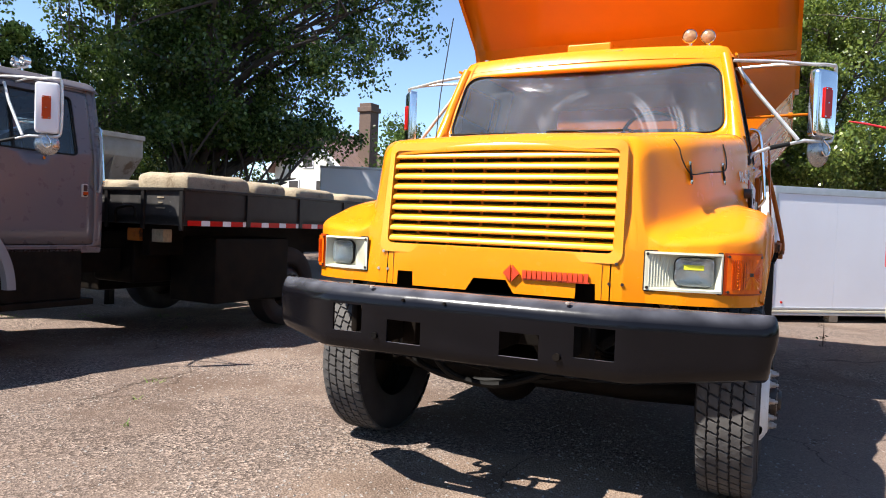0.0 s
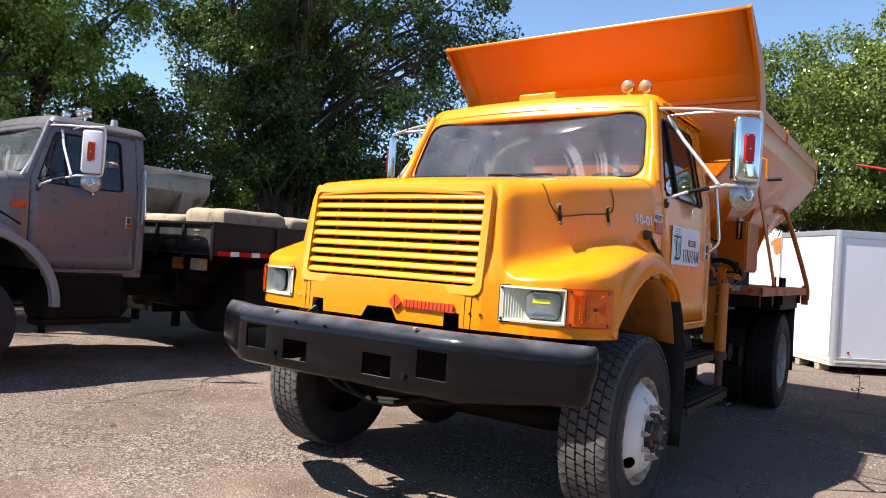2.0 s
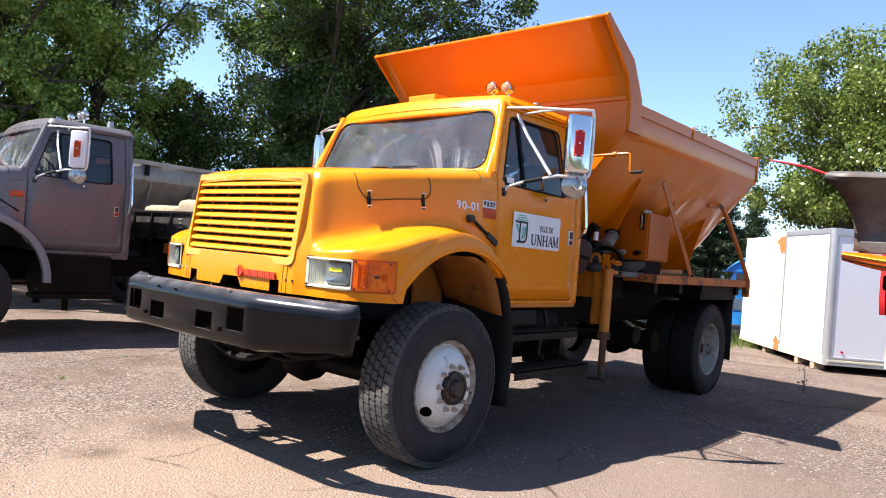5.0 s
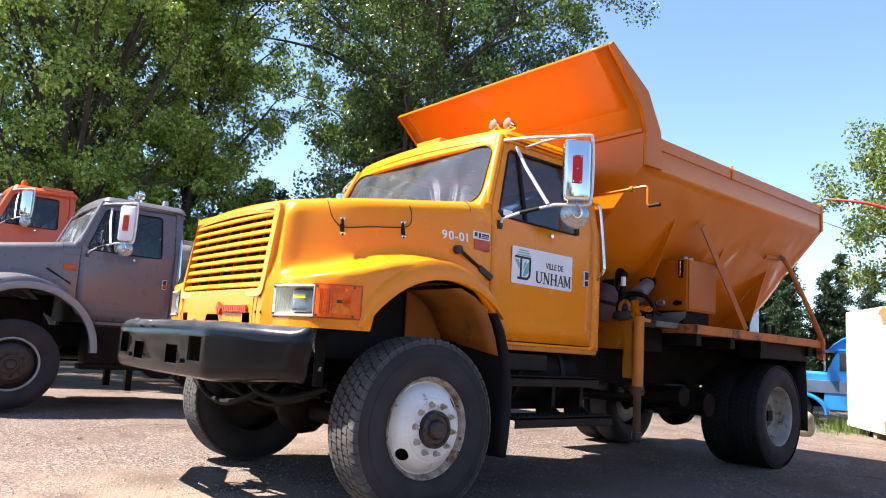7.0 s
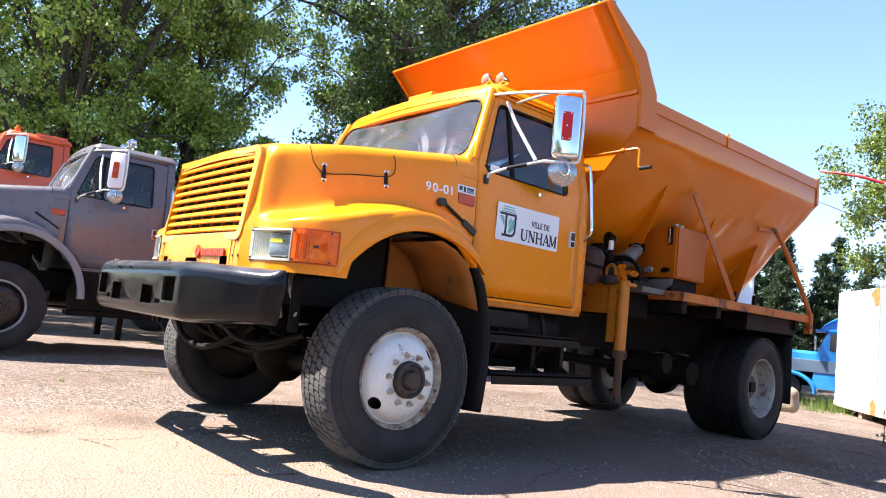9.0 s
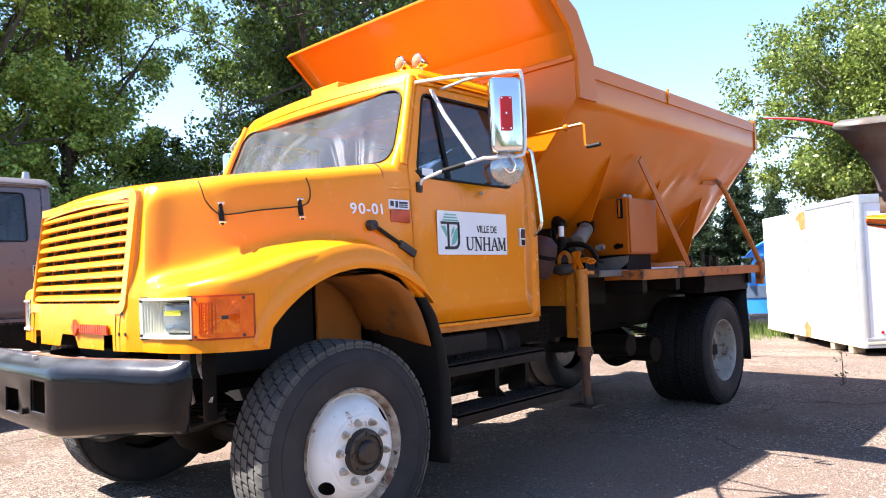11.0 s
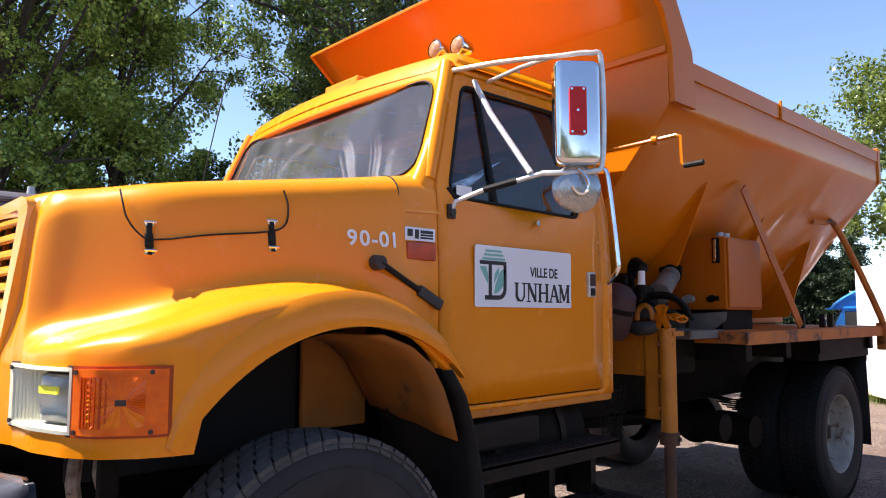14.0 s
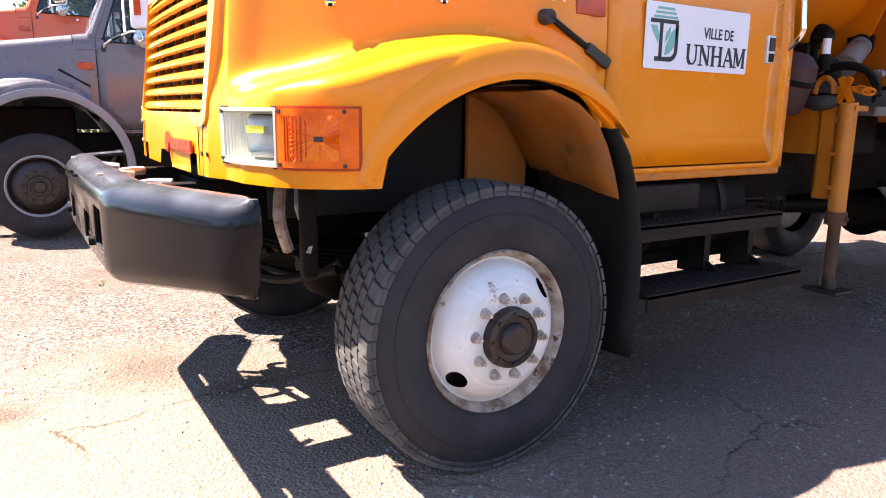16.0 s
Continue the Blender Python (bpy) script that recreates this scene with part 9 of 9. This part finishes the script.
def tree(name, label, x, y, height, crown_r, crown_low, material, seed, leaves=240, clumps=260, leaf=0.16, trunk_r=0.3, lean=(0, 0), squash=1.0, shape=0.5, droop=0.0, clump_r=(0.55, 1.15), rise=0.0, aspect=0.75, bare=None):
    """A tapered trunk with limbs that fork, and a crown of leaf clumps round the twig ends."""
    rng = np.random.default_rng(seed)
    t = thing(name, label, "tree", pose(x, y, 0))
    bm = bmesh.new()
    top = Vector((lean[0], lean[1], height * 0.86))
    spine = [Vector((0, 0, -0.1)), Vector((lean[0] * 0.15 + rng.normal() * 0.15, lean[1] * 0.15, height * 0.2)), Vector((lean[0] * 0.45 + rng.normal() * 0.25, lean[1] * 0.45 + rng.normal() * 0.2, height * 0.5)), top]
    sp = smooth_path(spine, 6)
    tube(bm, sp, [trunk_r * (1 - 0.88 * (i / (len(sp) - 1)) ** 0.8) + (0.12 * trunk_r if i == 0 else 0) for i in range(len(sp))], 10)
    centers, radii = [], []
    n_limbs = max(10, clumps // 12)
    for i in range(n_limbs):
        f = crown_low * 0.75 / height + (0.95 - crown_low * 0.75 / height) * (i + rng.random()) / n_limbs
        k = min(int(f * len(sp)), len(sp) - 1)
        base = sp[k]
        a = i * 2.4 + rng.normal() * 0.4
        zz = base.z / height
        prof = math.sin(math.pi * min(max((zz - crown_low / height * 0.6) / (1.05 - crown_low / height * 0.6), 0.04), 1) ** shape) ** 0.7
        reach = crown_r * prof * (0.6 + 0.5 * rng.random())
        if bare and base.z < bare[1] and math.cos(a - radians(bare[0])) > 0.45:
            reach *= 0.33
        end = base + Vector((math.cos(a) * reach, math.sin(a) * reach, (0.35 + rise + 0.5 * rng.random()) * reach * (1 - droop) + 0.2))
        mid = base.lerp(end, 0.5) + Vector((rng.normal() * 0.2, rng.normal() * 0.2, 0.10 * reach))
        limb = smooth_path([base, mid, end], 5)
        r0 = trunk_r * 0.42 * (1 - 0.7 * f)
        tube(bm, limb, [r0 * (1 - 0.85 * q / (len(limb) - 1)) for q in range(len(limb))], 6)
        m = max(3, clumps // n_limbs)
        for q in range(m):
            w = 0.30 + 0.75 * (q + rng.random()) / m
            g = min(int(w * len(limb)), len(limb) - 1)
            c = limb[g] + Vector(rng.normal(size=3)) * reach * 0.22
            c.z = max(c.z, crown_low + rng.random() * 0.8)
            centers.append(c[:])
            radii.append(rng.uniform(*clump_r) * (0.7 + 0.3 * prof))
            if q % 2 == 0:
                tube(bm, [limb[max(g - 1, 0)], limb[max(g - 1, 0)].lerp(c, 0.6) + Vector((0, 0, 0.08)), c], [r0 * 0.28, r0 * 0.18, 0.008], 4)
    part("trunk", bm, M_BARK, t, "grey-brown trunk and limbs", 60)
    leaf_cloud("crown", centers, radii, leaves, leaf, material, t, rng, 0.8, droop, aspect)
    return t


tree("poplar_tree", "broad dark green poplar behind the trucks", -14.2, 11.2, 17.5, 6.9, 3.4, M_POPLAR, 11, leaves=185, clumps=1150, leaf=0.108, trunk_r=0.42, shape=0.66, lean=(0.8, 0.3), clump_r=(0.34, 0.80), bare=(-127, 8.0))
tree("poplar_tree", "tall poplar with leaning limbs beside a sky gap", -18.0, 1.8, 18.5, 5.6, 2.0, M_POPLAR_SUNLIT, 13, leaves=185, clumps=820, leaf=0.108, trunk_r=0.30, lean=(0.3, 0.6), shape=0.6, clump_r=(0.28, 0.72), rise=0.9)
tree("poplar_tree", "slender poplar beside the sky gap", -17.4, 5.1, 17.0, 2.7, 1.6, M_POPLAR_SUNLIT, 31, leaves=200, clumps=480, leaf=0.104, trunk_r=0.26, shape=0.6, clump_r=(0.35, 0.8), rise=0.5)
tree("poplar_tree", "tall poplar at the end of the row", -18.5, -4.0, 16.0, 4.8, 2.6, M_POPLAR_SUNLIT, 14, leaves=190, clumps=420, leaf=0.11, trunk_r=0.36, shape=0.6, clump_r=(0.40, 0.9), rise=0.9)
tree("poplar_tree", "leafy poplar behind the grey truck", -22.0, 2.5, 13.0, 4.4, 1.4, M_POPLAR, 16, leaves=180, clumps=300, leaf=0.12, trunk_r=0.32, shape=0.6, clump_r=(0.45, 1.0), rise=0.9)
tree("poplar_tree", "poplar standing further back", -24.0, 17.2, 13.0, 3.7, 1.6, M_POPLAR, 15, leaves=110, clumps=220, leaf=0.18, trunk_r=0.32, shape=0.6, clump_r=(0.45, 1.0))
tree("broadleaf_tree", "low leafy tree filling the gap between poplars", -17.8, 8.6, 5.7, 3.0, 0.5, M_POPLAR, 19, leaves=210, clumps=230, leaf=0.105, trunk_r=0.2, shape=0.6, clump_r=(0.35, 0.8))
tree("poplar_tree", "tall poplar seen over the gap in the row", -24.0, 16.0, 19.0, 4.2, 10.2, M_POPLAR, 27, leaves=120, clumps=170, leaf=0.17, trunk_r=0.3, shape=0.6, clump_r=(0.5, 1.1))
tree("bush", "bright green bush behind the flatbed", -15.6, 13.2, 3.4, 1.7, 0.5, M_WILLOW, 17, leaves=150, clumps=90, leaf=0.10, trunk_r=0.08)
tree("broadleaf_tree", "young tree by the house", -14.3, 23.5, 6.2, 1.5, 2.2, M_POPLAR, 18, leaves=130, clumps=60, leaf=0.14, trunk_r=0.14)
tree("willow_tree", "pale green willow behind the white van body", -1.6, 27.5, 9.9, 4.9, 4.0, M_WILLOW, 25, leaves=250, clumps=430, leaf=0.135, trunk_r=0.30, droop=0.25, clump_r=(0.45, 0.90), lean=(0.2, 0), aspect=0.62)
tree("willow_tree", "pale green willow standing further along", 2.5, 27.0, 11.3, 5.6, 3.6, M_WILLOW, 22, leaves=240, clumps=400, leaf=0.14, trunk_r=0.34, droop=0.3, clump_r=(0.45, 0.90), aspect=0.62)


def conifer(x, y, h, seed):
    rng = np.random.default_rng(seed)
    t = thing("conifer_tree", "dark pointed conifer in the distance", "tree", pose(x, y, 0))
    bm = bmesh.new()
    tube(bm, [(0, 0, 0), (0, 0, h * 0.5), (0, 0, h)], [0.16, 0.1, 0.02], 7)
    centers, radii = [], []
    for i in range(26):
        f = (i + 0.5) / 26
        z = h * (0.08 + 0.9 * f)
        r = (1 - f) * h * 0.20 + 0.1
        for k in range(max(3, int(7 * (1 - f)) + 2)):
            a = rng.random() * 6.28
            e = Vector((math.cos(a) * r, math.sin(a) * r, z - 0.2 * r))
            tube(bm, [(0, 0, z), e], [0.03, 0.008], 4)
            for w in (0.4, 0.7, 1.0):
                centers.append((e.x * w, e.y * w, z - 0.2 * r * w))
                radii.append(0.25 + 0.25 * (1 - f))
    part("trunk", bm, M_BARK, t)
    leaf_cloud("crown", centers, radii, 44, 0.15, M_CONIFER, t, rng, 0.5, 0.2, 0.35)


for i, (x, y, h) in enumerate(((-10.4, 38.0, 7.6), (-8.3, 36.0, 6.4), (-13.0, 37.0, 7.2), (-15.5, 39.0, 7.8), (-17.5, 36.0, 6.8), (-12.2, 34.2, 6.6), (-11.2, 33.6, 6.9), (-10.0, 35.0, 6.2), (-13.4, 33.4, 6.0))):
    conifer(x, y, h, 40 + i)


def hedge(name, label, x0, x1, y, h, seed, material, thick=1.0):
    """A far belt of undergrowth that closes the view to the horizon."""
    rng = np.random.default_rng(seed)
    t = thing(name, label, "undergrowth", pose(0, 0, 0), kind="stuff")
    n = int((x1[0] - x0[0]) ** 2 + (x1[1] - x0[1]) ** 2) ** 0.5
    n = int(n * 2.2 * thick)
    centers, radii = [], []
    for i in range(n):
        f = rng.random()
        z = rng.random() ** 0.8 * h * (0.65 + 0.35 * math.sin(f * 23 + seed))
        centers.append((x0[0] + (x1[0] - x0[0]) * f + rng.normal() * 0.8, x0[1] + (x1[1] - x0[1]) * f + rng.normal() * 0.8 + y, z))
        radii.append(0.9 + 0.7 * rng.random())
    ob = leaf_cloud("foliage", centers, radii, 130, 0.26, material, t, rng)
    tagged(ob, kind="stuff")
    return t


hedge("undergrowth", "dark belt of shrubs behind the trees", (-30, -22), (-24, 22), 0, 4.5, 3, M_POPLAR)
hedge("undergrowth", "belt of shrubs along the far edge", (-24, 42), (22, 40), 0, 5.0, 4, M_POPLAR)
# unseen belts, added to cut low skylight and give dark reflections
hedge("unseen_tree_belt", "unseen dark belt of trees along the yard's open side", (27, -24), (31, 34), 0, 6.5, 6, M_POPLAR, 3.0)
hedge("unseen_tree_belt", "unseen dark belt of trees across the yard's near end", (-26, -27), (27, -25), 0, 8.0, 8, M_POPLAR, 3.0)
hedge("undergrowth", "shrubs behind the house", (-46, 24), (-30, 52), 0, 5.5, 5, M_POPLAR)


def tuft(name, label, spots, seed, h=0.16, n=30):
    rng = np.random.default_rng(seed)
    t = thing(name, label, "grass", pose(0, 0, 0), kind="stuff")
    v, f = [], []
    for x, y, r in spots:
        for k in range(int(n * r / 0.2)):
            a, d = rng.random() * 6.28, r * rng.random() ** 0.5
            px, py = x + math.cos(a) * d, y + math.sin(a) * d
            hh = h * (0.5 + rng.random())
            b = rng.random() * 6.28
            wx, wy = math.cos(b) * 0.006, math.sin(b) * 0.006
            lx, ly = rng.normal() * 0.05, rng.normal() * 0.05
            i = len(v)
            g = ground_z(px, py) - 0.005
            v += [(px - wx, py - wy, g), (px + wx, py + wy, g), (px + lx * 0.5 + wx * 0.6, py + ly * 0.5 + wy * 0.6, g + hh * 0.6), (px + lx * 0.5 - wx * 0.6, py + ly * 0.5 - wy * 0.6, g + hh * 0.6), (px + lx, py + ly, g + hh)]
            f += [(i, i + 1, i + 2, i + 3), (i + 3, i + 2, i + 4)]
    me = bpy.data.meshes.new("blades")
    me.from_pydata(v, [], f)
    me.materials.append(M_GRASS)
    ob = new("blades", me)
    ob.parent = t
    tagged(ob, kind="stuff")


rg = random.Random(5)
spots = [(-2.6 + rg.uniform(-2.2, 1.8), 14.3 + rg.uniform(-1.6, 1.8), rg.uniform(0.12, 0.35)) for _ in range(60)]
tuft("grass", "rough grass beside the white van body", spots, 7, 0.22)
tuft("weed_tufts", "small weed tufts in the asphalt", [(-3.3, 0.05, 0.08), (-3.0, -0.4, 0.06), (-2.5, -0.9, 0.04), (-7.0, 2.2, 0.2), (-7.6, 1.6, 0.2), (-6.2, 2.9, 0.2), (-5.2, 2.2, 0.15), (-8.2, 0.9, 0.2)], 8, 0.035)


def sprig():
    """A dead weed stem standing in the yard."""
    t = thing("weed_stem", "dry brown weed stem growing from the asphalt", "weed", pose(1.82, 6.3, 0))
    bm = bmesh.new()
    tube(bm, [(0, 0, 0), (0.01, 0, 0.2), (0.0, 0.01, 0.42)], [0.006, 0.005, 0.002], 5)
    r = random.Random(4)
    for k in range(14):
        z = r.uniform(0.02, 0.4)
        a = r.uniform(0, 6.28)
        l = r.uniform(0.03, 0.10) * (1 - z)
        tube(bm, [(0, 0, z), (math.cos(a) * l, math.sin(a) * l, z + 0.03)], [0.003, 0.001], 4)
    part("stem", bm, M_BARK, t)
    leaf_cloud("leaves", [(r.uniform(-0.06, 0.06), r.uniform(-0.06, 0.06), r.uniform(0.01, 0.36)) for _ in range(14)], [0.03] * 14, 4, 0.022, M_CONIFER, t, np.random.default_rng(3))


sprig()


def stump():
    ob = rough_block(pose(-0.35, 8.9, 0.19, 0, 0, 20), (0.36, 0.32, 0.38), 5.5)
    ob.name = "stone_block"
    tagged(ob, "grey stone block standing on the asphalt", "stone block")
    del ob["group"]


stump()


def grit():
    """Loose stones on the yard; one mesh."""
    rng = np.random.default_rng(9)
    n = 40000
    near = rng.random(n) < 0.7
    x = np.where(near, rng.uniform(-5.5, 4.8, n), rng.uniform(-9.0, 8.0, n))
    y = np.where(near, rng.uniform(-3.2, 4.0, n), rng.uniform(-4.0, 9.0, n))
    keep = np.sin(x * 1.9 + 0.7 * np.sin(y * 2.3)) * np.sin(y * 1.6 + 1.1 * np.sin(x * 1.2)) + rng.random(n) > 0.28
    x, y = x[keep], y[keep]
    n = len(x)
    s = 0.003 + 0.011 * rng.random(n) ** 2.6
    base = np.array([(1, 0, 0), (-0.5, 0.87, 0), (-0.5, -0.87, 0), (0.1, 0.1, 0.62)])
    tri = np.array([(0, 1, 3), (1, 2, 3), (2, 0, 3)])
    a = rng.random(n) * 6.28
    ca, sa = np.cos(a), np.sin(a)
    v = np.zeros((n, 4, 3))
    for k in range(4):
        bx, by = base[k, 0] * rng.uniform(0.7, 1.3, n), base[k, 1] * rng.uniform(0.7, 1.3, n)
        v[:, k, 0] = x + s * (bx * ca - by * sa)
        v[:, k, 1] = y + s * (bx * sa + by * ca)
        v[:, k, 2] = s * base[k, 2] + np.array([ground_z(px, py) for px, py in zip(x, y)])
    me = bpy.data.meshes.new("loose_grit")
    f = (np.arange(n)[:, None, None] * 4 + tri[None]).reshape(-1, 3)
    me.from_pydata(v.reshape(-1, 3).tolist(), [], f.tolist())
    me.materials.append(M_PEBBLE)
    tagged(new("loose_grit", me), "loose pale grit scattered over the asphalt", "gravel", kind="stuff")


grit()
